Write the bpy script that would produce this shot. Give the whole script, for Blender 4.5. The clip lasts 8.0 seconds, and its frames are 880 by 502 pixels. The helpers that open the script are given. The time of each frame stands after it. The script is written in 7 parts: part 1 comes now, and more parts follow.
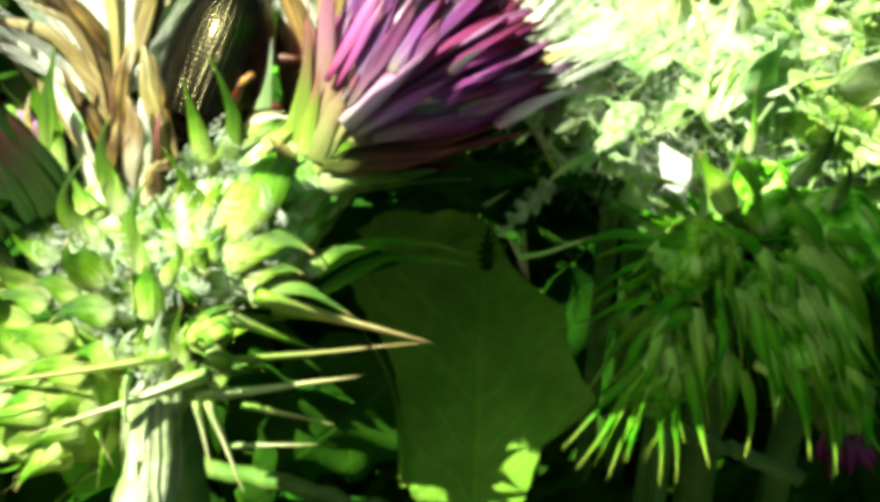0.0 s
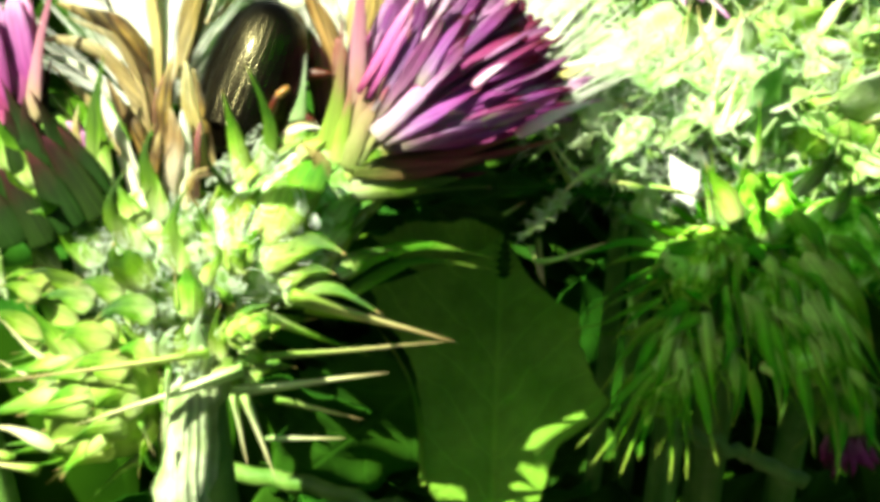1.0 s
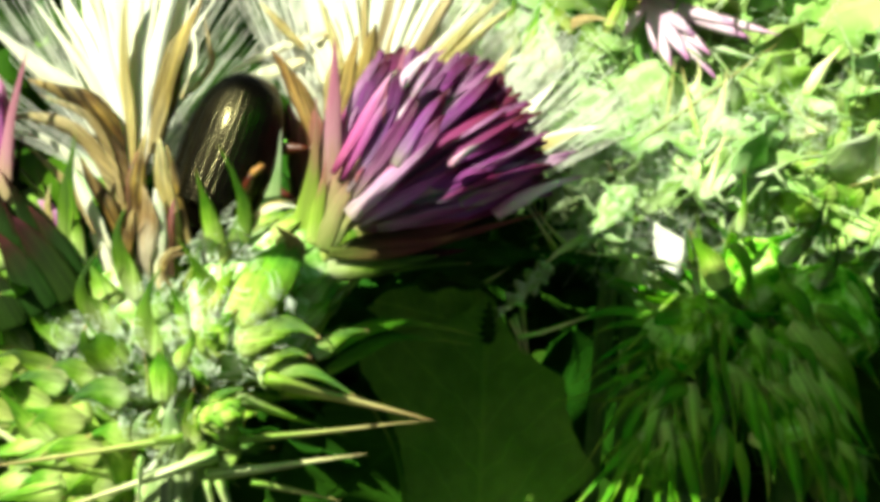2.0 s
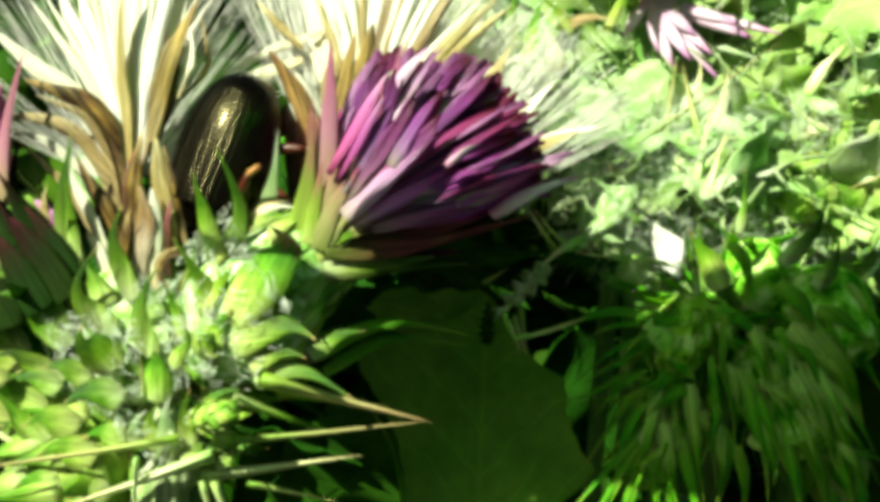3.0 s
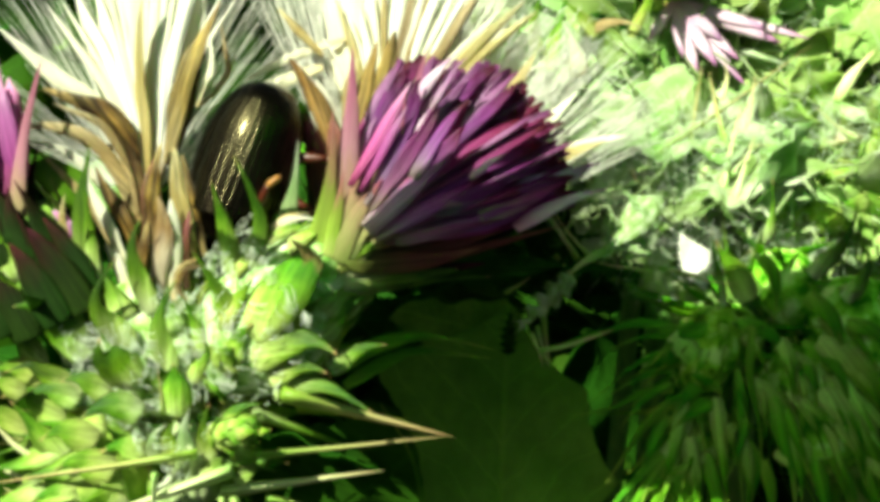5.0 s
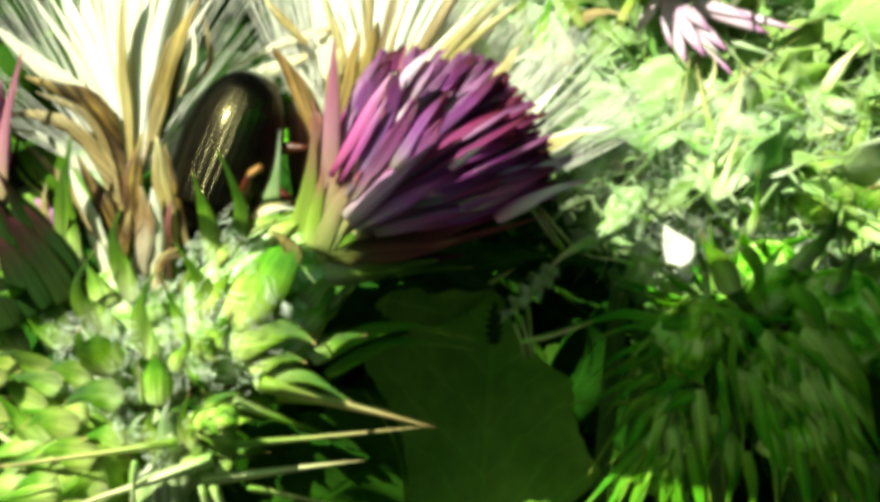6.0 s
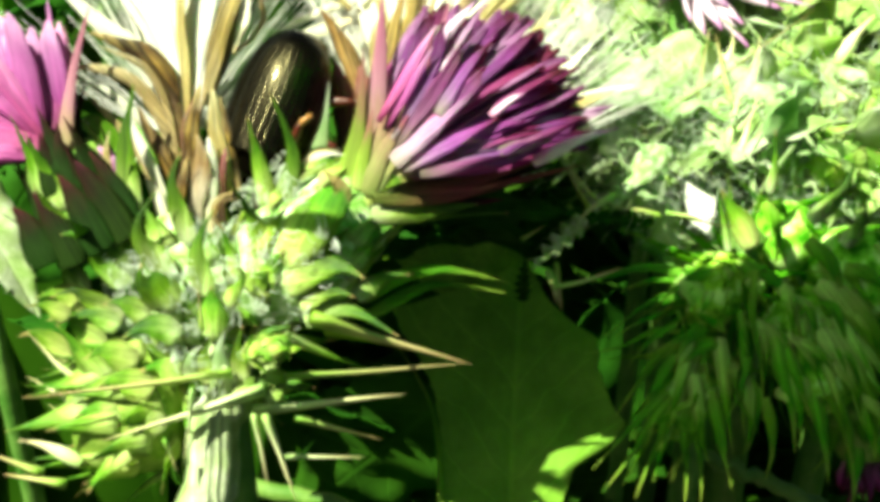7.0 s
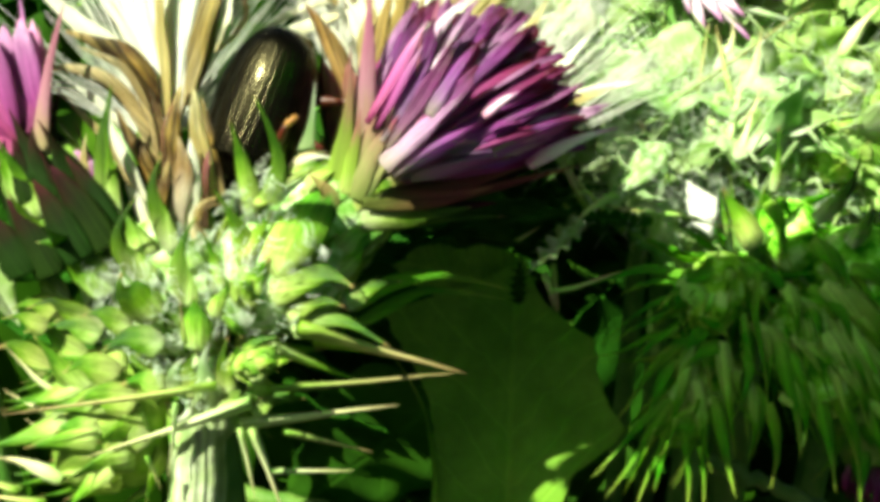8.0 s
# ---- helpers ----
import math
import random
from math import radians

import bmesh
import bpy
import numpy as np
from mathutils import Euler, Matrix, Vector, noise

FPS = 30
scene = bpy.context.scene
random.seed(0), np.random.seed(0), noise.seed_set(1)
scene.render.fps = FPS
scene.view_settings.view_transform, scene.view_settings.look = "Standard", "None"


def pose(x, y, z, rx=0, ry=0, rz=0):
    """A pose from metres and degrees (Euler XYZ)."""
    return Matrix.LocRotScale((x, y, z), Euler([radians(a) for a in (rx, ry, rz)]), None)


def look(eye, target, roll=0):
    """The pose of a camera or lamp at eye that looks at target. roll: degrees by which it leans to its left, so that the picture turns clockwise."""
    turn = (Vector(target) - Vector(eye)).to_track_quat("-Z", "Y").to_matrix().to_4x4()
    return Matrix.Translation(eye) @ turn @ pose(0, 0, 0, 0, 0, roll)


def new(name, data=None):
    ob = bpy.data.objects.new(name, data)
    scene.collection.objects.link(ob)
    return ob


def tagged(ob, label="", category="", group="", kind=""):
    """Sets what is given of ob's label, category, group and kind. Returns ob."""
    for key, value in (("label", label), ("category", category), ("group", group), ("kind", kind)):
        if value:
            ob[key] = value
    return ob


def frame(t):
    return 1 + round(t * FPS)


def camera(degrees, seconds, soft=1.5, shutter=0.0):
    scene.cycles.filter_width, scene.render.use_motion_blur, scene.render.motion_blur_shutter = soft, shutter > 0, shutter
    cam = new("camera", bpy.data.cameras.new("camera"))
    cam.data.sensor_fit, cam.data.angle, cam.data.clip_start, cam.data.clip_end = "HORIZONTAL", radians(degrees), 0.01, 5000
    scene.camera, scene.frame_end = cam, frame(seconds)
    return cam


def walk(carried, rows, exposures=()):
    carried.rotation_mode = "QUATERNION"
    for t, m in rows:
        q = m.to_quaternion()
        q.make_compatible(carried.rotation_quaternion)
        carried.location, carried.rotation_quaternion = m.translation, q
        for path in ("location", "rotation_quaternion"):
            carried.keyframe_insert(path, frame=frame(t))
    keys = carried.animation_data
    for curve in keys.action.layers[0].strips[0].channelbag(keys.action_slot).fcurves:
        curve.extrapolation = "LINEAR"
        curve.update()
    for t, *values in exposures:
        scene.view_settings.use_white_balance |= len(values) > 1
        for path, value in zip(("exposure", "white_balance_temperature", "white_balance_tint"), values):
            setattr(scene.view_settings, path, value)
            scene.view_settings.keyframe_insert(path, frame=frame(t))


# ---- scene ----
cam = camera(45, 8.0, soft=5.0)
PATH = [
    (0, -0.00021, 0.00060, 0.31694, 62.762, -0.488, -0.751),
    (0.5, -0.00026, -0.00073, 0.31654, 62.762, -0.582, -0.610),
    (1, -0.00137, -0.00300, 0.31717, 64.317, -0.544, -0.528),
    (1.2, 0.00016, -0.00234, 0.31863, 65.404, -0.233, -0.542),
    (1.5, 0.00088, -0.00101, 0.31961, 65.023, -0.136, -0.307),
    (1.7, -0.00023, -0.00075, 0.31980, 65.091, -0.230, -0.610),
    (2.8, 0.00087, -0.00024, 0.32026, 64.696, -0.045, -0.181),
    (3, 0.00062, -0.00028, 0.32006, 64.907, -0.059, -0.109),
    (3.5, 0.00000, -0.00000, 0.32000, 64.996, 0.004, -0.001),
    (4, -0.00127, -0.00065, 0.31973, 65.125, -0.053, 0.454),
    (4.5, -0.00141, -0.00053, 0.31973, 65.043, -0.066, 0.466),
    (5, 0.00023, 0.00105, 0.32055, 64.569, 0.151, 0.717),
    (5.2, 0.00047, 0.00135, 0.32044, 64.710, 0.174, 0.597),
    (6.3, 0.00150, 0.00083, 0.32085, 63.632, -0.152, 1.052),
    (6.5, 0.00097, -0.00016, 0.31985, 64.467, 0.059, 0.836),
    (6.8, -0.00041, -0.00296, 0.31854, 65.055, -0.158, 0.804),
    (7, -0.00057, -0.00408, 0.31818, 65.207, -0.290, 1.246),
    (7.5, -0.00108, -0.00346, 0.31818, 65.177, -0.225, 1.018),
    (8, -0.00052, -0.00149, 0.31823, 64.405, 0.010, 0.759),
]
# The clip's camera opens up a little where it dips.
BRIGHTER = [(t, e - 0.02, 6850, -9) for t, e in ((0, 1.65), (0.5, 1.75), (1, 1.75), (1.5, 1.42), (3, 1.08), (5, 1.05), (6.5, 1.25), (7, 1.42), (7.5, 1.32), (8, 1.25))]
walk(cam, [(t, pose(*p)) for t, *p in PATH], BRIGHTER)

# The clump's own axes, in millimetres: right, up across the line of sight, away from it; it is seen at a tilt of 25 degrees.
TILT = radians(25)
RIGHT = Vector((1, 0, 0))
UP = Vector((0, math.sin(TILT), math.cos(TILT)))
AWAY = Vector((0, math.cos(TILT), -math.sin(TILT)))
HEART = Vector((0, 0, 0.32))
MM = 0.001


def at(x, y, z):
    return HEART + (RIGHT * x + UP * y + AWAY * z) * MM


def way(x, y, z):
    return (RIGHT * x + UP * y + AWAY * z).normalized()


# ---- light ----
SUN = way(-0.45, 0.62, -0.64)
world = bpy.data.worlds.new("world")
scene.world = world
world.use_nodes = True
sky = world.node_tree.nodes.new("ShaderNodeTexSky")
sky.sky_type, sky.sun_disc, sky.air_density, sky.dust_density = "NISHITA", False, 0.35, 2.5
sky.sun_elevation, sky.sun_rotation = math.asin(SUN.z), math.atan2(SUN.x, SUN.y)
sky.ozone_density = 0.3
background = world.node_tree.nodes["Background"]
background.inputs["Strength"].default_value = 0.033
world.node_tree.links.new(sky.outputs[0], background.inputs["Color"])
sun = new("sun", bpy.data.lights.new("sun", "SUN"))
sun.data.energy, sun.data.angle, sun.data.color = 5.0, radians(0.55), (1.0, 0.975, 0.87)
sun.matrix_world = look((0, 0, 3), Vector((0, 0, 3)) - SUN)

# ---- materials ----


def material(name, ramp, along="noise", grain=6.0, jitter=0.3, vary=0.25, each=0.2, rough=0.55, glow_through=0.0, bump=0.25,
             stripes=0.0, stripe_count=9.0, veins=0.0, gloss=0.4, metal=0.0, rim=0.0):
    """A surface whose colour runs along a part's length (y), or by a noise, with grain, streaks, veins and a hue of its own for each piece."""
    m = bpy.data.materials.new(name)
    m.use_nodes = True
    nodes, links = m.node_tree.nodes, m.node_tree.links
    shader, out = nodes["Principled BSDF"], nodes["Material Output"]

    def node(kind, **values):
        n = nodes.new(kind)
        for key, value in values.items():
            n.inputs[key].default_value = value
        return n

    def calc(op, a, b=None):
        n = nodes.new("ShaderNodeMath")
        n.operation = op
        for slot, v in ((0, a), (1, b)):
            if v is None:
                continue
            if isinstance(v, (int, float)):
                n.inputs[slot].default_value = v
            else:
                links.new(v, n.inputs[slot])
        return n.outputs[0]

    coords = nodes.new("ShaderNodeTexCoord").outputs["Object"]
    own = nodes.new("ShaderNodeObjectInfo").outputs["Random"]
    axes = nodes.new("ShaderNodeSeparateXYZ")
    links.new(coords, axes.inputs[0])
    shift = nodes.new("ShaderNodeVectorMath")
    shift.operation = "ADD"
    links.new(coords, shift.inputs[0])
    links.new(calc("MULTIPLY", own, 37.0), shift.inputs[1])
    coarse = node("ShaderNodeTexNoise", Scale=grain, Detail=3.0)
    fine = node("ShaderNodeTexNoise", Scale=grain * 5.3, Detail=4.0, Roughness=0.65)
    for n in (coarse, fine):
        links.new(shift.outputs[0], n.inputs["Vector"])
    if along == "noise":
        factor = coarse.outputs["Fac"]
    else:
        factor = calc("ADD", axes.outputs[along], calc("MULTIPLY", calc("SUBTRACT", coarse.outputs["Fac"], 0.5), jitter))
    colour = nodes.new("ShaderNodeValToRGB")
    stops = colour.color_ramp.elements
    for k, (place, rgb) in enumerate(ramp):
        stop = stops[k] if k < 2 else stops.new(place)
        stop.position, stop.color = place, (*rgb, 1)
    links.new(factor, colour.inputs[0])
    value = calc("ADD", 1 - vary / 2 - each / 2, calc("ADD", calc("MULTIPLY", fine.outputs["Fac"], vary), calc("MULTIPLY", own, each)))
    height = fine.outputs["Fac"]
    if stripes:
        bands = node("ShaderNodeTexNoise", Scale=1.0, Detail=2.0)
        stretch = nodes.new("ShaderNodeVectorMath")
        stretch.operation = "MULTIPLY"
        stretch.inputs[1].default_value = (stripe_count, 0.7, 2.0)
        links.new(shift.outputs[0], stretch.inputs[0])
        links.new(stretch.outputs[0], bands.inputs["Vector"])
        sharp = node("ShaderNodeMapRange", **{"From Min": 0.35, "From Max": 0.62})
        links.new(bands.outputs["Fac"], sharp.inputs["Value"])
        value = calc("MULTIPLY", value, calc("ADD", 1 - stripes, calc("MULTIPLY", sharp.outputs[0], stripes)))
        height = calc("ADD", height, sharp.outputs[0])
    if rim:
        # A green margin along both edges, uneven, round a paler middle.
        edge = node("ShaderNodeMapRange", **{"From Min": 0.16, "From Max": 0.42})
        links.new(calc("ADD", calc("ABSOLUTE", axes.outputs["X"]), calc("MULTIPLY", calc("SUBTRACT", coarse.outputs["Fac"], 0.5), 0.35)), edge.inputs["Value"])
        value = calc("MULTIPLY", value, calc("SUBTRACT", 1.0, calc("MULTIPLY", edge.outputs[0], rim)))
    if veins:
        side = calc("ABSOLUTE", axes.outputs["X"])
        mid = calc("MAXIMUM", 0.0, calc("SUBTRACT", 1.0, calc("MULTIPLY", side, 60.0)))
        slant = calc("SUBTRACT", axes.outputs["Y"], calc("MULTIPLY", side, 0.9))
        wave = calc("SINE", calc("ADD", calc("MULTIPLY", slant, 42.0), calc("MULTIPLY", coarse.outputs["Fac"], 7.0)))
        branch = calc("MAXIMUM", 0.0, calc("SUBTRACT", calc("MULTIPLY", wave, 12.0), 11.0))
        lines = calc("MINIMUM", 1.0, calc("ADD", mid, calc("MULTIPLY", branch, 0.7)))
        value = calc("ADD", value, calc("MULTIPLY", lines, veins))
        height = calc("ADD", height, calc("MULTIPLY", lines, -2.0))
    tint = nodes.new("ShaderNodeHueSaturation")
    links.new(colour.outputs[0], tint.inputs["Color"])
    links.new(value, tint.inputs["Value"])
    links.new(calc("ADD", 0.485, calc("MULTIPLY", own, 0.03)), tint.inputs["Hue"])
    links.new(tint.outputs[0], shader.inputs["Base Color"])
    shader.inputs["Roughness"].default_value, shader.inputs["Metallic"].default_value = rough, metal
    shader.inputs["Specular IOR Level"].default_value = gloss
    relief = node("ShaderNodeBump", Strength=bump, Distance=0.0002)
    links.new(height, relief.inputs["Height"])
    links.new(relief.outputs[0], shader.inputs["Normal"])
    if glow_through:
        leafy = nodes.new("ShaderNodeBsdfTranslucent")
        links.new(tint.outputs[0], leafy.inputs["Color"])
        both = nodes.new("ShaderNodeMixShader")
        both.inputs[0].default_value = glow_through
        links.new(shader.outputs[0], both.inputs[1])
        links.new(leafy.outputs[0], both.inputs[2])
        links.new(both.outputs[0], out.inputs["Surface"])
    return m


STRAW = (0.50, 0.36, 0.13)
BRACT = material("green_bract", [(0.0, (0.70, 0.82, 0.33)), (0.24, (0.56, 0.74, 0.16)), (0.46, (0.30, 0.52, 0.04)), (0.7, (0.10, 0.26, 0.007)), (0.92, (0.13, 0.24, 0.014)), (0.98, STRAW)],
                 along="Y", grain=4, jitter=0.5, glow_through=0.28, bump=0.3, rough=0.5, gloss=0.35, vary=0.6, stripes=0.4, stripe_count=14, rim=0.45)
DEEP_BRACT = material("deep_bract", [(0.0, (0.70, 0.80, 0.40)), (0.22, (0.50, 0.68, 0.16)), (0.42, (0.20, 0.40, 0.015)), (0.7, (0.06, 0.17, 0.004)), (0.92, (0.10, 0.21, 0.009)), (0.98, STRAW)],
                      along="Y", grain=4, jitter=0.5, glow_through=0.25, bump=0.3, rough=0.55, gloss=0.3, vary=0.6, stripes=0.4, stripe_count=14, rim=0.5)
PALE_BRACT = material("pale_bract", [(0.0, (0.74, 0.84, 0.28)), (0.33, (0.60, 0.78, 0.15)), (0.55, (0.28, 0.54, 0.032)), (0.8, (0.10, 0.30, 0.007)), (0.97, STRAW)],
                      along="Y", grain=4, jitter=0.45, glow_through=0.28, bump=0.4, rough=0.6, gloss=0.25, vary=0.5, stripes=0.3, stripe_count=12, rim=0.35)
OLIVE_BRACT = material("olive_bract", [(0.0, (0.26, 0.34, 0.08)), (0.35, (0.46, 0.44, 0.17)), (0.65, (0.44, 0.30, 0.17)), (0.95, (0.40, 0.10, 0.16))],
                       along="Y", grain=4, jitter=0.35, glow_through=0.35, bump=0.15, rough=0.6, gloss=0.2, vary=0.3, stripes=0.2, stripe_count=16)
FLUSHED_BRACT = material("flushed_bract", [(0.0, (0.56, 0.66, 0.192)), (0.25, (0.34, 0.52, 0.064)), (0.55, (0.26, 0.34, 0.048)), (0.75, (0.36, 0.20, 0.112)), (0.95, (0.42, 0.16, 0.16))],
                         along="Y", grain=4, jitter=0.35, glow_through=0.25, bump=0.12, rough=0.55, gloss=0.3, vary=0.3, stripes=0.3, stripe_count=9)
GREY_BRACT = material("grey_green_bract", [(0.0, (0.40, 0.46, 0.22)), (0.5, (0.22, 0.32, 0.12)), (0.95, (0.46, 0.50, 0.36))], along="Y", grain=4, jitter=0.3, glow_through=0.2, rough=0.6, gloss=0.2, vary=0.3, stripes=0.3, stripe_count=6)
# Red-green bract taken near-black: shade is put into its colour.
SHADE_DARK_BRACT = material("dusky_bract", [(0.0, (0.022, 0.055, 0.006)), (0.5, (0.014, 0.028, 0.004)), (0.78, (0.028, 0.012, 0.007)), (0.97, (0.07, 0.012, 0.018))], along="Y", grain=4, jitter=0.4, glow_through=0.1, rough=0.7, gloss=0.1, bump=0.15, vary=0.5, stripes=0.4, stripe_count=12)
PALE_LEAF = material("pale_leaf", [(0.3, (0.28, 0.46, 0.09)), (0.7, (0.46, 0.62, 0.23))], grain=4, vary=0.2, each=0.3, rough=0.6, gloss=0.2, glow_through=0.3, bump=0.2, veins=0.2)
GOLD = material("golden_bract", [(0.0, (0.50, 0.34, 0.12)), (0.3, (0.70, 0.54, 0.24)), (0.55, (0.58, 0.42, 0.16)), (0.95, (0.80, 0.68, 0.38))],
                along="Y", grain=3, jitter=0.6, glow_through=0.3, vary=0.5, each=0.3, rough=0.45, gloss=0.45, bump=0.5, stripes=0.6, stripe_count=7)
# Thin leaf of the added caster; glow_through sends green light into its shade.
CASTER = material("overhead_leaf", [(0.25, (0.20, 0.62, 0.03)), (0.75, (0.28, 0.74, 0.05))], grain=5, vary=0.2, each=0.0, rough=0.5, glow_through=0.72, bump=0.2, veins=0.2)
LONG_BRACT = material("long_bract", [(0.0, (0.34, 0.62, 0.06)), (0.25, (0.20, 0.56, 0.02)), (0.55, (0.10, 0.40, 0.008)), (0.9, (0.42, 0.60, 0.07))],
                      along="Y", grain=4, jitter=0.3, glow_through=0.25, bump=0.4, rough=0.55, gloss=0.2, vary=0.6, stripes=0.3, stripe_count=10, rim=0.25)
SPINE = material("spine", [(0.0, (0.22, 0.42, 0.04)), (0.3, (0.44, 0.54, 0.14)), (0.6, (0.66, 0.58, 0.24)), (0.95, (0.66, 0.48, 0.20))],
                 along="Y", grain=5, jitter=0.2, bump=0.2, rough=0.4, stripes=0.2, stripe_count=8)
SPINE_PALE = material("pale_spine", [(0.0, (0.36, 0.54, 0.14)), (0.35, (0.72, 0.76, 0.40)), (0.95, (0.74, 0.64, 0.30))],
                      along="Y", grain=5, jitter=0.2, bump=0.2, rough=0.4)
PINK_BRACT = material("pink_bract", [(0.0, (0.42, 0.44, 0.14)), (0.22, (0.52, 0.40, 0.22)), (0.45, (0.60, 0.28, 0.34)), (0.92, (0.50, 0.15, 0.24))],
                      along="Y", grain=4, jitter=0.4, glow_through=0.4, bump=0.15, rough=0.6, gloss=0.2, stripes=0.2, stripe_count=16)
RED_BRACT = material("red_bract", [(0.0, (0.16, 0.20, 0.04)), (0.3, (0.12, 0.09, 0.025)), (0.7, (0.28, 0.07, 0.06)), (0.95, (0.40, 0.16, 0.08))],
                     along="Y", grain=4, jitter=0.3, glow_through=0.1, rough=0.6, gloss=0.15, stripes=0.4, stripe_count=12)
FLORET = material("floret", [(0.0, (0.62, 0.50, 0.46)), (0.2, (0.62, 0.34, 0.64)), (0.5, (0.54, 0.15, 0.60)), (0.8, (0.46, 0.07, 0.42)), (0.97, (0.22, 0.012, 0.06))],
                  along="Y", grain=3, jitter=0.25, glow_through=0.62, vary=0.4, each=0.5, rough=0.45, gloss=0.5, bump=0.4, stripes=0.35, stripe_count=7)
ROSE_FLORET = material("rose_floret", [(0.0, (0.50, 0.40, 0.30)), (0.25, (0.66, 0.26, 0.50)), (0.6, (0.56, 0.09, 0.40)), (0.86, (0.38, 0.035, 0.20)), (0.97, (0.18, 0.012, 0.04))],
                       along="Y", grain=3, jitter=0.25, glow_through=0.62, vary=0.4, each=0.5, rough=0.45, gloss=0.5, bump=0.4, stripes=0.35, stripe_count=7)
MAGENTA = material("magenta_floret", [(0.0, (0.30, 0.05, 0.14)), (0.18, (0.48, 0.07, 0.28)), (0.4, (0.62, 0.12, 0.44)), (0.7, (0.68, 0.20, 0.54)), (0.97, (0.74, 0.36, 0.64))],
                   along="Y", grain=3, jitter=0.25, glow_through=0.35, vary=0.3, each=0.3, rough=0.5, bump=0.3, stripes=0.25, stripe_count=6)
LILAC_FLORET = material("lilac_floret", [(0.0, (0.56, 0.44, 0.40)), (0.3, (0.72, 0.44, 0.68)), (0.65, (0.66, 0.30, 0.64)), (0.97, (0.30, 0.06, 0.24))],
                        along="Y", grain=3, jitter=0.3, glow_through=0.45, vary=0.4, each=0.3, rough=0.4, gloss=0.6, bump=0.4, stripes=0.4, stripe_count=7)
PALE_FLORET = material("pale_floret", [(0.0, (0.60, 0.24, 0.40)), (0.3, (0.74, 0.44, 0.64)), (0.7, (0.82, 0.62, 0.76)), (0.97, (0.52, 0.18, 0.46))],
                       along="Y", grain=3, jitter=0.3, glow_through=0.25, vary=0.3, each=0.3, rough=0.5, bump=0.2)
DRY = material("dry_bract", [(0.0, (0.50, 0.36, 0.14)), (0.28, (0.11, 0.05, 0.008)), (0.5, (0.46, 0.30, 0.06)), (0.7, (0.14, 0.07, 0.01)), (0.95, (0.66, 0.50, 0.18))],
               along="Y", grain=3, jitter=0.6, glow_through=0.25, vary=0.5, each=0.4, rough=0.42, gloss=0.5, bump=0.6, stripes=0.85, stripe_count=4)
STRAW_BRACT = material("straw_bract", [(0.0, (0.50, 0.38, 0.20)), (0.35, (0.46, 0.30, 0.09)), (0.7, (0.54, 0.36, 0.10)), (0.95, (0.40, 0.24, 0.06))],
                       along="Y", grain=3, jitter=0.6, glow_through=0.2, vary=0.6, each=0.2, rough=0.42, gloss=0.5, bump=0.6, stripes=0.8, stripe_count=6)
SILVER_BRACT = material("silvery_straw_bract", [(0.0, (0.56, 0.48, 0.34)), (0.4, (0.66, 0.56, 0.38)), (0.7, (0.40, 0.26, 0.10)), (0.95, (0.58, 0.44, 0.20))],
                        along="Y", grain=3, jitter=0.5, glow_through=0.3, vary=0.5, each=0.2, rough=0.4, gloss=0.5, bump=0.5, stripes=0.5, stripe_count=7)
CREAM = material("cream_bract", [(0.0, (0.70, 0.56, 0.30)), (0.25, (0.88, 0.83, 0.62)), (0.95, (0.93, 0.91, 0.80))],
                 along="Y", grain=3, jitter=0.3, glow_through=0.42, vary=0.12, each=0.08, rough=0.5, bump=0.25, stripes=0.1, stripe_count=8)
BROWN = material("brown_bract", [(0.0, (0.05, 0.03, 0.012)), (0.5, (0.12, 0.05, 0.02)), (0.95, (0.34, 0.10, 0.10))],
                 along="Y", grain=3, jitter=0.4, glow_through=0.1, vary=0.4, rough=0.45, bump=0.4, stripes=0.4, stripe_count=8)
PAPPUS = material("pappus", [(0.3, (0.84, 0.82, 0.72)), (0.7, (0.90, 0.89, 0.82))], grain=400, glow_through=0.3, vary=0.1, each=0.05, rough=0.4, bump=0.0)
WOOL = material("wool", [(0.3, (0.84, 0.93, 0.76)), (0.7, (0.95, 0.96, 0.90))], grain=500, glow_through=0.5, vary=0.1, each=0.05, rough=0.7, bump=0.0)
DOWN = material("downy_core", [(0.36, (0.05, 0.22, 0.006)), (0.52, (0.30, 0.64, 0.05)), (0.66, (0.68, 0.90, 0.30))], grain=700, vary=0.5, rough=0.9, bump=0.8, gloss=0.03)
DOWNY_BRACT = material("downy_bract", [(0.0, (0.70, 0.94, 0.26)), (0.34, (0.56, 0.88, 0.15)), (0.55, (0.22, 0.56, 0.03)), (0.75, (0.07, 0.32, 0.005)), (0.95, (0.30, 0.46, 0.05))],
                       along="Y", grain=4, jitter=0.4, glow_through=0.3, bump=0.4, rough=0.8, gloss=0.05, vary=0.6, stripes=0.35, stripe_count=10, rim=0.3)
WOOLLY_SKIN = material("woolly_skin", [(0.36, (0.22, 0.42, 0.07)), (0.52, (0.52, 0.70, 0.27)), (0.66, (0.84, 0.89, 0.66))], grain=1300, vary=0.6, rough=0.9, bump=0.8, gloss=0.05)
CORE = material("head_core", [(0.3, (0.10, 0.26, 0.012)), (0.7, (0.36, 0.50, 0.084))], grain=900, vary=0.4, rough=0.7, bump=0.4)
STEM = material("stem", [(0.3, (0.22, 0.40, 0.08)), (0.5, (0.48, 0.60, 0.28)), (0.7, (0.76, 0.80, 0.58))], grain=420, vary=0.5, rough=0.7, bump=0.7, stripes=0.55, stripe_count=2200)
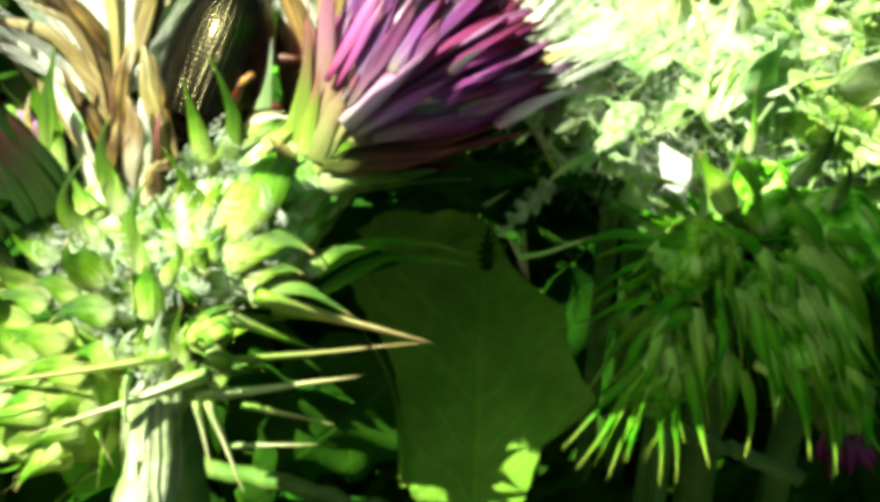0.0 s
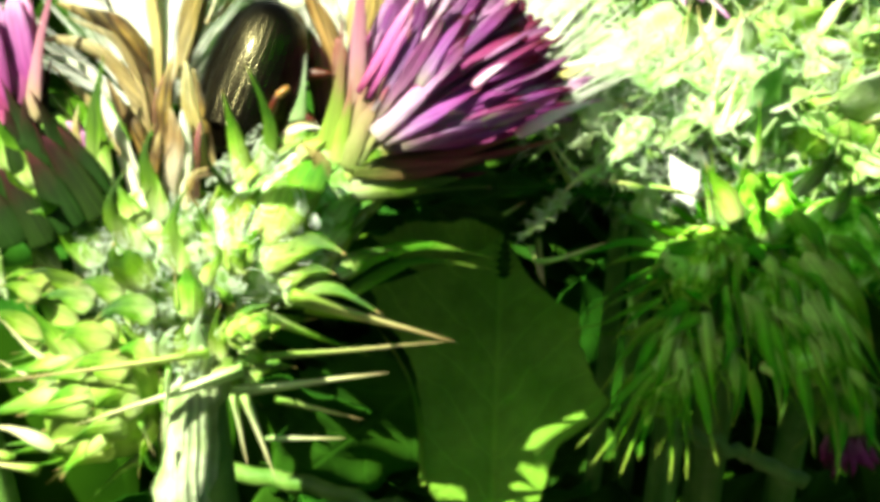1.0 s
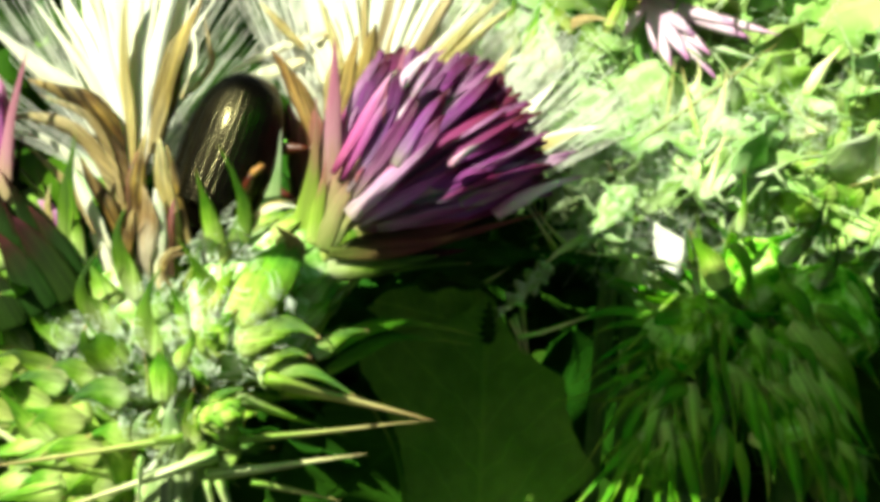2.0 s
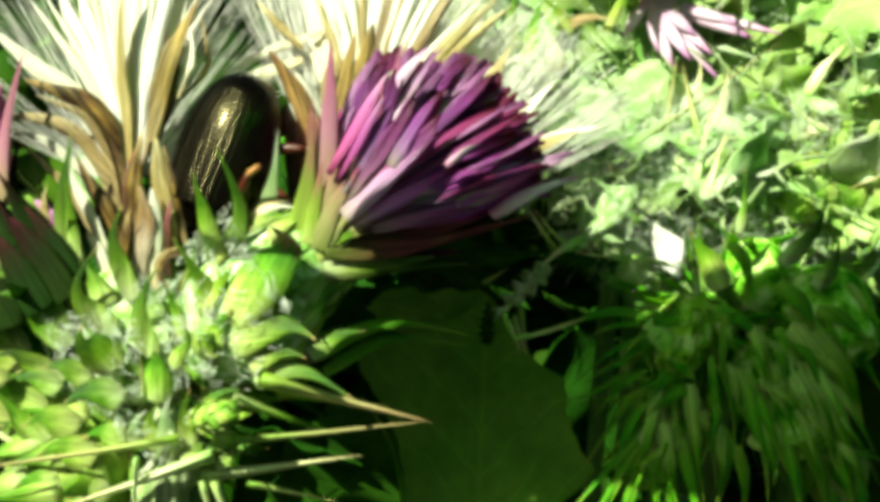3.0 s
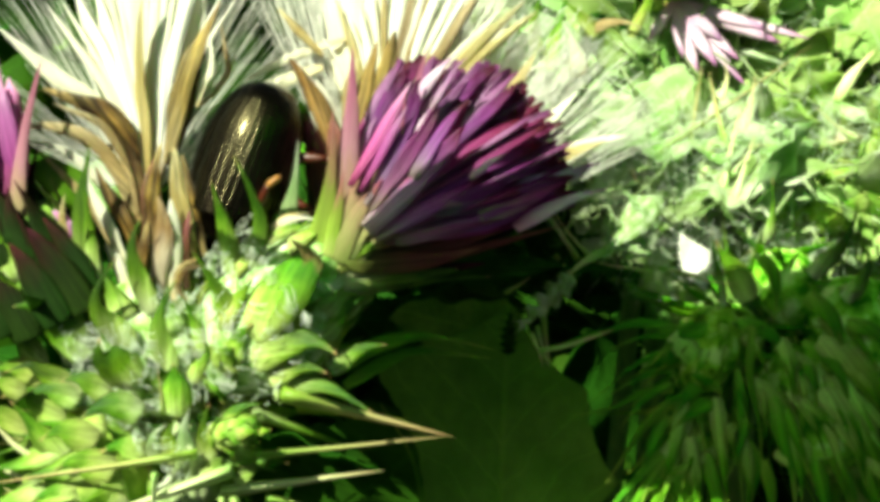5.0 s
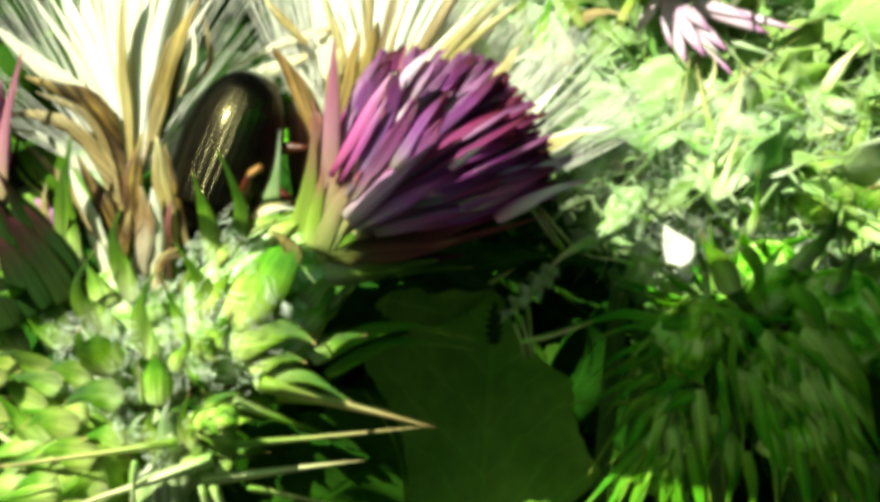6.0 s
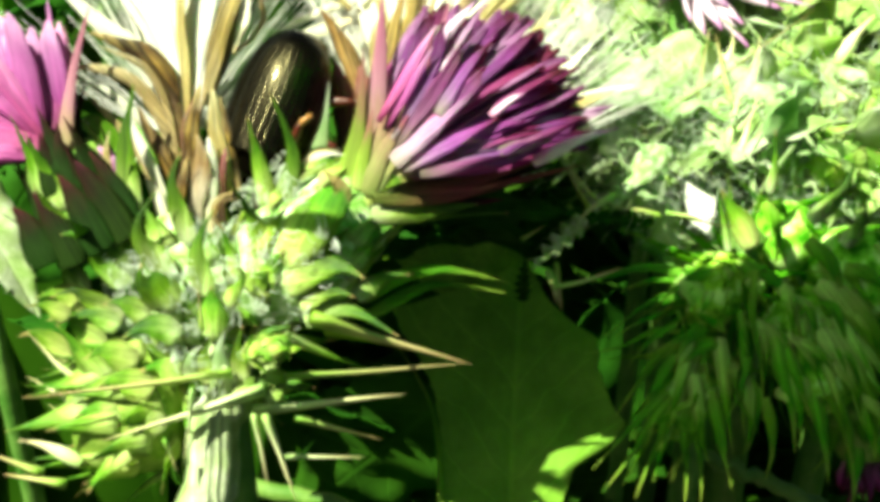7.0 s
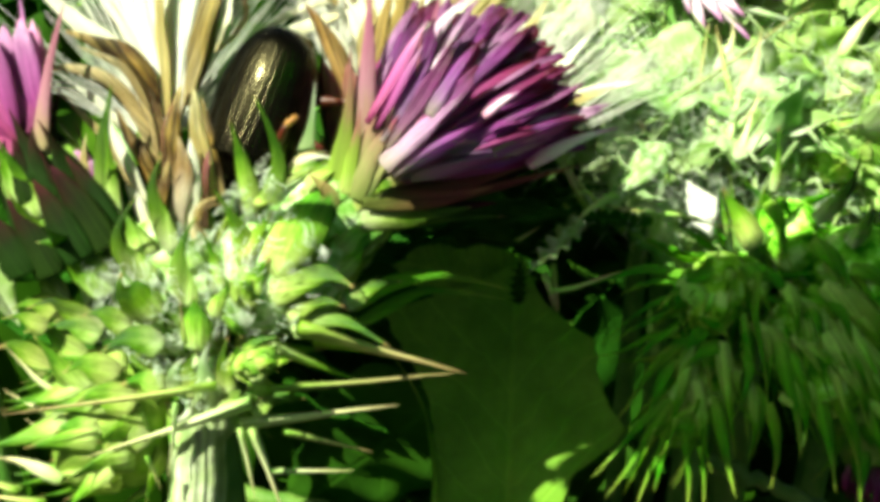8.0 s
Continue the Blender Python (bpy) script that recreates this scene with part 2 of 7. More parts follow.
GREEN_STEM = material("green_stem", [(0.3, (0.05, 0.15, 0.01)), (0.7, (0.16, 0.28, 0.05))], grain=350, vary=0.3, rough=0.6, bump=0.5)
BROAD_LEAF = material("broad_leaf", [(0.25, (0.115, 0.265, 0.018)), (0.75, (0.215, 0.40, 0.04))], grain=5, vary=0.6, each=0.2, rough=0.6, glow_through=0.2, bump=0.3, veins=0.28, gloss=0.12)
SMOOTH_LEAF = material("smooth_leaf", [(0.25, (0.08, 0.26, 0.01)), (0.75, (0.20, 0.46, 0.03))], grain=4, vary=0.2, each=0.4, rough=0.4, glow_through=0.3, bump=0.25, veins=0.3)
WOOLLY_LEAF = material("woolly_leaf", [(0.3, (0.22, 0.40, 0.08)), (0.5, (0.42, 0.56, 0.25)), (0.7, (0.71, 0.78, 0.58))], grain=7, vary=0.4, each=0.25, rough=0.8, gloss=0.1, glow_through=0.35, bump=0.3, veins=0.15)
LIME_LEAF = material("lime_leaf", [(0.3, (0.26, 0.48, 0.05)), (0.5, (0.44, 0.62, 0.16)), (0.7, (0.62, 0.76, 0.34))], grain=6, vary=0.3, each=0.3, rough=0.6, glow_through=0.35, bump=0.3, veins=0.25)
# Near-black green: the undergrowth's deep shade is put into this colour.
SHADE_DARK_LEAF = material("under_leaf", [(0.3, (0.012, 0.05, 0.002)), (0.7, (0.035, 0.11, 0.005))], grain=5, vary=0.3, each=0.4, rough=0.8, glow_through=0.15, bump=0.3, veins=0.3, gloss=0.1)
SHELL = material("beetle_shell", [(0.3, (0.015, 0.012, 0.006)), (0.7, (0.038, 0.031, 0.015))], grain=700, vary=0.3, rough=0.2, bump=0.03, gloss=0.7, metal=0.95)
BELLY = material("beetle_belly", [(0.3, (0.03, 0.008, 0.005)), (0.7, (0.08, 0.02, 0.01))], grain=900, vary=0.3, rough=0.3, bump=0.3, gloss=0.6)
LEG = material("beetle_leg", [(0.0, (0.07, 0.012, 0.006)), (0.6, (0.16, 0.035, 0.012)), (0.95, (0.26, 0.08, 0.025))], along="Y", grain=5, vary=0.3, rough=0.35, bump=0.2)
SHIN = material("beetle_shin", [(0.3, (0.22, 0.07, 0.02)), (0.7, (0.44, 0.20, 0.06))], grain=900, vary=0.3, rough=0.35, bump=0.2)
# Very dark green: shade between the plants is put into the weeds' colour.
MEADOW = material("weeds", [(0.3, (0.012, 0.05, 0.002)), (0.7, (0.04, 0.12, 0.006))], grain=25, vary=0.4, each=0.0, rough=0.5, glow_through=0.2, bump=0.2, gloss=0.1)
SOIL = material("soil", [(0.3, (0.05, 0.035, 0.02)), (0.7, (0.11, 0.08, 0.05))], grain=90, vary=0.5, rough=0.9, bump=0.6)

# ---- shapes ----


def mesh_of(name, verts, faces, uvs=None):
    me = bpy.data.meshes.new(name)
    me.from_pydata([tuple(v) for v in verts], [], faces)
    me.polygons.foreach_set("use_smooth", [True] * len(me.polygons))
    if uvs:
        layer = me.uv_layers.new(name="lay")
        for loop in me.loops:
            layer.data[loop.index].uv = uvs[loop.vertex_index]
    me.update()
    return me


def rings(rows, close=True):
    """Faces over rows of points of equal count, each row a closed ring; the ends capped."""
    n = len(rows[0])
    verts = [v for row in rows for v in row]
    faces = [(r * n + k, r * n + (k + 1) % n, (r + 1) * n + (k + 1) % n, (r + 1) * n + k) for r in range(len(rows) - 1) for k in range(n)]
    if close:
        faces += [tuple(reversed(range(n))), tuple(range((len(rows) - 1) * n, len(rows) * n))]
    return verts, faces


def eased(table, y):
    """A value read from a table of (place, value), eased between its places."""
    for (a, p), (b, q) in zip(table, table[1:]):
        if y <= b:
            s = max(0.0, (y - a) / (b - a))
            return p + (q - p) * s
    return table[-1][1]


def bract_mesh(name, curve=0.2, belly=0.1, keel=0.1, power=2.4, twist=0.0, shape="thorn", sway=0.0, slender=0.5):
    """A bract of unit length along y, with a keeled back, a thick base and a drawn-out spine that bends towards +z."""
    profile = {
        "thorn": [(0, 0.9), (0.08, 1.0), (0.18, 0.95), (0.3, 0.8), (0.42, 0.61), (0.54, 0.43), (0.67, 0.28), (0.8, 0.15), (0.92, 0.06), (1, 0.012)],
        "scale": [(0, 0.6), (0.07, 0.88), (0.16, 1.0), (0.28, 0.97), (0.4, 0.78), (0.52, 0.52), (0.64, 0.33), (0.77, 0.19), (0.9, 0.08), (1, 0.012)],
        "needle": [(0, 1.0), (0.15, 0.9), (0.3, 0.68), (0.5, 0.46), (0.7, 0.3), (0.85, 0.17), (1, 0.02)],
        "strap": [(0, 0.45), (0.15, 0.62), (0.35, 0.88), (0.55, 1.0), (0.75, 0.78), (0.9, 0.36), (1, 0.03)],
    }[shape]
    rows = []
    for k in range(15):
        y = (k / 14) ** 0.9
        w = eased(profile, y)
        z, t, dx = curve * y**power - belly * math.sin(math.pi * min(1, y * 1.4)) * 0.3, twist * y * y, sway * math.sin(math.pi * y)
        z -= 0.35 * slender * max(0.0, 1 - y / 0.16) ** 2
        ring = []
        for u, h in ((-0.5, 0.0), (-0.34, 0.55), (-0.14, 0.92), (0.0, 1.0), (0.14, 0.92), (0.34, 0.55), (0.5, 0.0), (0.25, -0.3), (-0.25, -0.3)):
            x, up = u * w, h * keel * 1.7 * w
            ring.append((dx + x * math.cos(t) - up * math.sin(t) / slender, y, z + x * math.sin(t) * slender + up * math.cos(t)))
        rows.append(ring)
    return mesh_of(name, *rings(rows))


def ribbon_mesh(name, seed, thick=0.09):
    """A ragged strap of unit length along y and unit width: folded along its middle, waved, its end torn into points."""
    rnd = random.Random(seed)
    fold, bend, twist, lean = rnd.uniform(0.15, 0.5) * rnd.choice((-1, 1)), rnd.uniform(-1.2, 1.2), rnd.uniform(-0.9, 0.9), rnd.uniform(-0.6, 0.6)
    wave, widest, torn = rnd.uniform(0, 6), rnd.uniform(0.45, 0.8), [rnd.uniform(-0.13, 0.02) for _ in range(5)]
    rows = []
    for r in range(13):
        y = r / 12
        w = 0.36 + 0.64 * math.sin(min(1, y / widest) * math.pi / 2) ** 1.5 if y < widest else 1 - 0.72 * ((y - widest) / (1 - widest)) ** 1.7
        t, top, low = twist * y, [], []
        for k, a in enumerate((-1, -0.5, 0, 0.5, 1)):
            x = a * 0.5 * w * (1 + 0.14 * math.sin(wave + y * 17 + a))
            z = fold * abs(x) + 0.05 * math.sin(wave * 2 + y * 11 + a * 2)
            end = y + torn[k] * max(0.0, (y - 0.75) / 0.25) ** 2
            for side, put in ((0.5, top), (-0.5, low)):
                h = z + side * thick * (1 - 0.6 * abs(a))
                put.append((x * math.cos(t) - h * math.sin(t) + lean * math.sin(math.pi * y), end, x * math.sin(t) + h * math.cos(t) + bend * y * y))
        rows.append(top + low[::-1])
    return mesh_of(name, *rings(rows))


def blade_mesh(name, width=0.4, lobes=5, depth=0.45, spine=0.1, bend=0.2, ripple=0.04, fold=0.15, thick=0.008, seed=1, rows_n=44, tip=1.3):
    """A spiny leaf of unit length along y: lobed margin with a spine on each lobe, a raised midrib, two faces with a thickness between them."""
    rnd = random.Random(seed)
    offs = [rnd.uniform(-0.15, 0.15) for _ in range(4)]
    across = (-1, -0.66, -0.33, -0.06, 0.06, 0.33, 0.66, 1)

    def half(y, s):
        env = (math.sin(math.pi * min(1, y**0.62)) ** 0.7) * (1 - 0.25 * y)
        saw = abs(math.sin(math.pi * (y * lobes + offs[0 if s < 0 else 1])))
        return width * 0.5 * max(0.03, env) * (1 - depth + depth * saw**tip)

    def height(x, y):
        return bend * y * y + fold * abs(x) + ripple * math.sin(y * lobes * 6.0 + offs[2] * 20 + x * 9) * min(1, abs(x) / (width * 0.3)) - 0.02 * math.exp(-(x / 0.02) ** 2)

    rows = []
    for r in range(rows_n + 1):
        y = r / rows_n
        top, low = [], []
        for a in across:
            x = a * half(y, a)
            z = height(x, y)
            top.append((x, y, z + thick / 2 * (1 - 0.6 * abs(a))))
            low.append((x, y, z - thick / 2 * (1 - 0.6 * abs(a))))
        rows.append(top + low[::-1])
    verts, faces = rings(rows)
    for s in (-1, 1):
        for k in range(lobes):
            y = (k + 0.5 - offs[0 if s < 0 else 1]) / lobes
            if not 0.04 < y < 0.97:
                continue
            x = s * half(y, s)
            z, ln, w = height(x, y), spine * rnd.uniform(0.7, 1.3), 0.012
            i = len(verts)
            verts += [(x - s * 0.02, y - w, z), (x - s * 0.02, y + w * 1.6, z), (x - s * 0.02, y, z + w), (x + s * ln * 0.8, y + ln * 0.65, z + ln * rnd.uniform(-0.2, 0.5))]
            faces += [(i, i + 1, i + 3), (i + 1, i + 2, i + 3), (i + 2, i, i + 3), (i, i + 2, i + 1)]
    i = len(verts)
    z = height(0, 1)
    verts += [(-0.012, 0.98, z), (0.012, 0.98, z), (0, 0.98, z + 0.014), (0, 1 + spine, z + 0.02)]
    faces += [(i, i + 1, i + 3), (i + 1, i + 2, i + 3), (i + 2, i, i + 3), (i, i + 2, i + 1)]
    return mesh_of(name, verts, faces)


def tube_mesh(name, points, radii, sides=10, ribs=0.0, rib_count=5):
    """A stalk through points, round or ribbed."""
    rows, side = [], None
    for k, p in enumerate(points):
        d = (points[min(k + 1, len(points) - 1)] - points[max(k - 1, 0)]).normalized()
        side = (side - d * side.dot(d)).normalized() if side else d.orthogonal().normalized()
        other = d.cross(side)
        row = []
        for s in range(sides):
            a = s * math.tau / sides
            r = radii[k] * (1 + ribs * math.cos(a * rib_count + k * 0.15))
            row.append(p + side * (r * math.cos(a)) + other * (r * math.sin(a)))
        rows.append(row)
    return mesh_of(name, *rings(rows))


def between(a, b, n, sag=None, wobble=0.0, seed=0):
    rnd = random.Random(seed)
    out = []
    for k in range(n + 1):
        t = k / n
        p = a.lerp(b, t)
        if sag:
            p = p + sag * (4 * t * (1 - t))
        if wobble and 0 < k < n:
            p = p + Vector((rnd.uniform(-1, 1), rnd.uniform(-1, 1), rnd.uniform(-1, 1))) * wobble
        out.append(p)
    return out


def hairs_mesh(name, strands, radius, taper=0.2):
    """Fine hairs, each a three-sided strand through its points."""
    verts, faces = [], []
    for pts in strands:
        i, n = len(verts), len(pts)
        d = (pts[-1] - pts[0]).normalized()
        a = d.orthogonal().normalized()
        b = d.cross(a)
        for k, p in enumerate(pts):
            r = radius * (1 - (1 - taper) * k / (n - 1))
            verts += [p + a * r, p + (b * 0.866 - a * 0.5) * r, p - (b * 0.866 + a * 0.5) * r]
        for k in range(n - 1):
            for s in range(3):
                faces.append((i + 3 * k + s, i + 3 * k + (s + 1) % 3, i + 3 * k + 3 + (s + 1) % 3, i + 3 * k + 3 + s))
    return mesh_of(name, verts, faces)


# ---- assembling ----
STANDS = {}


def thing(name, place, label, category, group="", kind=""):
    ob = new(name)
    ob.empty_display_size = 0.005
    ob.matrix_basis = Matrix.Translation(place)
    STANDS[ob] = ob.matrix_basis.copy()
    return tagged(ob, label, category, group, kind)


def part(name, me, mat, parent, place=None, label="", kind=""):
    """Links a mesh as one part under a thing or a part; place is its pose in the world."""
    ob = new(name, me)
    if not me.materials:
        me.materials.append(mat)
    elif me.materials[0] != mat:
        ob.data = me.copy()
        ob.data.materials[0] = mat
    ob.parent = parent
    place = place if place is not None else Matrix.Identity(4)
    ob.matrix_basis = STANDS[parent].inverted() @ place
    STANDS[ob] = place
    return tagged(ob, label, kind=kind)


PAINTED = {}


def painted(me, mat):
    """The copy of a mesh that wears a material; made once."""
    key = (me.name, mat.name)
    if key not in PAINTED:
        PAINTED[key] = me.copy()
        PAINTED[key].name = me.name
        PAINTED[key].materials.clear()
        PAINTED[key].materials.append(mat)
    return PAINTED[key]


def aimed(base, along, normal, sx, sy, sz):
    """A pose with y along a way and z near a normal, stretched."""
    y = along.normalized()
    x = y.cross(normal).normalized()
    z = x.cross(y)
    m = Matrix((x * sx, y * sy, z * sz)).transposed().to_4x4()
    m.translation = base
    return m


CURVES = {}


def shape_of(kind, curve, twist=0.0, sway=0.0, slender=0.5, power=2.4):
    """A bract's mesh, made once; slender is its width over its length, so that its back keeps its thickness."""
    key = (kind, round(curve, 2), round(twist, 1), round(sway, 2), max(1, round(slender * 20)), power)
    if key not in CURVES:
        keel = {"thorn": 0.1, "scale": 0.07, "needle": 0.5, "strap": 0.1}[kind] * key[4] / 20
        CURVES[key] = bract_mesh(kind + "_blade", curve=key[1], twist=key[2], sway=key[3], keel=keel, shape=kind, power=power, slender=key[4] / 20)
    return CURVES[key]


def spike(parent, name, base, tip, width, mat, kind="thorn", curve=0.15, face=(0, 0.25, -1), twist=0.0, sway=0.0, label=""):
    """A bract or spine from base to tip, width in mm, its bend towards the way that it faces."""
    d = tip - base
    n = way(*face)
    me = painted(shape_of(kind, curve, twist, sway / (width * MM / d.length), width * MM / d.length), mat)
    d1 = d.normalized()
    n1 = (n - d1 * n.dot(d1)).normalized()
    th = math.atan(round(curve, 2))
    y = d1 * math.cos(th) - n1 * math.sin(th)
    s = d.length * math.cos(th)
    return part(name, me, mat, parent, aimed(base, y, n1, width * MM, s, s), label)


OUTLINES = {
    "fang": [(0, 0.7), (0.12, 0.95), (0.26, 1.0), (0.4, 0.82), (0.55, 0.54), (0.72, 0.28), (0.88, 0.11), (1, 0.02)],
    "ovate": [(0, 0.5), (0.1, 0.78), (0.25, 1.0), (0.45, 0.97), (0.6, 0.74), (0.74, 0.4), (0.88, 0.14), (1, 0.02)],
    "paper": [(0, 0.45), (0.2, 0.72), (0.45, 1.0), (0.66, 0.9), (0.84, 0.52), (1, 0.06)],
    "ray": [(0, 0.3), (0.25, 0.62), (0.5, 1.0), (0.7, 0.86), (0.86, 0.5), (1, 0.04)],
    "floret": [(0, 0.4), (0.3, 0.52), (0.55, 0.78), (0.76, 1.0), (0.9, 0.92), (1, 0.4)],
    "point": [(0, 0.8), (0.2, 1.0), (0.45, 0.84), (0.7, 0.5), (0.88, 0.2), (1, 0.02)],
    "needle": [(0, 1.0), (0.2, 0.82), (0.5, 0.5), (0.8, 0.25), (1, 0.03)],
}


def strap(parent, name, points, width, mat, outline="fang", cup=0.16, face=(-0.1, 0.25, -1), twist=0.0, thick=0.08, wave=0.0, label="", seed=0):
    """A bract, papery strip or floret that follows its points in a smooth bow; width in mm, cup the bulge of its back, twist its turn along the way."""
    rnd = random.Random(seed * 7 + len(points))
    n = len(points)
    phase = rnd.uniform(0, 6)

    def on(s):
        k = min(n - 2, int(s * (n - 1)))
        f = s * (n - 1) - k
        p0, p1, p2, p3 = points[max(0, k - 1)], points[k], points[k + 1], points[min(n - 1, k + 2)]
        return 0.5 * (2 * p1 + (p2 - p0) * f + (2 * p0 - 5 * p1 + 4 * p2 - p3) * f * f + (3 * p1 - p0 - 3 * p2 + p3) * f**3)

    chord = points[-1] - points[0]
    pose_of = aimed(points[0], chord, way(*face), width * MM, chord.length, width * MM)
    back = pose_of.inverted()
    rows, count = [], 16
    for r in range(count + 1):
        s = r / count
        p = on(s)
        d = (on(min(1, s + 0.02)) - on(max(0, s - 0.02))).normalized()
        up = way(*face)
        up = (up - d * up.dot(d)).normalized()
        side = d.cross(up)
        a = twist * s
        side, up = side * math.cos(a) + up * math.sin(a), up * math.cos(a) - side * math.sin(a)
        w = width * MM * eased(OUTLINES[outline], s)
        top, low = [], []
        for u in (-1, -0.7, -0.35, 0, 0.35, 0.7, 1):
            h = cup * (1 - u * u) + wave * math.sin(phase + s * 13 + u * 2.2)
            q = p + side * (w * 0.5 * u * (1 + 0.5 * wave * math.sin(phase * 2 + s * 23 + u)))
            top.append(back @ (q + up * (w * h)))
            low.append(back @ (q + up * (w * (h - thick * (1.25 - u * u)))))
        rows.append(top + low[::-1])
    return part(name, mesh_of(name, *rings(rows)), mat, parent, pose_of, label)


def head(parent, name, base, top, radius, count, bract, mat, length=(2.2, 4.2), width=(1.8, 1.9), lift=(50, 18), curves=(0.15, 0.3, 0.45),
         swell=0.42, seed=0, label="", first=0.02, last=0.93, kind="scale", slim=0.72, power=3.2, skin=None):
    """A thistle head: a swollen core from base to top, and bracts set round it in a spiral, each a piece of its own."""
    rnd = random.Random(seed)
    axis = top - base
    L = axis.length
    x = axis.orthogonal().normalized()
    frame_of = Matrix((x, axis.normalized().cross(x), axis.normalized())).transposed().to_4x4()
    frame_of.translation = base

    def girth(t):
        a = min(1, t / swell) if t < swell else 1
        r = math.sin(a * math.pi / 2) ** 0.75 if t < swell else 1 - (1 - slim) * ((t - swell) / (1 - swell)) ** 1.6
        return radius * MM * max(0.12, r)

    rows = []
    for k in range(15):
        t = k / 14
        rows.append([(girth(t) * 0.93 * math.cos(a), girth(t) * 0.93 * math.sin(a), t * L) for a in (s * math.tau / 20 for s in range(20))])
    core = part(name, mesh_of("core", *rings(rows)), skin or CORE, parent, frame_of, label)
    for i in range(count):
        t = first + (last - first) * (i + 0.5) / count
        a = i * 2.39996 + rnd.uniform(-0.12, 0.12)
        g = girth(t)
        slope = (girth(min(1, t + 0.03)) - girth(max(0, t - 0.03))) / (0.06 * L)
        out = Vector((math.cos(a), math.sin(a), 0))
        rise = (out * slope + Vector((0, 0, 1))).normalized()
        tilt = radians(lift[0] + (lift[1] - lift[0]) * t + rnd.uniform(-7, 7)) * 0.5
        normal = (out - rise * out.dot(rise)).normalized()
        along = rise * math.cos(tilt) + normal * math.sin(tilt)
        side = along.cross(normal).normalized()
        along = (along + side * rnd.uniform(-0.15, 0.15)).normalized()
        ln = (length[0] + (length[1] - length[0]) * t) * rnd.uniform(0.88, 1.12) * MM
        wd = (width[0] + (width[1] - width[0]) * t) * rnd.uniform(0.9, 1.1) * MM
        local = Matrix(((side * wd), (along * ln), (side.cross(along) * ln))).transposed().to_4x4()
        local.translation = out * (g * 0.94) + Vector((0, 0, t * L)) - rise * ln * 0.12
        wear = rnd.choice(mat) if isinstance(mat, tuple) else mat
        me = painted(shape_of(kind, rnd.choice(curves), slender=wd / ln, power=power), wear)
        part(bract, me, wear, core, frame_of @ local)
    return core, frame_of


def wool_on(parent, frame_of, L, radius, count, seed, arc=(0, math.tau), span=(0.05, 0.85), size=0.9, thickness=0.024, bare=0.55):
    """Cobweb wool caught between the bracts of a head."""
    rnd = random.Random(seed)
    strands = []
    for _ in range(count):
        a, t = rnd.uniform(*arc), rnd.uniform(*span)
        r = radius * MM * (1.04 + 0.16 * rnd.random()) * math.sin(min(1, (t + 0.06) / 0.42) * math.pi / 2) ** 0.75
        p = Vector((r * math.cos(a), r * math.sin(a), t * L))
        if (frame_of.to_3x3() @ Vector((math.cos(a), math.sin(a), 0))).dot(way(0.9, -0.3, 0.3)) > bare - rnd.random() * 0.4:
            continue
        out = Vector((math.cos(a), math.sin(a), 0))
        d = Vector((rnd.uniform(-1, 1), rnd.uniform(-1, 1), rnd.uniform(-1, 1)))
        d = (d - out * d.dot(out) * 0.75).normalized()
        bow = out * rnd.uniform(0.0, 0.35) + Vector((rnd.uniform(-1, 1), rnd.uniform(-1, 1), rnd.uniform(-1, 1))) * 0.2
        step = d.cross(out) * rnd.uniform(0.16, 0.3) * MM
        ln = size * MM * rnd.uniform(0.5, 1.4)
        for q in range(rnd.choice((1, 2, 3, 4))):
            off = step * q + Vector((rnd.uniform(-1, 1), rnd.uniform(-1, 1), rnd.uniform(-1, 1))) * 0.1 * MM
            strands.append([p + off + (d * (k / 5 - 0.5) + bow * (4 * k / 5 * (1 - k / 5))) * ln for k in range(6)])
    return part("wool", hairs_mesh("wool", strands, thickness * MM, taper=0.5), WOOL, parent, frame_of, "white cobwebby wool", "stuff")


RIBBONS = []


def florets_on(parent, base, tip, spread, count, mat, width=(1.0, 1.5), foot=1.6, length=(0.8, 1.05), seed=0, dome=0.35, depth=1.0):
    """A tuft of florets, each one a piece, from a round foot out to a domed brush; depth squeezes it along the line of sight."""
    rnd = random.Random(seed)
    axis = tip - base
    L = axis.length
    u = axis.normalized()
    x = u.orthogonal().normalized()
    y = u.cross(x)
    mats = mat if isinstance(mat, (list, tuple)) else [mat]
    for i in range(count):
        r, a = math.sqrt((i + 0.5) / count), i * 2.39996 + rnd.uniform(-0.25, 0.25)
        radial = x * math.cos(a) + y * math.sin(a)
        radial = radial - AWAY * radial.dot(AWAY) * (1 - depth)
        p = base + radial * (foot * r * MM)
        d = (u + radial * math.tan(radians(spread)) * r * rnd.uniform(0.75, 1.15)).normalized()
        ln = L * rnd.uniform(*length) * (1 - dome * 0.4 * r * r)
        w = rnd.uniform(*width) * MM
        m = rnd.choice(mats)
        spin = (x * math.cos(a + rnd.uniform(-1, 1)) + y * math.sin(a + rnd.uniform(-1, 1)) - AWAY * 0.5).normalized()
        part("floret", painted(rnd.choice(RIBBONS), m), m, parent, aimed(p, d, spin, w, ln, w))


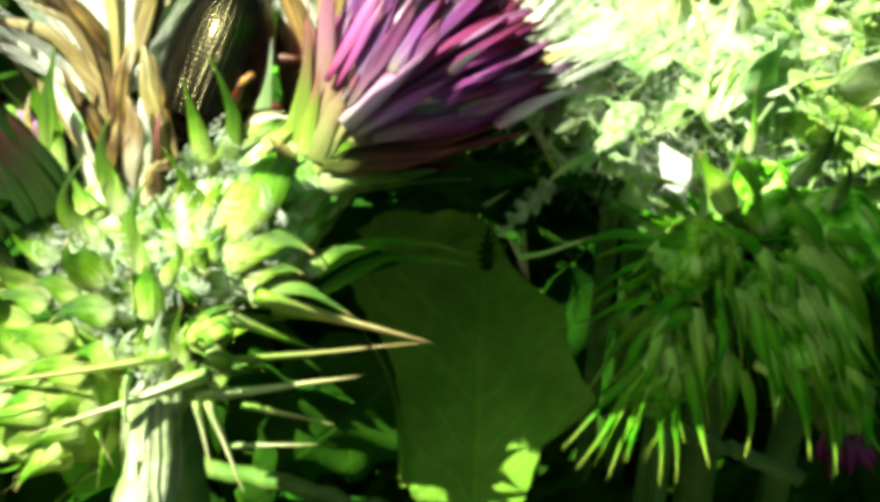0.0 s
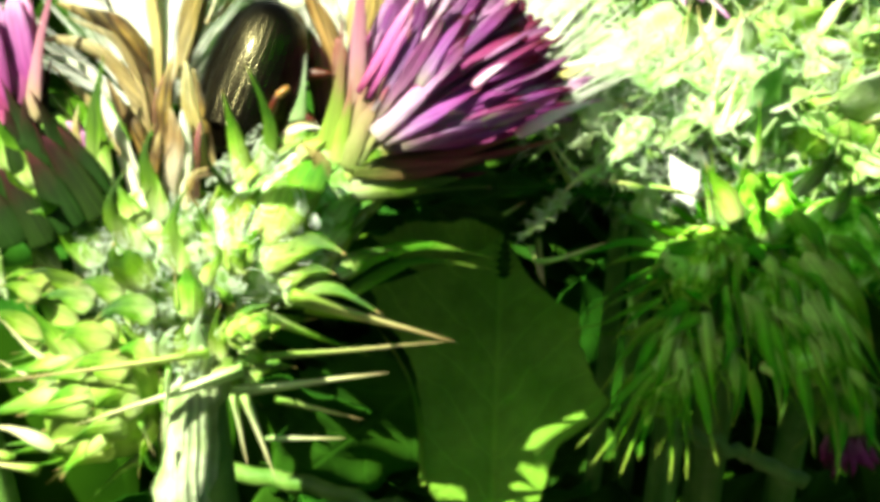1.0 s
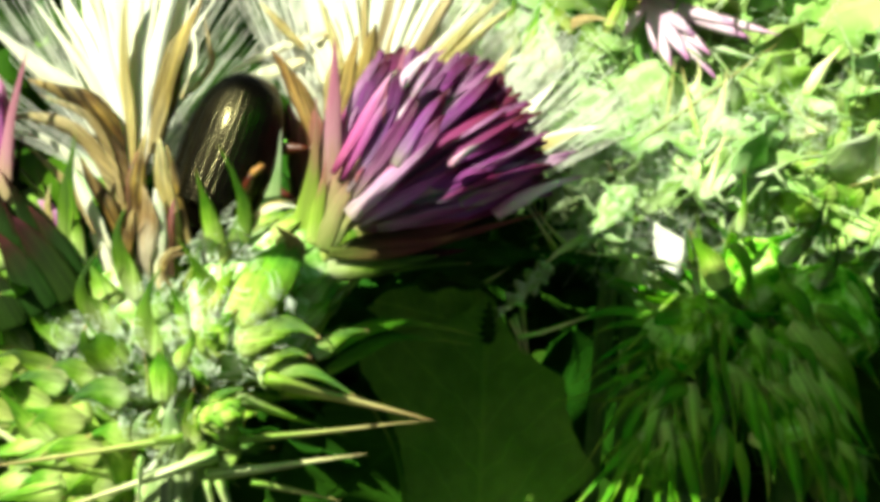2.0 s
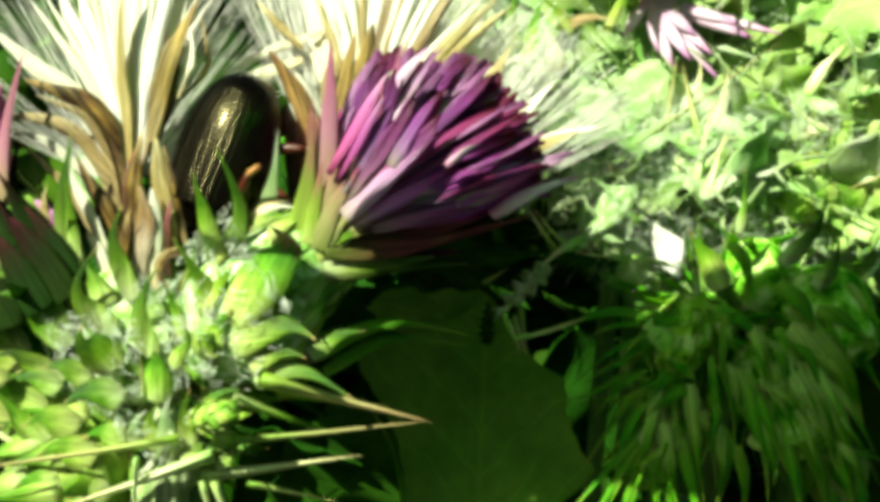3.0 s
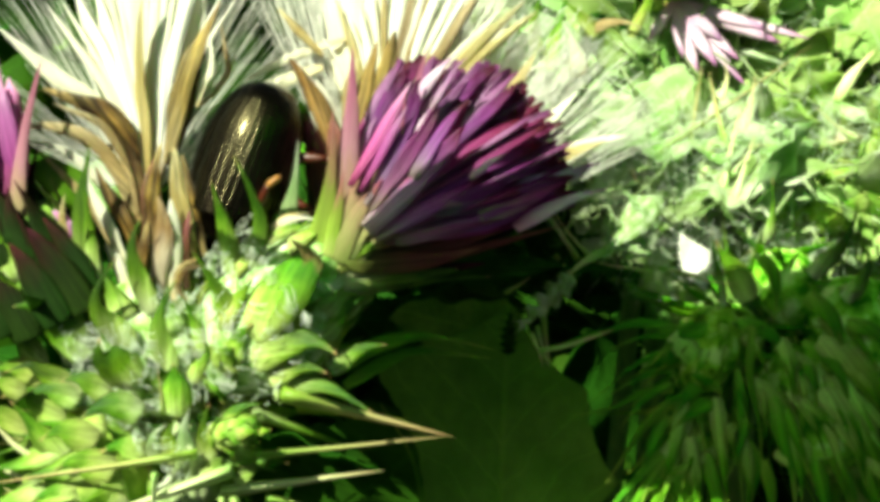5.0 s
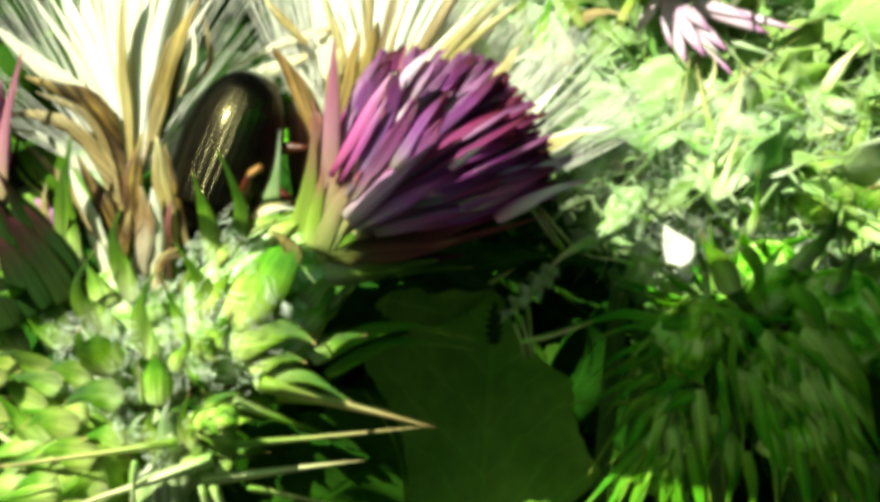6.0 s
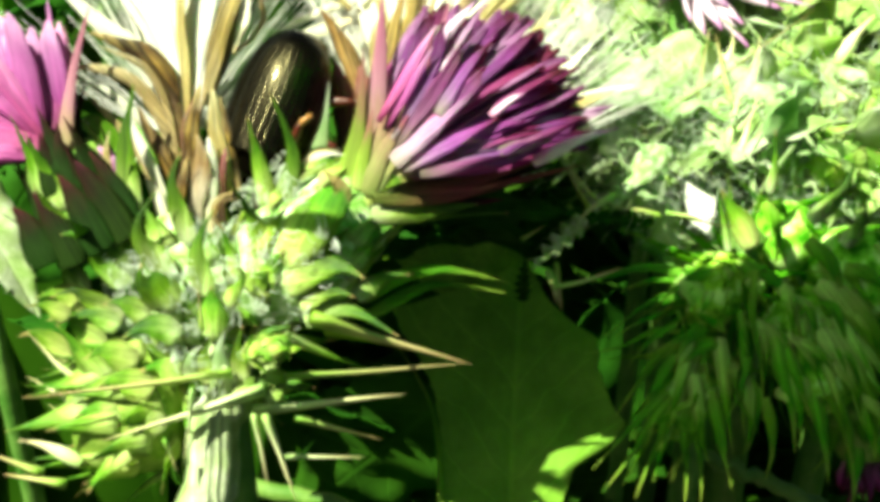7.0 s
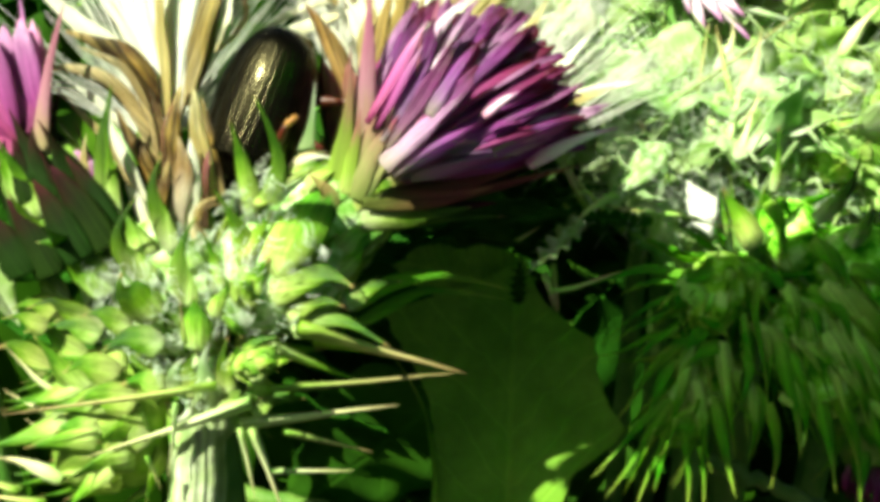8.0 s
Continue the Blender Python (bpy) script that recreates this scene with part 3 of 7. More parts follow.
def plume(parent, apex, tip, spread, count, seed, length=(0.75, 1.1), radius=0.03, foot=1.0, back=0.8):
    """A shaving brush of pappus hairs."""
    rnd = random.Random(seed)
    axis = tip - apex
    L, u = axis.length, axis.normalized()
    x = u.orthogonal().normalized()
    y = u.cross(x)
    strands = []
    for i in range(count):
        r, a = math.sqrt(rnd.random()), rnd.uniform(0, math.tau)
        radial = x * math.cos(a) + y * math.sin(a)
        radial = radial + AWAY * (max(0.0, -radial.dot(AWAY)) * (1 + back))
        p = apex + radial * (foot * r * MM) - HEART
        d = (u + radial * math.tan(radians(spread)) * r).normalized()
        ln = L * rnd.uniform(*length)
        bow = radial * rnd.uniform(-0.03, 0.08)
        strands.append([p + (d * (k / 4) + bow * (k / 4) ** 2) * ln for k in range(5)])
    return part("pappus", hairs_mesh("pappus", strands, radius * MM, taper=0.35), PAPPUS, parent, Matrix.Translation(HEART), "fine silky white pappus hairs", "stuff")


def root_of(p, dx=0.0, dy=0.0):
    return Vector((p.x + dx, p.y + dy, 0.0))


def stalk(parent, top, base, radius, mat, name="stem", sag=None, label="", ribs=0.0, n=14):
    pts = [p - HEART for p in between(base, top, n, sag, 0.0004)]
    radii = [radius * MM * (1.25 - 0.25 * k / n) for k in range(n + 1)]
    return part(name, tube_mesh(name, pts, radii, 20, ribs, 8), mat, parent, Matrix.Translation(HEART), label)


# ---- ground ----
ground = new("ground", mesh_of("ground", [(-60, -60, 0), (60, -60, 0), (60, 60, 0), (-60, 60, 0)], [(0, 1, 2, 3)]))
ground.data.materials.append(SOIL)
tagged(ground, "dark bare soil under the thistle clump", "ground", kind="structure")

def meadow(count, seed):
    """Weeds all round the clump, uncountable, added mostly unseen to dim the sky light, leaving the view and the way to
    the sun open.
    """
    rnd = random.Random(seed)
    verts, faces = [], []
    while count:
        a, far = rnd.uniform(0, math.tau), rnd.uniform(0.1, 1.0) ** 1.5 * 1.2
        foot = Vector((far * math.sin(a), 0.07 + far * math.cos(a), 0.0))
        if abs(foot.x) < 0.11 + 0.3 * max(0, foot.y - 0.1) and -0.30 < foot.y < 0.16 or far < 0.13:
            continue
        count -= 1
        ln = rnd.uniform(0.12, 0.36) * (1.0 if foot.y < 0.1 else 0.8)
        lean = Vector((rnd.uniform(-1, 1), rnd.uniform(-1, 1), 0)) * 0.3
        lean = lean - Vector((foot.x, foot.y - 0.07, 0)).normalized() * min(0, lean.dot(Vector((foot.x, foot.y - 0.07, 0)).normalized()))
        side = Vector((rnd.uniform(-1, 1), rnd.uniform(-1, 1), 0)).normalized() * rnd.uniform(0.006, 0.02)
        i = len(verts)
        for t, w in ((0, 0.4), (0.3, 0.9), (0.6, 1.0), (0.85, 0.5), (1, 0.02)):
            p = foot + Vector((0, 0, ln * t)) + lean * ln * t * t
            n = side.cross(Vector((0, 0, 1))).normalized() * 0.002
            verts += [p - side * w, p + n, p + side * w]
        for k in range(4):
            q = i + 3 * k
            faces += [(q, q + 1, q + 4, q + 3), (q + 1, q + 2, q + 5, q + 4)]
    ob = new("weeds", mesh_of("weeds", verts, faces))
    ob.data.materials.append(MEADOW)
    return tagged(ob, "dense green weeds added round the thistles to dim the sky light", "weeds", kind="stuff")


meadow(5200, 77)

# ---- the thistle that carries the beetle ----
JOINT = at(-13.53, -8.86, 57.80)
thistle = thing("thistle_plant", root_of(JOINT, 0.01, 0.03), "flowering thistle with woolly spiny green heads and purple florets", "thistle")
stalk(thistle, JOINT, at(-15.22, -20.14, 57.50), 1.25, STEM, label="pale woolly ribbed stem", ribs=0.10, n=10)
stalk(thistle, at(-15.22, -19.99, 57.50), root_of(JOINT, 0.01, 0.03), 1.9, STEM, name="lower_stem", sag=Vector((0.004, 0, 0)), ribs=0.10)

CURL = random.Random(90)

# the head in purple flower
bloom, bloom_frame = head(thistle, "blooming_head", at(-13.68, -7.01, 60.50), at(-5.68, 0.40, 58.50), 4.0, 26, "bract", (BRACT, BRACT, PALE_BRACT),
                          kind="thorn", length=(3.4, 4.0), width=(2.4, 2.1), lift=(16, 10), curves=(0.0, 0.06, 0.12), seed=3, slim=0.62, skin=WOOLLY_SKIN,
                          label="woolly green flower head with spine-tipped bracts")
BLOOM_LENGTH = (at(-5.68, 0.40, 58.50) - at(-13.68, -7.01, 60.50)).length
wool_on(bloom, bloom_frame, BLOOM_LENGTH, 4.1, 300, 5, size=0.75, thickness=0.034, bare=0.45, span=(0.16, 0.8))
BRUSH = random.Random(2)
for k in range(360):
    # A brush of florets, from a short row of feet into a fan.
    fan = BRUSH.random()
    deep = BRUSH.uniform(-1, 1)
    turn = radians(70 - 60 * fan)
    reach = (8.4 + 3.0 * math.sin(fan * 2.2)) * (0.6 + 0.42 * BRUSH.random() ** 0.7)
    ahead, across = RIGHT * math.cos(turn) + UP * math.sin(turn), RIGHT * -math.sin(turn) + UP * math.cos(turn)
    foot = at(-4.14, 2.46, 57.60) + (across * (1.6 - 3.2 * fan) + AWAY * (1.6 + deep * 1.7)) * MM
    bow = across * BRUSH.uniform(-0.5, 0.7) - AWAY * (0.7 - 0.9 * deep)
    tip = foot + (ahead * reach + AWAY * (deep * 1.6 + 0.8)) * MM
    # The upper fan draws more lilac: its sunlit side is painted in.
    wear = BRUSH.choice((FLORET, ROSE_FLORET, LILAC_FLORET, LILAC_FLORET, LILAC_FLORET) if fan < 0.45 else (FLORET, FLORET, FLORET, ROSE_FLORET, LILAC_FLORET))
    strap(bloom, "floret", (foot, foot.lerp(tip, 0.35) + bow * 0.5 * MM, foot.lerp(tip, 0.7) + bow * 0.6 * MM, tip), BRUSH.uniform(0.34, 0.8), wear, outline="floret",
          cup=BRUSH.uniform(-0.15, 0.22), face=(-0.3 + BRUSH.uniform(-0.4, 0.4), 0.4, -1), twist=BRUSH.uniform(-0.9, 0.9), wave=0.1, seed=k)
# Broader florets; some pale ones paint in sunlit highlights.
for k, (points, width, mat) in enumerate((
    ((at(-2.33, 4.58, 55.20), at(-2.09, 5.37, 54.93), at(-1.56, 6.61, 54.67), at(-0.92, 7.79, 54.40)), 1.1, PALE_FLORET),
    ((at(-1.98, 7.50, 55.20), at(-1.43, 8.64, 55.07), at(-0.64, 9.61, 54.93), at(0.23, 10.51, 54.80)), 1.0, PALE_FLORET),
    ((at(-1.29, 7.52, 55.40), at(-0.55, 8.67, 55.27), at(0.17, 9.76, 55.13), at(0.90, 10.43, 55.00)), 0.8, LILAC_FLORET),
    ((at(-4.17, 1.59, 54.80), at(-2.71, 2.94, 54.60), at(-1.26, 4.22, 54.40), at(0.34, 5.58, 54.20)), 1.5, LILAC_FLORET),
    ((at(-3.74, 1.42, 54.90), at(-1.85, 2.28, 54.73), at(-0.12, 3.23, 54.57), at(1.49, 4.08, 54.40)), 1.3, FLORET),
    ((at(1.05, 4.27, 55.00), at(1.68, 4.78, 54.87), at(2.26, 5.18, 54.73), at(2.94, 5.51, 54.60)), 0.55, PALE_FLORET),
    ((at(3.41, 1.73, 55.60), at(5.05, 2.63, 55.93), at(6.57, 3.33, 56.27), at(8.37, 3.86, 56.60)), 1.0, PALE_FLORET),
    ((at(1.63, 2.19, 55.20), at(3.39, 2.84, 55.33), at(4.86, 3.58, 55.47), at(6.40, 4.32, 55.60)), 1.2, ROSE_FLORET),
    ((at(-1.85, 4.24, 54.60), at(-1.12, 5.53, 54.47), at(-0.11, 6.95, 54.33), at(0.89, 8.08, 54.20)), 1.2, FLORET),
    ((at(-2.72, 1.07, 54.80), at(-0.98, 1.36, 54.73), at(0.90, 1.79, 54.67), at(2.77, 2.16, 54.60)), 0.9, ROSE_FLORET),
)):
    strap(bloom, "floret", points, width * 0.85, mat, outline="point", cup=0.16, face=(-0.35, 0.4, -1), twist=CURL.uniform(-0.3, 0.3), wave=0.06, seed=740 + k)
RIBBONS.extend([ribbon_mesh("floret_strap", 200 + k) for k in range(9)])

for k, (points, width, mat, cup) in enumerate((
    ((at(-11.48, -1.62, 57.80), at(-10.51, -0.15, 57.15), at(-9.91, 1.76, 56.50), at(-10.27, 3.57, 55.85), at(-11.08, 5.40, 55.20)), 1.35, BRACT, 0.2),
    ((at(-11.75, -0.71, 58.20), at(-11.80, 0.52, 57.85), at(-12.09, 2.04, 57.50), at(-12.35, 3.08, 57.15), at(-12.60, 4.26, 56.80)), 1.15, BRACT, 0.2),
    ((at(-7.43, -1.61, 57.60), at(-6.98, 0.21, 56.95), at(-6.48, 2.23, 56.30), at(-6.06, 4.91, 55.65), at(-5.93, 7.82, 55.00)), 1.95, FLUSHED_BRACT, 0.14),
    ((at(-8.85, 1.47, 59.00), at(-8.77, 2.64, 58.87), at(-8.44, 4.25, 58.73), at(-8.24, 6.56, 58.60)), 1.1, GREY_BRACT, 0.1),
    ((at(-11.36, -4.58, 56.60), at(-11.54, -3.12, 56.30), at(-11.95, -1.72, 56.00), at(-12.54, -0.62, 55.70), at(-13.29, 0.56, 55.40)), 1.35, BRACT, 0.2),
    ((at(-10.30, -3.94, 56.00), at(-9.21, -2.43, 55.50), at(-7.82, -1.02, 55.00), at(-6.91, 0.03, 54.50), at(-7.93, 1.11, 54.00)), 2.9, PALE_BRACT, 0.2),
    ((at(-10.18, -5.36, 56.00), at(-8.93, -4.49, 55.60), at(-7.41, -4.05, 55.20), at(-6.43, -4.26, 54.80), at(-5.63, -4.74, 54.40)), 1.8, BRACT, 0.22),
    ((at(-13.18, -4.93, 57.20), at(-13.36, -3.64, 56.93), at(-13.65, -2.78, 56.67), at(-14.06, -1.76, 56.40)), 0.75, BRACT, 0.15),
    ((at(-13.48, -6.32, 56.20), at(-13.05, -5.70, 55.87), at(-12.44, -4.84, 55.53), at(-12.60, -4.02, 55.20)), 1.0, BRACT, 0.2),
    ((at(-9.09, -7.27, 56.60), at(-7.85, -6.57, 56.30), at(-6.48, -6.54, 56.00), at(-5.12, -7.15, 55.70), at(-3.78, -7.93, 55.40)), 1.15, BRACT, 0.18),
    ((at(-11.59, -5.75, 56.40), at(-11.32, -4.83, 56.07), at(-10.72, -3.77, 55.73), at(-10.07, -3.19, 55.40)), 1.5, PALE_BRACT, 0.2),
    ((at(-9.32, -6.32, 56.20), at(-8.38, -5.70, 55.87), at(-7.16, -5.49, 55.53), at(-6.18, -5.80, 55.20)), 1.2, BRACT, 0.2),
    ((at(-6.75, -4.01, 57.00), at(-6.12, -2.94, 56.80), at(-5.14, -2.18, 56.60), at(-4.29, -1.82, 56.40)), 1.8, DEEP_BRACT, 0.16),
    ((at(-6.34, -5.85, 57.40), at(-5.57, -5.18, 57.33), at(-4.36, -4.63, 57.27), at(-3.26, -4.50, 57.20)), 1.3, DEEP_BRACT, 0.16),
    ((at(-6.82, -1.61, 57.60), at(-5.90, -0.70, 57.53), at(-4.37, -0.15, 57.47), at(-2.85, -0.09, 57.40)), 2.0, DEEP_BRACT, 0.12),
    ((at(-6.23, -2.84, 57.80), at(-5.00, -1.62, 57.73), at(-3.47, -0.82, 57.67), at(-1.64, -0.46, 57.60)), 1.6, DEEP_BRACT, 0.12),
    ((at(-9.46, 1.66, 57.00), at(-8.54, 2.14, 56.93), at(-7.63, 2.25, 56.87), at(-6.72, 2.07, 56.80)), 0.45, CREAM, 0.1),
    ((at(-9.23, 1.90, 57.10), at(-8.40, 2.38, 57.00), at(-7.34, 2.50, 56.90)), 0.4, GOLD, 0.1),
    ((at(-9.38, 1.35, 56.90), at(-8.52, 1.77, 56.80), at(-7.31, 1.89, 56.70)), 0.4, PALE_BRACT, 0.1),
    ((at(-6.01, -5.98, 58.60), at(-4.17, -4.77, 58.95), at(-2.01, -4.23, 59.30), at(0.19, -4.44, 59.65), at(2.66, -5.04, 60.00)), 0.95, LONG_BRACT, 0.12),
    ((at(-5.79, -7.02, 59.60), at(-3.93, -5.92, 59.95), at(-2.04, -5.13, 60.30), at(0.19, -5.29, 60.65), at(2.51, -5.64, 61.00)), 0.8, LONG_BRACT, 0.12),
)):
    strap(bloom, "bract", points, width, mat, outline="ovate" if width > 2 else "fang", cup=cup * 0.7, twist=CURL.uniform(-0.3, 0.3), seed=k)
for k, (points, width, mat) in enumerate((
    ((at(-5.48, 1.40, 56.40), at(-5.32, 4.34, 55.93), at(-5.04, 7.53, 55.47), at(-4.94, 10.95, 55.00)), 1.45, PINK_BRACT),
    ((at(-4.44, 1.39, 56.00), at(-3.63, 3.42, 55.40), at(-2.72, 5.99, 54.80), at(-2.18, 8.50, 54.20)), 1.35, PINK_BRACT),
    ((at(-4.01, 2.60, 56.60), at(-3.08, 5.25, 56.13), at(-2.00, 7.85, 55.67), at(-1.17, 10.88, 55.20)), 1.15, PINK_BRACT),
    ((at(-5.82, 0.21, 56.20), at(-5.42, 1.97, 55.73), at(-4.73, 3.71, 55.27), at(-4.17, 5.12, 54.80)), 1.2, OLIVE_BRACT),
    ((at(-5.68, -0.09, 56.00), at(-5.05, 1.67, 55.53), at(-4.19, 3.11, 55.07), at(-3.35, 4.24, 54.60)), 1.1, OLIVE_BRACT),
    ((at(-5.51, -0.15, 56.10), at(-4.65, 1.38, 55.67), at(-3.50, 2.54, 55.23), at(-2.43, 3.21, 54.80)), 1.0, OLIVE_BRACT),
    ((at(-5.29, -0.33, 56.30), at(-4.07, 0.92, 55.87), at(-2.75, 1.61, 55.43), at(-1.39, 2.06, 55.00)), 0.9, OLIVE_BRACT),
    ((at(-6.24, 0.21, 56.20), at(-5.96, 1.68, 55.80), at(-5.62, 3.13, 55.40), at(-5.40, 4.56, 55.00)), 0.9, FLUSHED_BRACT),
    ((at(-6.09, -0.69, 56.50), at(-5.34, 0.21, 56.13), at(-4.24, 0.68, 55.77), at(-3.04, 0.79, 55.40)), 1.0, PALE_BRACT),
)):
    strap(bloom, "inner_bract", points, width, mat, outline="point", cup=0.12, twist=CURL.uniform(-0.4, 0.4), wave=0.02, thick=0.05, label="pink-flushed pointed inner bract", seed=300 + k)
for base, tip, width in ((at(-5.06, 3.83, 54.60), at(-1.89, 9.06, 54.20), 0.75), (at(-4.53, 3.53, 54.50), at(-2.08, 7.82, 54.00), 0.5)):
    spike(bloom, "floret", base, tip, width, MAGENTA, kind="strap", curve=0.05, label="bright magenta floret")
for k, (points, width, mat) in enumerate((
    ((at(-5.50, -0.09, 56.60), at(-1.94, -0.09, 57.40), at(2.03, 0.83, 58.20), at(6.11, 1.90, 59.00)), 0.7, RED_BRACT),
    ((at(-5.30, 0.21, 56.40), at(-2.54, 0.33, 57.13), at(0.49, 0.95, 57.87), at(3.59, 1.95, 58.60)), 1.1, RED_BRACT),
    ((at(-5.33, 0.03, 56.00), at(-3.10, -0.09, 56.47), at(-0.72, 0.09, 56.93), at(1.70, 0.70, 57.40)), 1.4, RED_BRACT),
    # The next two carry the flower's underside shade in their colour.
    ((at(-5.20, -0.69, 56.60), at(-3.14, -0.63, 57.07), at(-0.73, -0.46, 57.53), at(2.02, -0.15, 58.00)), 1.4, SHADE_DARK_BRACT),
    ((at(-4.35, 0.21, 57.20), at(-1.35, 0.46, 58.00), at(1.43, 1.03, 58.80), at(4.60, 2.11, 59.60)), 1.3, SHADE_DARK_BRACT),
    ((at(-5.48, -0.98, 56.40), at(-3.72, -1.05, 56.80), at(-1.63, -0.82, 57.20), at(0.49, -0.46, 57.60)), 1.5, DEEP_BRACT),
    ((at(-4.33, -0.45, 56.90), at(-0.73, -0.03, 57.93), at(2.99, 0.97, 58.97), at(6.85, 2.12, 60.00)), 0.5, RED_BRACT),
    ((at(-4.96, -1.48, 57.20), at(-2.87, -1.19, 57.80), at(-0.43, -0.96, 58.40), at(2.37, -0.90, 59.00)), 0.8, DEEP_BRACT),
    # Hidden bract, added only to block a sun spot on the broad leaf.
    ((at(-7.0, -0.4, 59.5), at(-5.6, 0.7, 59.4), at(-4.2, 1.7, 59.4), at(-2.2, 2.5, 59.6)), 2.6, DEEP_BRACT),
)):
    strap(bloom, "lower_bract", points, width, mat, outline="point", cup=0.12, face=(0, 0.1, -1), twist=CURL.uniform(-0.4, 0.4), wave=0.03, thick=0.05, seed=330 + k)
for base, tip, width, mat in (
    (at(-0.74, 1.72, 56.00), at(8.27, 4.21, 58.00), 1.1, PALE_FLORET), (at(-1.33, 1.27, 56.00), at(6.54, 3.15, 57.00), 1.2, FLORET),
    (at(-4.11, 0.94, 55.00), at(0.97, 5.73, 54.50), 1.2, FLORET),
    (at(-3.96, 1.52, 55.00), at(-0.49, 7.00, 54.30), 1.1, ROSE_FLORET), (at(-1.91, 0.36, 55.00), at(4.57, 1.81, 55.50), 1.2, FLORET),
    (at(-3.66, 1.08, 54.80), at(1.26, 7.05, 54.60), 0.9, ROSE_FLORET), (at(-4.26, 1.81, 55.00), at(-1.36, 8.20, 54.60), 1.2, FLORET),
):
    d = tip - base
    part("floret", painted(RIBBONS[int(width * 10) % 9], mat), mat, bloom, aimed(base + UP * 1.1 * MM, d, way(-0.2, 0.3, -1), width * 0.75 * MM, d.length, width * 0.75 * MM))

# the head gone to seed
SEED_BASE, SEED_TOP = at(-14.97, -9.32, 62.00), at(-18.17, -1.25, 61.50)
seedy, seedy_frame = head(thistle, "seeding_head", SEED_BASE, SEED_TOP, 4.2, 24, "bract", (BRACT, DEEP_BRACT), kind="thorn", length=(3.4, 3.8), width=(2.4, 2.1), lift=(16, 10),
                          curves=(0.0, 0.06, 0.12), seed=8, slim=0.75, skin=WOOLLY_SKIN, label="woolly green head gone to seed")
wool_on(seedy, seedy_frame, (SEED_TOP - SEED_BASE).length, 4.35, 420, 9, size=0.75, thickness=0.034, span=(0.16, 0.82))
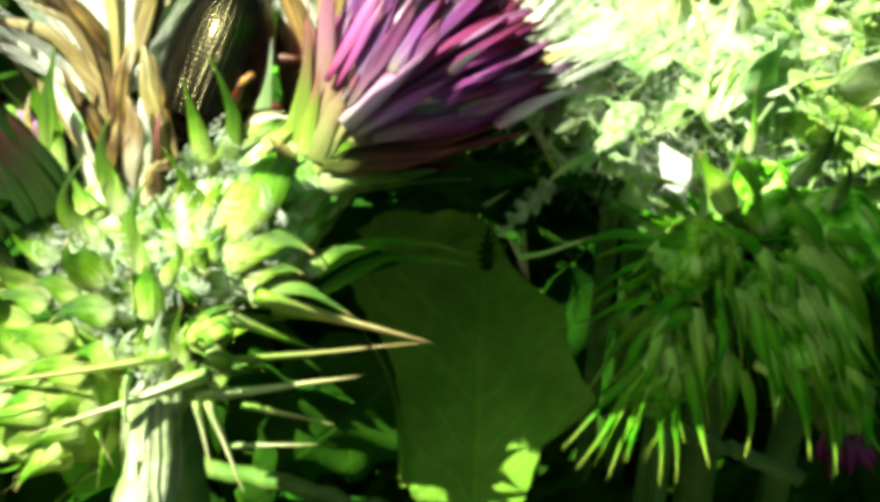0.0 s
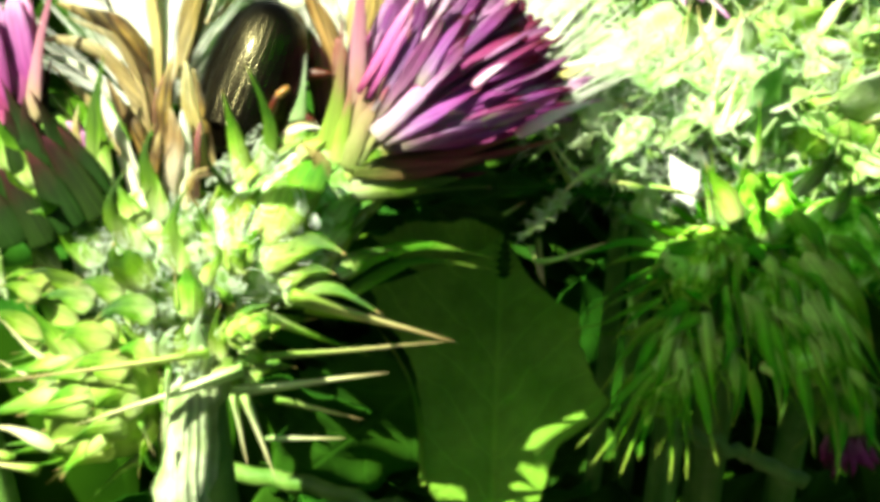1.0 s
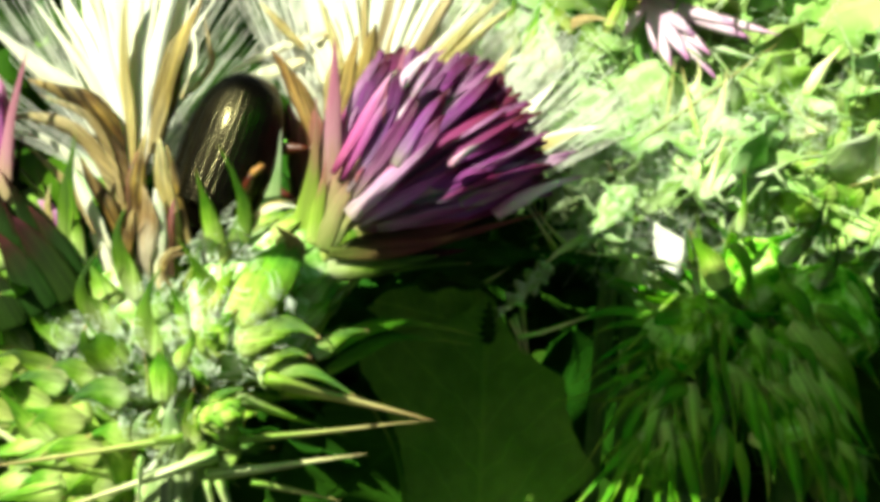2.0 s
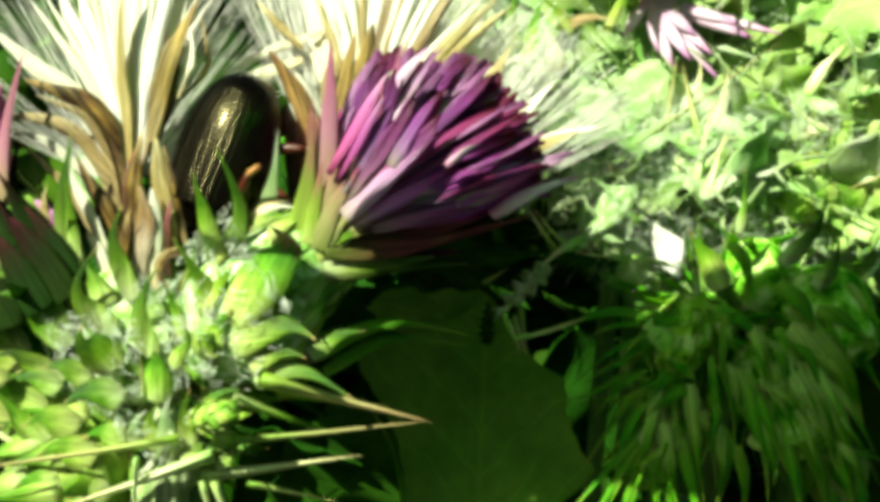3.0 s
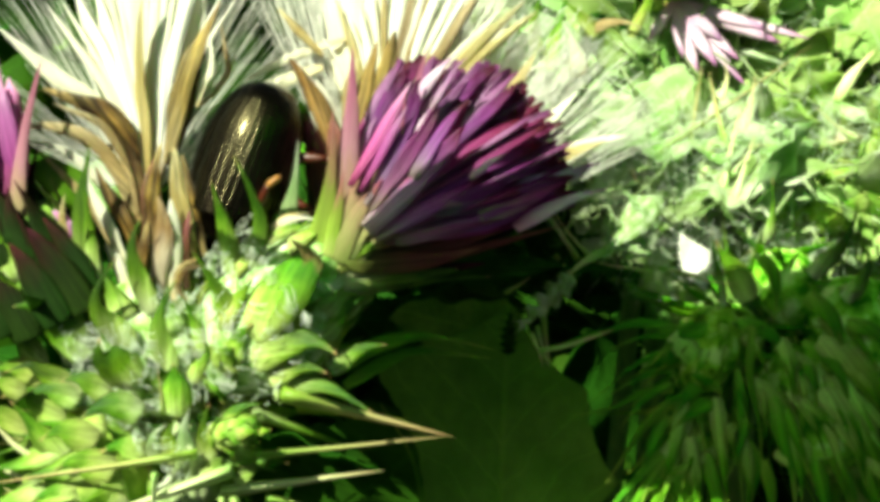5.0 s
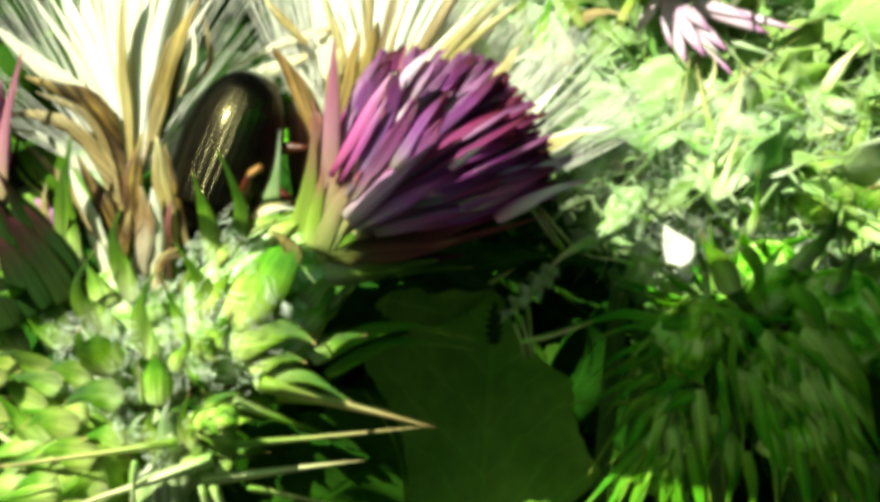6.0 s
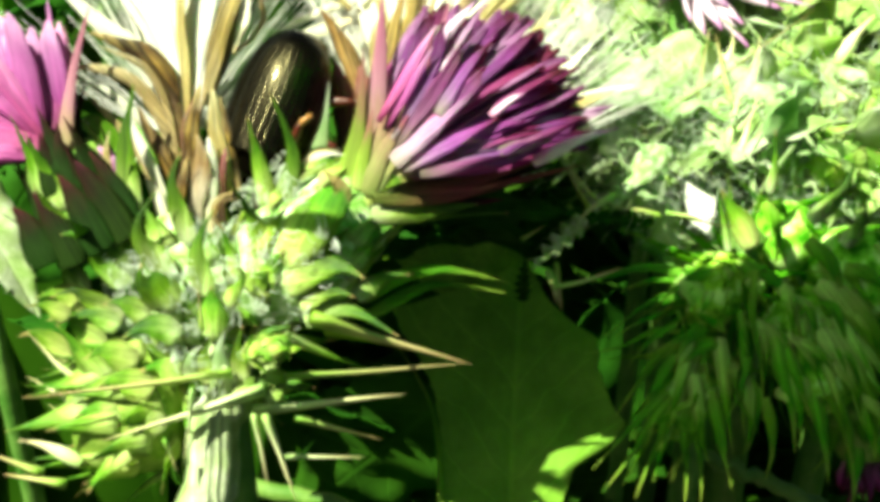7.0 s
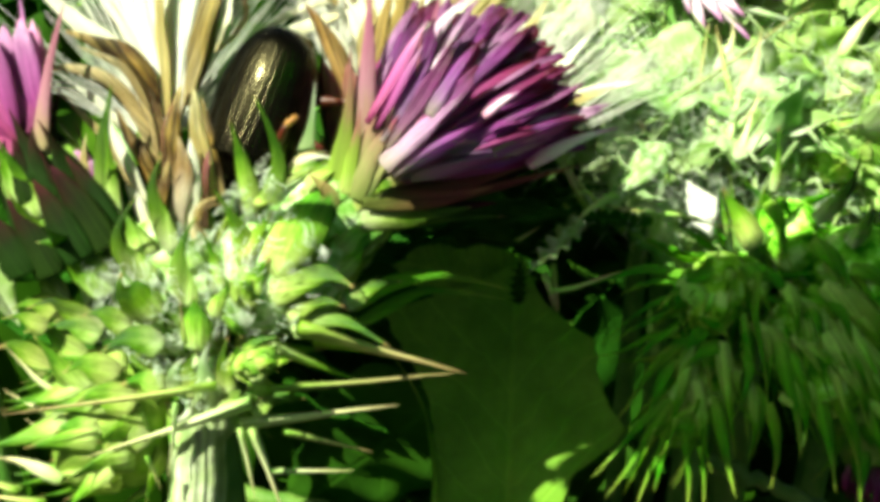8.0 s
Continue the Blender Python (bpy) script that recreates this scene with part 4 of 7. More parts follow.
for k, (points, width, mat, cup) in enumerate((
    ((at(-17.04, -4.84, 57.60), at(-17.68, -3.88, 57.30), at(-18.67, -2.80, 57.00), at(-18.57, -1.44, 56.70), at(-17.46, 0.15, 56.40)), 1.5, DEEP_BRACT, 0.22),
    ((at(-16.44, -6.50, 57.20), at(-17.18, -5.92, 56.85), at(-17.85, -5.34, 56.50), at(-18.33, -4.89, 56.15), at(-18.16, -4.04, 55.80)), 2.1, DEEP_BRACT, 0.24),
    ((at(-19.87, -5.49, 58.40), at(-20.61, -4.02, 58.05), at(-21.28, -3.08, 57.70), at(-22.00, -2.51, 57.35), at(-23.19, -2.50, 57.00)), 2.3, DEEP_BRACT, 0.2),
    ((at(-20.19, -7.46, 58.60), at(-21.33, -6.57, 58.35), at(-22.16, -6.05, 58.10), at(-22.86, -5.72, 57.85), at(-24.04, -6.18, 57.60)), 1.3, DEEP_BRACT, 0.2),
    ((at(-16.27, -8.28, 56.60), at(-17.22, -7.66, 56.40), at(-18.05, -7.63, 56.20), at(-18.76, -7.96, 56.00), at(-19.34, -8.40, 55.80)), 1.6, DEEP_BRACT, 0.22),
    ((at(-14.37, -8.17, 56.20), at(-14.18, -7.18, 55.93), at(-14.18, -6.21, 55.67), at(-14.23, -5.30, 55.40)), 1.9, BRACT, 0.22),
    ((at(-19.38, -1.64, 58.40), at(-19.80, 0.83, 58.20), at(-19.92, 2.97, 58.00), at(-19.61, 4.79, 57.80), at(-19.26, 6.48, 57.60)), 1.4, DEEP_BRACT, 0.18),
    ((at(-16.00, -2.85, 58.00), at(-16.61, -1.31, 57.80), at(-17.04, 0.21, 57.60), at(-16.86, 1.43, 57.40), at(-16.35, 2.39, 57.20)), 1.2, DEEP_BRACT, 0.18),
    ((at(-14.70, -5.81, 57.00), at(-15.23, -4.47, 56.75), at(-15.28, -3.25, 56.50), at(-14.86, -2.05, 56.25), at(-14.14, -0.86, 56.00)), 1.3, BRACT, 0.2),
    ((at(-20.88, 0.84, 58.80), at(-21.18, 1.76, 58.60), at(-21.10, 2.84, 58.40), at(-20.85, 3.60, 58.20)), 0.7, GOLD, 0.15),
    ((at(-22.57, -6.02, 59.00), at(-23.09, -4.75, 58.73), at(-23.60, -4.11, 58.47), at(-24.60, -3.78, 58.20)), 1.5, DEEP_BRACT, 0.18),
    ((at(-21.56, -3.51, 58.80), at(-22.44, -1.64, 58.67), at(-23.01, -0.71, 58.53), at(-24.07, -0.15, 58.40)), 1.6, SHADE_DARK_BRACT, 0.18),
    ((at(-18.19, -7.32, 57.00), at(-19.00, -6.50, 56.73), at(-19.75, -6.24, 56.47), at(-20.43, -6.44, 56.20)), 1.3, BRACT, 0.2),
    ((at(-21.30, -9.20, 58.60), at(-22.28, -7.87, 58.40), at(-23.18, -7.23, 58.20), at(-24.33, -7.51, 58.00)), 1.5, PALE_BRACT, 0.2),
    ((at(-20.30, -7.93, 58.40), at(-21.28, -7.16, 58.20), at(-22.12, -7.02, 58.00), at(-23.09, -7.48, 57.80)), 1.3, BRACT, 0.2),
    ((at(-22.31, -6.74, 58.80), at(-23.34, -5.98, 58.60), at(-24.19, -5.89, 58.40), at(-25.09, -6.24, 58.20)), 1.5, PALE_BRACT, 0.2),
    ((at(-23.16, -9.81, 58.60), at(-24.19, -8.73, 58.40), at(-25.03, -8.21, 58.20), at(-25.92, -8.43, 58.00)), 1.4, PALE_BRACT, 0.2),
)):
    strap(seedy, "bract", points, width, mat, cup=cup * 0.7, twist=CURL.uniform(-0.3, 0.3), outline="ovate" if width > 1.8 else "fang", seed=50 + k)
for k, (points, width, mat, outline, cup, twist) in enumerate((
    ((at(-17.95, 3.83, 62.00), at(-18.23, 5.59, 61.83), at(-19.16, 7.59, 61.67), at(-20.60, 9.00, 61.50), at(-22.33, 10.21, 61.33), at(-24.04, 11.67, 61.17), at(-25.72, 13.12, 61.00)), 1.25, CREAM, "paper", 0.12, 0.5),
    ((at(-17.31, 2.76, 60.00), at(-17.48, 5.08, 59.72), at(-17.96, 6.94, 59.44), at(-19.00, 8.16, 59.16), at(-20.59, 8.74, 58.88), at(-22.23, 9.32, 58.60)), 1.25, DRY, "paper", 0.2, 0.4),
    ((at(-17.31, 2.12, 59.80), at(-17.67, 4.31, 59.52), at(-18.22, 5.98, 59.24), at(-19.06, 7.32, 58.96), at(-20.28, 7.97, 58.68), at(-21.60, 8.49, 58.40)), 0.5, GOLD, "paper", 0.1, 0.3),
    ((at(-17.36, 0.86, 60.40), at(-17.74, 2.45, 60.17), at(-18.37, 4.46, 59.93), at(-19.30, 6.02, 59.70), at(-20.61, 6.94, 59.47), at(-22.09, 7.35, 59.23), at(-23.57, 7.26, 59.00)), 0.95, GOLD, "paper", 0.16, 0.7),
    ((at(-17.42, 0.22, 60.60), at(-17.99, 1.18, 60.37), at(-18.74, 3.15, 60.13), at(-19.81, 4.53, 59.90), at(-21.12, 5.83, 59.67), at(-22.29, 6.37, 59.43), at(-23.71, 6.47, 59.20)), 0.5, CREAM, "paper", 0.1, 0.4),
    ((at(-17.43, -0.73, 60.20), at(-18.66, 0.54, 60.08), at(-19.64, 2.25, 59.96), at(-20.68, 3.76, 59.84), at(-21.90, 5.02, 59.72), at(-23.24, 6.27, 59.60)), 0.55, GOLD, "paper", 0.12, 0.6),
    ((at(-17.05, -1.68, 60.00), at(-17.64, 0.85, 59.85), at(-18.29, 2.55, 59.70), at(-19.13, 3.93, 59.55), at(-19.65, 5.18, 59.40)), 1.0, DRY, "paper", 0.2, 0.5),
    ((at(-17.13, -2.30, 59.60), at(-18.12, -0.09, 59.55), at(-18.92, 1.79, 59.50), at(-19.73, 3.49, 59.45), at(-20.21, 4.93, 59.40)), 0.85, CREAM, "paper", 0.12, 0.7),
    ((at(-17.20, -2.92, 59.40), at(-17.99, -1.35, 59.33), at(-18.41, -0.09, 59.27), at(-19.02, 0.84, 59.20)), 0.8, CREAM, "paper", 0.15, 0.3),
    ((at(-15.51, 5.22, 59.20), at(-15.16, 7.14, 59.04), at(-14.81, 8.93, 58.88), at(-14.33, 10.52, 58.72), at(-13.49, 12.04, 58.56), at(-12.47, 14.10, 58.40)), 1.5, STRAW_BRACT, "paper", 0.22, 0.5),
    ((at(-15.24, 5.83, 59.60), at(-14.50, 7.88, 59.40), at(-14.14, 9.73, 59.20), at(-13.65, 11.32, 59.00), at(-13.17, 12.64, 58.80)), 0.75, DRY, "paper", 0.25, 0.5),
    ((at(-13.98, 8.65, 60.40), at(-13.13, 9.46, 60.30), at(-12.40, 10.59, 60.20), at(-12.57, 11.72, 60.10), at(-12.81, 13.28, 60.00)), 0.5, GOLD, "paper", 0.1, 0.9),
    ((at(-14.22, 8.55, 60.60), at(-13.67, 9.81, 60.47), at(-13.39, 11.06, 60.33), at(-13.49, 12.63, 60.20)), 0.5, CREAM, "paper", 0.1, 0.6),
    ((at(-16.22, 0.84, 58.80), at(-16.30, 3.01, 58.67), at(-16.08, 4.67, 58.53), at(-15.67, 6.39, 58.40)), 1.15, DRY, "paper", 0.24, 0.5),
    ((at(-16.58, 0.53, 59.00), at(-16.73, 2.39, 58.87), at(-16.57, 4.25, 58.73), at(-15.98, 5.73, 58.60)), 0.55, BROWN, "paper", 0.2, 0.5),
    ((at(-14.14, -0.09, 59.20), at(-14.48, 2.09, 59.07), at(-14.88, 4.08, 58.93), at(-15.04, 6.12, 58.80)), 1.1, GOLD, "paper", 0.16, -0.5),
    ((at(-13.53, 0.22, 59.30), at(-14.07, 2.41, 59.20), at(-14.43, 4.40, 59.10), at(-14.71, 5.77, 59.00)), 0.75, DRY, "paper", 0.2, 0.5),
    ((at(-16.03, -2.27, 58.80), at(-15.85, -0.40, 58.60), at(-15.49, 1.45, 58.40), at(-15.80, 3.41, 58.20)), 1.4, SILVER_BRACT, "paper", 0.2, 0.4),
    ((at(-15.04, -2.27, 58.80), at(-15.06, -0.40, 58.63), at(-14.95, 1.45, 58.47), at(-15.15, 3.30, 58.30)), 0.9, CREAM, "paper", 0.2, -0.5),
    ((at(-14.40, -1.65, 59.00), at(-14.56, -0.09, 58.87), at(-14.46, 1.15, 58.73), at(-14.18, 2.69, 58.60)), 0.8, BROWN, "paper", 0.2, 0.4),
    ((at(-16.74, -2.27, 58.90), at(-16.89, -0.71, 58.77), at(-16.67, 0.84, 58.63), at(-16.44, 2.07, 58.50)), 0.9, DRY, "paper", 0.2, 0.3),
    ((at(-13.27, -0.33, 57.60), at(-14.02, -0.52, 57.45), at(-14.41, -1.12, 57.30), at(-14.25, -1.78, 57.15), at(-13.79, -2.20, 57.00)), 0.35, DRY, "paper", 0.2, 0.8),
    ((at(-13.56, 0.03, 57.80), at(-14.26, -0.27, 57.67), at(-14.71, -1.00, 57.53), at(-14.56, -1.97, 57.40)), 0.3, GOLD, "paper", 0.2, 0.8),
    ((at(-16.75, 4.63, 59.60), at(-16.84, 7.13, 59.45), at(-17.11, 9.62, 59.30), at(-17.13, 12.09, 59.15), at(-16.83, 14.87, 59.00)), 0.75, GOLD, "paper", 0.12, 0.4),
    ((at(-16.74, 3.71, 60.00), at(-17.60, 6.73, 60.35), at(-18.86, 9.52, 60.70), at(-20.13, 12.16, 61.05), at(-21.60, 15.80, 61.40)), 2.1, CREAM, "ray", 0.12, 0.3),
    ((at(-16.74, 3.71, 60.00), at(-17.39, 6.85, 60.30), at(-18.38, 10.15, 60.60), at(-19.31, 13.42, 60.90), at(-20.24, 17.36, 61.20)), 2.2, CREAM, "ray", 0.1, -0.2),
    ((at(-16.65, 3.70, 59.90), at(-17.10, 7.03, 60.17), at(-17.89, 10.44, 60.45), at(-18.48, 14.02, 60.73), at(-19.01, 17.95, 61.00)), 2.3, CREAM, "ray", 0.12, 0.2),
    ((at(-16.58, 3.70, 59.90), at(-16.90, 7.02, 60.12), at(-17.22, 10.43, 60.35), at(-17.47, 13.99, 60.57), at(-17.73, 18.21, 60.80)), 2.3, CREAM, "ray", 0.1, 0.2),
    ((at(-16.52, 3.70, 59.90), at(-16.58, 7.02, 60.12), at(-16.58, 10.43, 60.35), at(-16.51, 13.99, 60.57), at(-16.45, 18.21, 60.80)), 2.3, CREAM, "ray", 0.12, -0.2),
    ((at(-16.48, 3.71, 60.00), at(-16.23, 7.03, 60.25), at(-15.92, 10.45, 60.50), at(-15.53, 14.03, 60.75), at(-15.21, 17.63, 61.00)), 2.2, CREAM, "ray", 0.1, 0.3),
    ((at(-16.53, 4.05, 60.40), at(-15.97, 7.09, 60.70), at(-15.21, 10.54, 61.00), at(-14.44, 13.83, 61.30), at(-13.73, 17.15, 61.60)), 2.0, CREAM, "ray", 0.12, 0.2),
)):
    strap(seedy, "dry_bract", points, width * (0.78 if outline == "ray" else 1), mat, outline=outline, cup=cup, face=(-0.15, 0.3, -1), twist=twist, wave=0.07 if outline == "paper" else 0.04, thick=0.05, label="papery straw-brown dried bract", seed=100 + k)
SPLIT = random.Random(44)
for k in range(16):
    f = k / 15
    foot, tip = at(-16.81, 4.08, 59.80).lerp(at(-16.30, 4.08, 59.80), f), at(-23.01, 14.73, 61.00).lerp(at(-12.05, 15.05, 61.00), f) + UP * (4.2 * math.sin(f * 3.1) + SPLIT.uniform(-1.2, 1.2)) * MM
    mid = foot.lerp(tip, 0.5) + (RIGHT * (f - 0.5) * -1.6 - AWAY * 0.3) * MM
    strap(seedy, "dry_bract", (foot, mid, tip), SPLIT.uniform(0.35, 0.8), SPLIT.choice((CREAM, CREAM, PAPPUS, GOLD)), outline="ray", cup=0.2, twist=SPLIT.uniform(-0.8, 0.8), wave=0.08, thick=0.05, label="papery straw-brown dried bract", seed=600 + k)
plume(seedy, at(-18.63, 4.59, 65.00), at(-20.29, 18.65, 67.00), 58, 100, 4, foot=2.0, radius=0.044)
plume(seedy, at(-17.72, 6.61, 61.50), at(-18.57, 18.23, 62.00), 36, 110, 24, foot=2.2, radius=0.04, back=0.0)

# the pale head low down, and the small bud
low, low_frame = head(thistle, "pale_head", at(-16.27, -12.14, 62.00), at(-23.32, -13.40, 60.00), 4.4, 34, "bract", (PALE_BRACT, PALE_BRACT, BRACT), kind="thorn", length=(3.8, 4.6), width=(2.6, 2.1), lift=(20, 10),
                      curves=(0.08, 0.16, 0.25), seed=12, label="sunlit pale green young head", skin=CORE)
for k, (points, width, mat) in enumerate((
    ((at(-20.59, -10.82, 58.00), at(-21.90, -9.67, 57.73), at(-22.59, -8.65, 57.47), at(-23.45, -7.59, 57.20)), 1.4, BRACT), ((at(-22.14, -11.04, 58.20), at(-23.41, -10.20, 58.00), at(-24.43, -9.07, 57.80), at(-25.26, -8.13, 57.60)), 0.32, SPINE_PALE), ((at(-22.14, -12.58, 58.20), at(-23.35, -11.80, 58.00), at(-24.55, -11.09, 57.80), at(-25.32, -10.62, 57.60)), 0.32, SPINE_PALE),
    ((at(-21.38, -14.75, 57.80), at(-22.30, -13.56, 57.67), at(-23.16, -12.74, 57.53), at(-23.96, -12.22, 57.40)), 0.36, SPINE_PALE), ((at(-17.89, -11.53, 57.00), at(-19.00, -10.82, 56.73), at(-19.87, -10.71, 56.47), at(-20.78, -11.13, 56.20)), 1.9, PALE_BRACT), ((at(-18.86, -9.94, 57.20), at(-19.97, -9.17, 56.93), at(-20.78, -9.07, 56.67), at(-21.57, -9.57, 56.40)), 1.7, PALE_BRACT),
    ((at(-22.87, -7.37, 57.40), at(-23.45, -6.80, 57.20), at(-24.15, -6.53, 57.00), at(-25.03, -6.63, 56.80)), 1.1, PALE_BRACT), ((at(-19.76, -13.09, 57.20), at(-20.60, -12.50, 57.00), at(-21.31, -12.45, 56.80), at(-22.13, -12.83, 56.60)), 1.5, PALE_BRACT), ((at(-17.29, -13.64, 57.00), at(-17.83, -12.99, 56.80), at(-18.36, -12.95, 56.60), at(-19.19, -13.50, 56.40)), 1.5, BRACT),
    ((at(-21.96, -15.56, 57.40), at(-23.12, -14.92, 57.27), at(-24.27, -14.43, 57.13), at(-25.42, -14.24, 57.00)), 0.8, SPINE_PALE), ((at(-19.09, -14.85, 57.00), at(-19.95, -15.41, 56.87), at(-20.80, -16.28, 56.73), at(-21.35, -17.13, 56.60)), 1.2, PALE_BRACT),
    ((at(-16.44, -10.67, 57.20), at(-16.98, -10.03, 57.00), at(-17.65, -9.87, 56.80), at(-18.48, -10.20, 56.60)), 1.5, PALE_BRACT),
)):
    strap(low, "bract", points, width, mat, cup=0.2, twist=CURL.uniform(-0.3, 0.3), seed=450 + k)
bud, bud_frame = head(thistle, "bud", at(-12.32, -9.11, 55.80), at(-9.78, -8.39, 53.80), 0.8, 16, "bract", PALE_BRACT, length=(1.3, 1.7), width=(1.0, 0.7), lift=(12, 4), kind="thorn",
                      curves=(0.05, 0.12), seed=4, label="tiny round pale bud")
far_bloom, _ = head(thistle, "magenta_head", at(-21.45, -3.87, 61.50), at(-24.06, 2.34, 59.00), 3.3, 30, "bract", (SHADE_DARK_BRACT, SHADE_DARK_BRACT, DEEP_BRACT), length=(4.2, 5.2), width=(2.0, 1.7), lift=(4, 2), curves=(0.0, 0.08), seed=21, slim=0.72,
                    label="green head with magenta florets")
PUFF = random.Random(6)
for k in range(34):
    # Broad soft florets that lean back over one side of the head.
    f = PUFF.random()
    turn = radians(93 + 100 * f)
    reach = PUFF.uniform(6.2, 8.6)
    foot = at(-23.43, 3.01, 57.60) + (RIGHT * PUFF.uniform(-1.2, 0.2) + UP * PUFF.uniform(-1.0, 0.4) + AWAY * PUFF.uniform(0, 2.0)) * MM
    ahead = RIGHT * math.cos(turn) + UP * math.sin(turn)
    tip = foot + (ahead * reach - AWAY * PUFF.uniform(-0.8, 1.4)) * MM
    bow = (UP * 0.6 - AWAY * 0.5) * PUFF.uniform(0.2, 1.0) * MM
    strap(far_bloom, "floret", (foot, foot.lerp(tip, 0.4) + bow, foot.lerp(tip, 0.75) + bow, tip), PUFF.uniform(1.0, 1.9), MAGENTA, outline="paper", cup=0.08, twist=PUFF.uniform(-0.4, 0.4), wave=0.05, thick=0.04, seed=400 + k)
for k, (points, width, mat) in enumerate((
    ((at(-22.87, 0.82, 57.40), at(-23.14, 3.25, 57.47), at(-22.80, 6.90, 57.53), at(-21.91, 10.80, 57.60)), 0.95, PINK_BRACT), ((at(-23.88, 3.57, 57.80), at(-24.00, 6.03, 57.93), at(-24.24, 8.50, 58.07), at(-24.66, 11.28, 58.20)), 0.8, MAGENTA), ((at(-23.15, 3.57, 57.80), at(-23.11, 5.41, 57.87), at(-23.20, 7.56, 57.93), at(-23.53, 9.53, 58.00)), 0.5, PINK_BRACT),
    ((at(-22.51, 0.52, 58.20), at(-22.69, 2.37, 58.20), at(-22.75, 4.21, 58.20), at(-22.32, 6.37, 58.20)), 0.9, SHADE_DARK_BRACT), ((at(-22.48, -0.09, 57.20), at(-22.89, 1.11, 57.00), at(-23.23, 2.31, 56.80), at(-23.32, 3.80, 56.60)), 1.3, SHADE_DARK_BRACT), ((at(-23.69, -0.39, 57.20), at(-23.85, 0.81, 57.00), at(-24.07, 2.01, 56.80), at(-24.34, 3.20, 56.60)), 1.4, SHADE_DARK_BRACT),
)):
    strap(far_bloom, "inner_bract", points, width, mat, outline="point", cup=0.12, twist=CURL.uniform(-0.3, 0.3), wave=0.03, label="magenta pointed inner bract", seed=450 + k)
# Outer bracts in the near-black colour, which stands in for shade.
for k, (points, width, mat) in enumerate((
    ((at(-19.60, -2.83, 57.60), at(-20.60, -1.00, 57.33), at(-21.53, 0.51, 57.07), at(-22.51, 1.77, 56.80)), 2.0, SHADE_DARK_BRACT), ((at(-20.86, -3.43, 57.40), at(-21.67, -1.90, 57.13), at(-22.47, -0.39, 56.87), at(-23.27, 0.87, 56.60)), 2.1, SHADE_DARK_BRACT), ((at(-22.64, -4.35, 57.60), at(-23.14, -2.82, 57.33), at(-23.94, -1.30, 57.07), at(-24.73, -0.09, 56.80)), 2.0, SHADE_DARK_BRACT),
    ((at(-19.43, -1.62, 58.00), at(-20.15, -0.09, 57.80), at(-20.94, 1.13, 57.60), at(-21.77, 2.27, 57.40)), 1.4, SHADE_DARK_BRACT), ((at(-24.08, -4.34, 57.40), at(-24.60, -3.11, 57.20), at(-25.12, -1.90, 57.00), at(-25.93, -0.99, 56.80)), 2.0, SHADE_DARK_BRACT),
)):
    strap(far_bloom, "outer_bract", points, width, mat, outline="point", cup=0.15, twist=CURL.uniform(-0.3, 0.3), label="red-green outer bract darkened by painted shade", seed=420 + k)
for points, width in (((at(-20.88, 0.34, 58.80), at(-21.10, 1.15, 58.73), at(-21.39, 1.89, 58.67), at(-21.80, 2.57, 58.60)), 0.9), ((at(-20.75, 0.47, 58.80), at(-20.85, 1.21, 58.73), at(-21.01, 1.83, 58.67), at(-21.24, 2.51, 58.60)), 0.7), ((at(-20.57, 0.40, 58.80), at(-20.54, 1.02, 58.73), at(-20.64, 1.58, 58.67), at(-20.81, 2.07, 58.60)), 0.6)):
    strap(far_bloom, "floret", points, width, MAGENTA, outline="floret", cup=0.15)

# spiny wings under the joint
for base, tip, width, mat, curve in (
    (at(-9.13, -7.30, 59.00), at(0.45, -10.26, 62.00), 1.6, SPINE, 0.12),
    (at(-10.85, -10.94, 60.00), at(0.21, -10.13, 62.00), 0.75, SPINE, 0.06),
    (at(-12.75, -12.96, 60.00), at(-3.60, -11.94, 61.00), 1.25, SPINE_PALE, 0.06),
    (at(-10.34, -13.54, 61.00), at(-5.14, -14.91, 62.00), 0.8, SPINE, 0.08),
    (at(-11.14, -15.90, 61.00), at(-6.14, -16.01, 62.00), 0.6, SPINE_PALE, 0.05),
    (at(-12.49, -13.08, 59.00), at(-11.57, -17.23, 59.00), 0.7, SPINE_PALE, 0.08),
    (at(-11.83, -13.07, 59.00), at(-9.88, -18.11, 59.00), 0.95, SPINE_PALE, 0.06),
    (at(-13.83, -10.62, 59.00), at(-25.34, -12.05, 57.00), 0.9, SPINE, 0.05),
    (at(-11.94, -11.55, 59.00), at(-20.85, -14.42, 57.00), 1.3, SPINE_PALE, 0.12),
    (at(-15.88, -11.53, 58.00), at(-16.30, -16.06, 58.00), 0.6, SPINE_PALE, 0.05),
    (at(-17.32, -14.37, 57.50), at(-16.49, -16.28, 57.50), 0.5, SPINE, 0.05),
    (at(-14.86, -8.03, 56.00), at(-14.93, -5.26, 55.00), 0.45, SPINE, 0.05),
    (at(-8.30, -8.21, 60.00), at(-2.27, -9.40, 63.00), 0.9, LONG_BRACT, 0.1),
    (at(-10.86, -8.54, 60.00), at(-4.89, -11.08, 62.00), 1.2, BRACT, 0.15),
    (at(-24.59, -16.53, 58.00), at(-27.43, -15.09, 57.00), 1.0, SPINE, 0.1),
    (at(-22.90, -16.92, 57.00), at(-26.44, -16.35, 57.00), 1.0, SPINE, 0.1),
):
    base, tip = HEART + (base - HEART) * 0.945, HEART + (tip - HEART) * 0.955
    spike(thistle, "spine", base, tip, width * 0.6, mat, kind="needle", curve=curve)
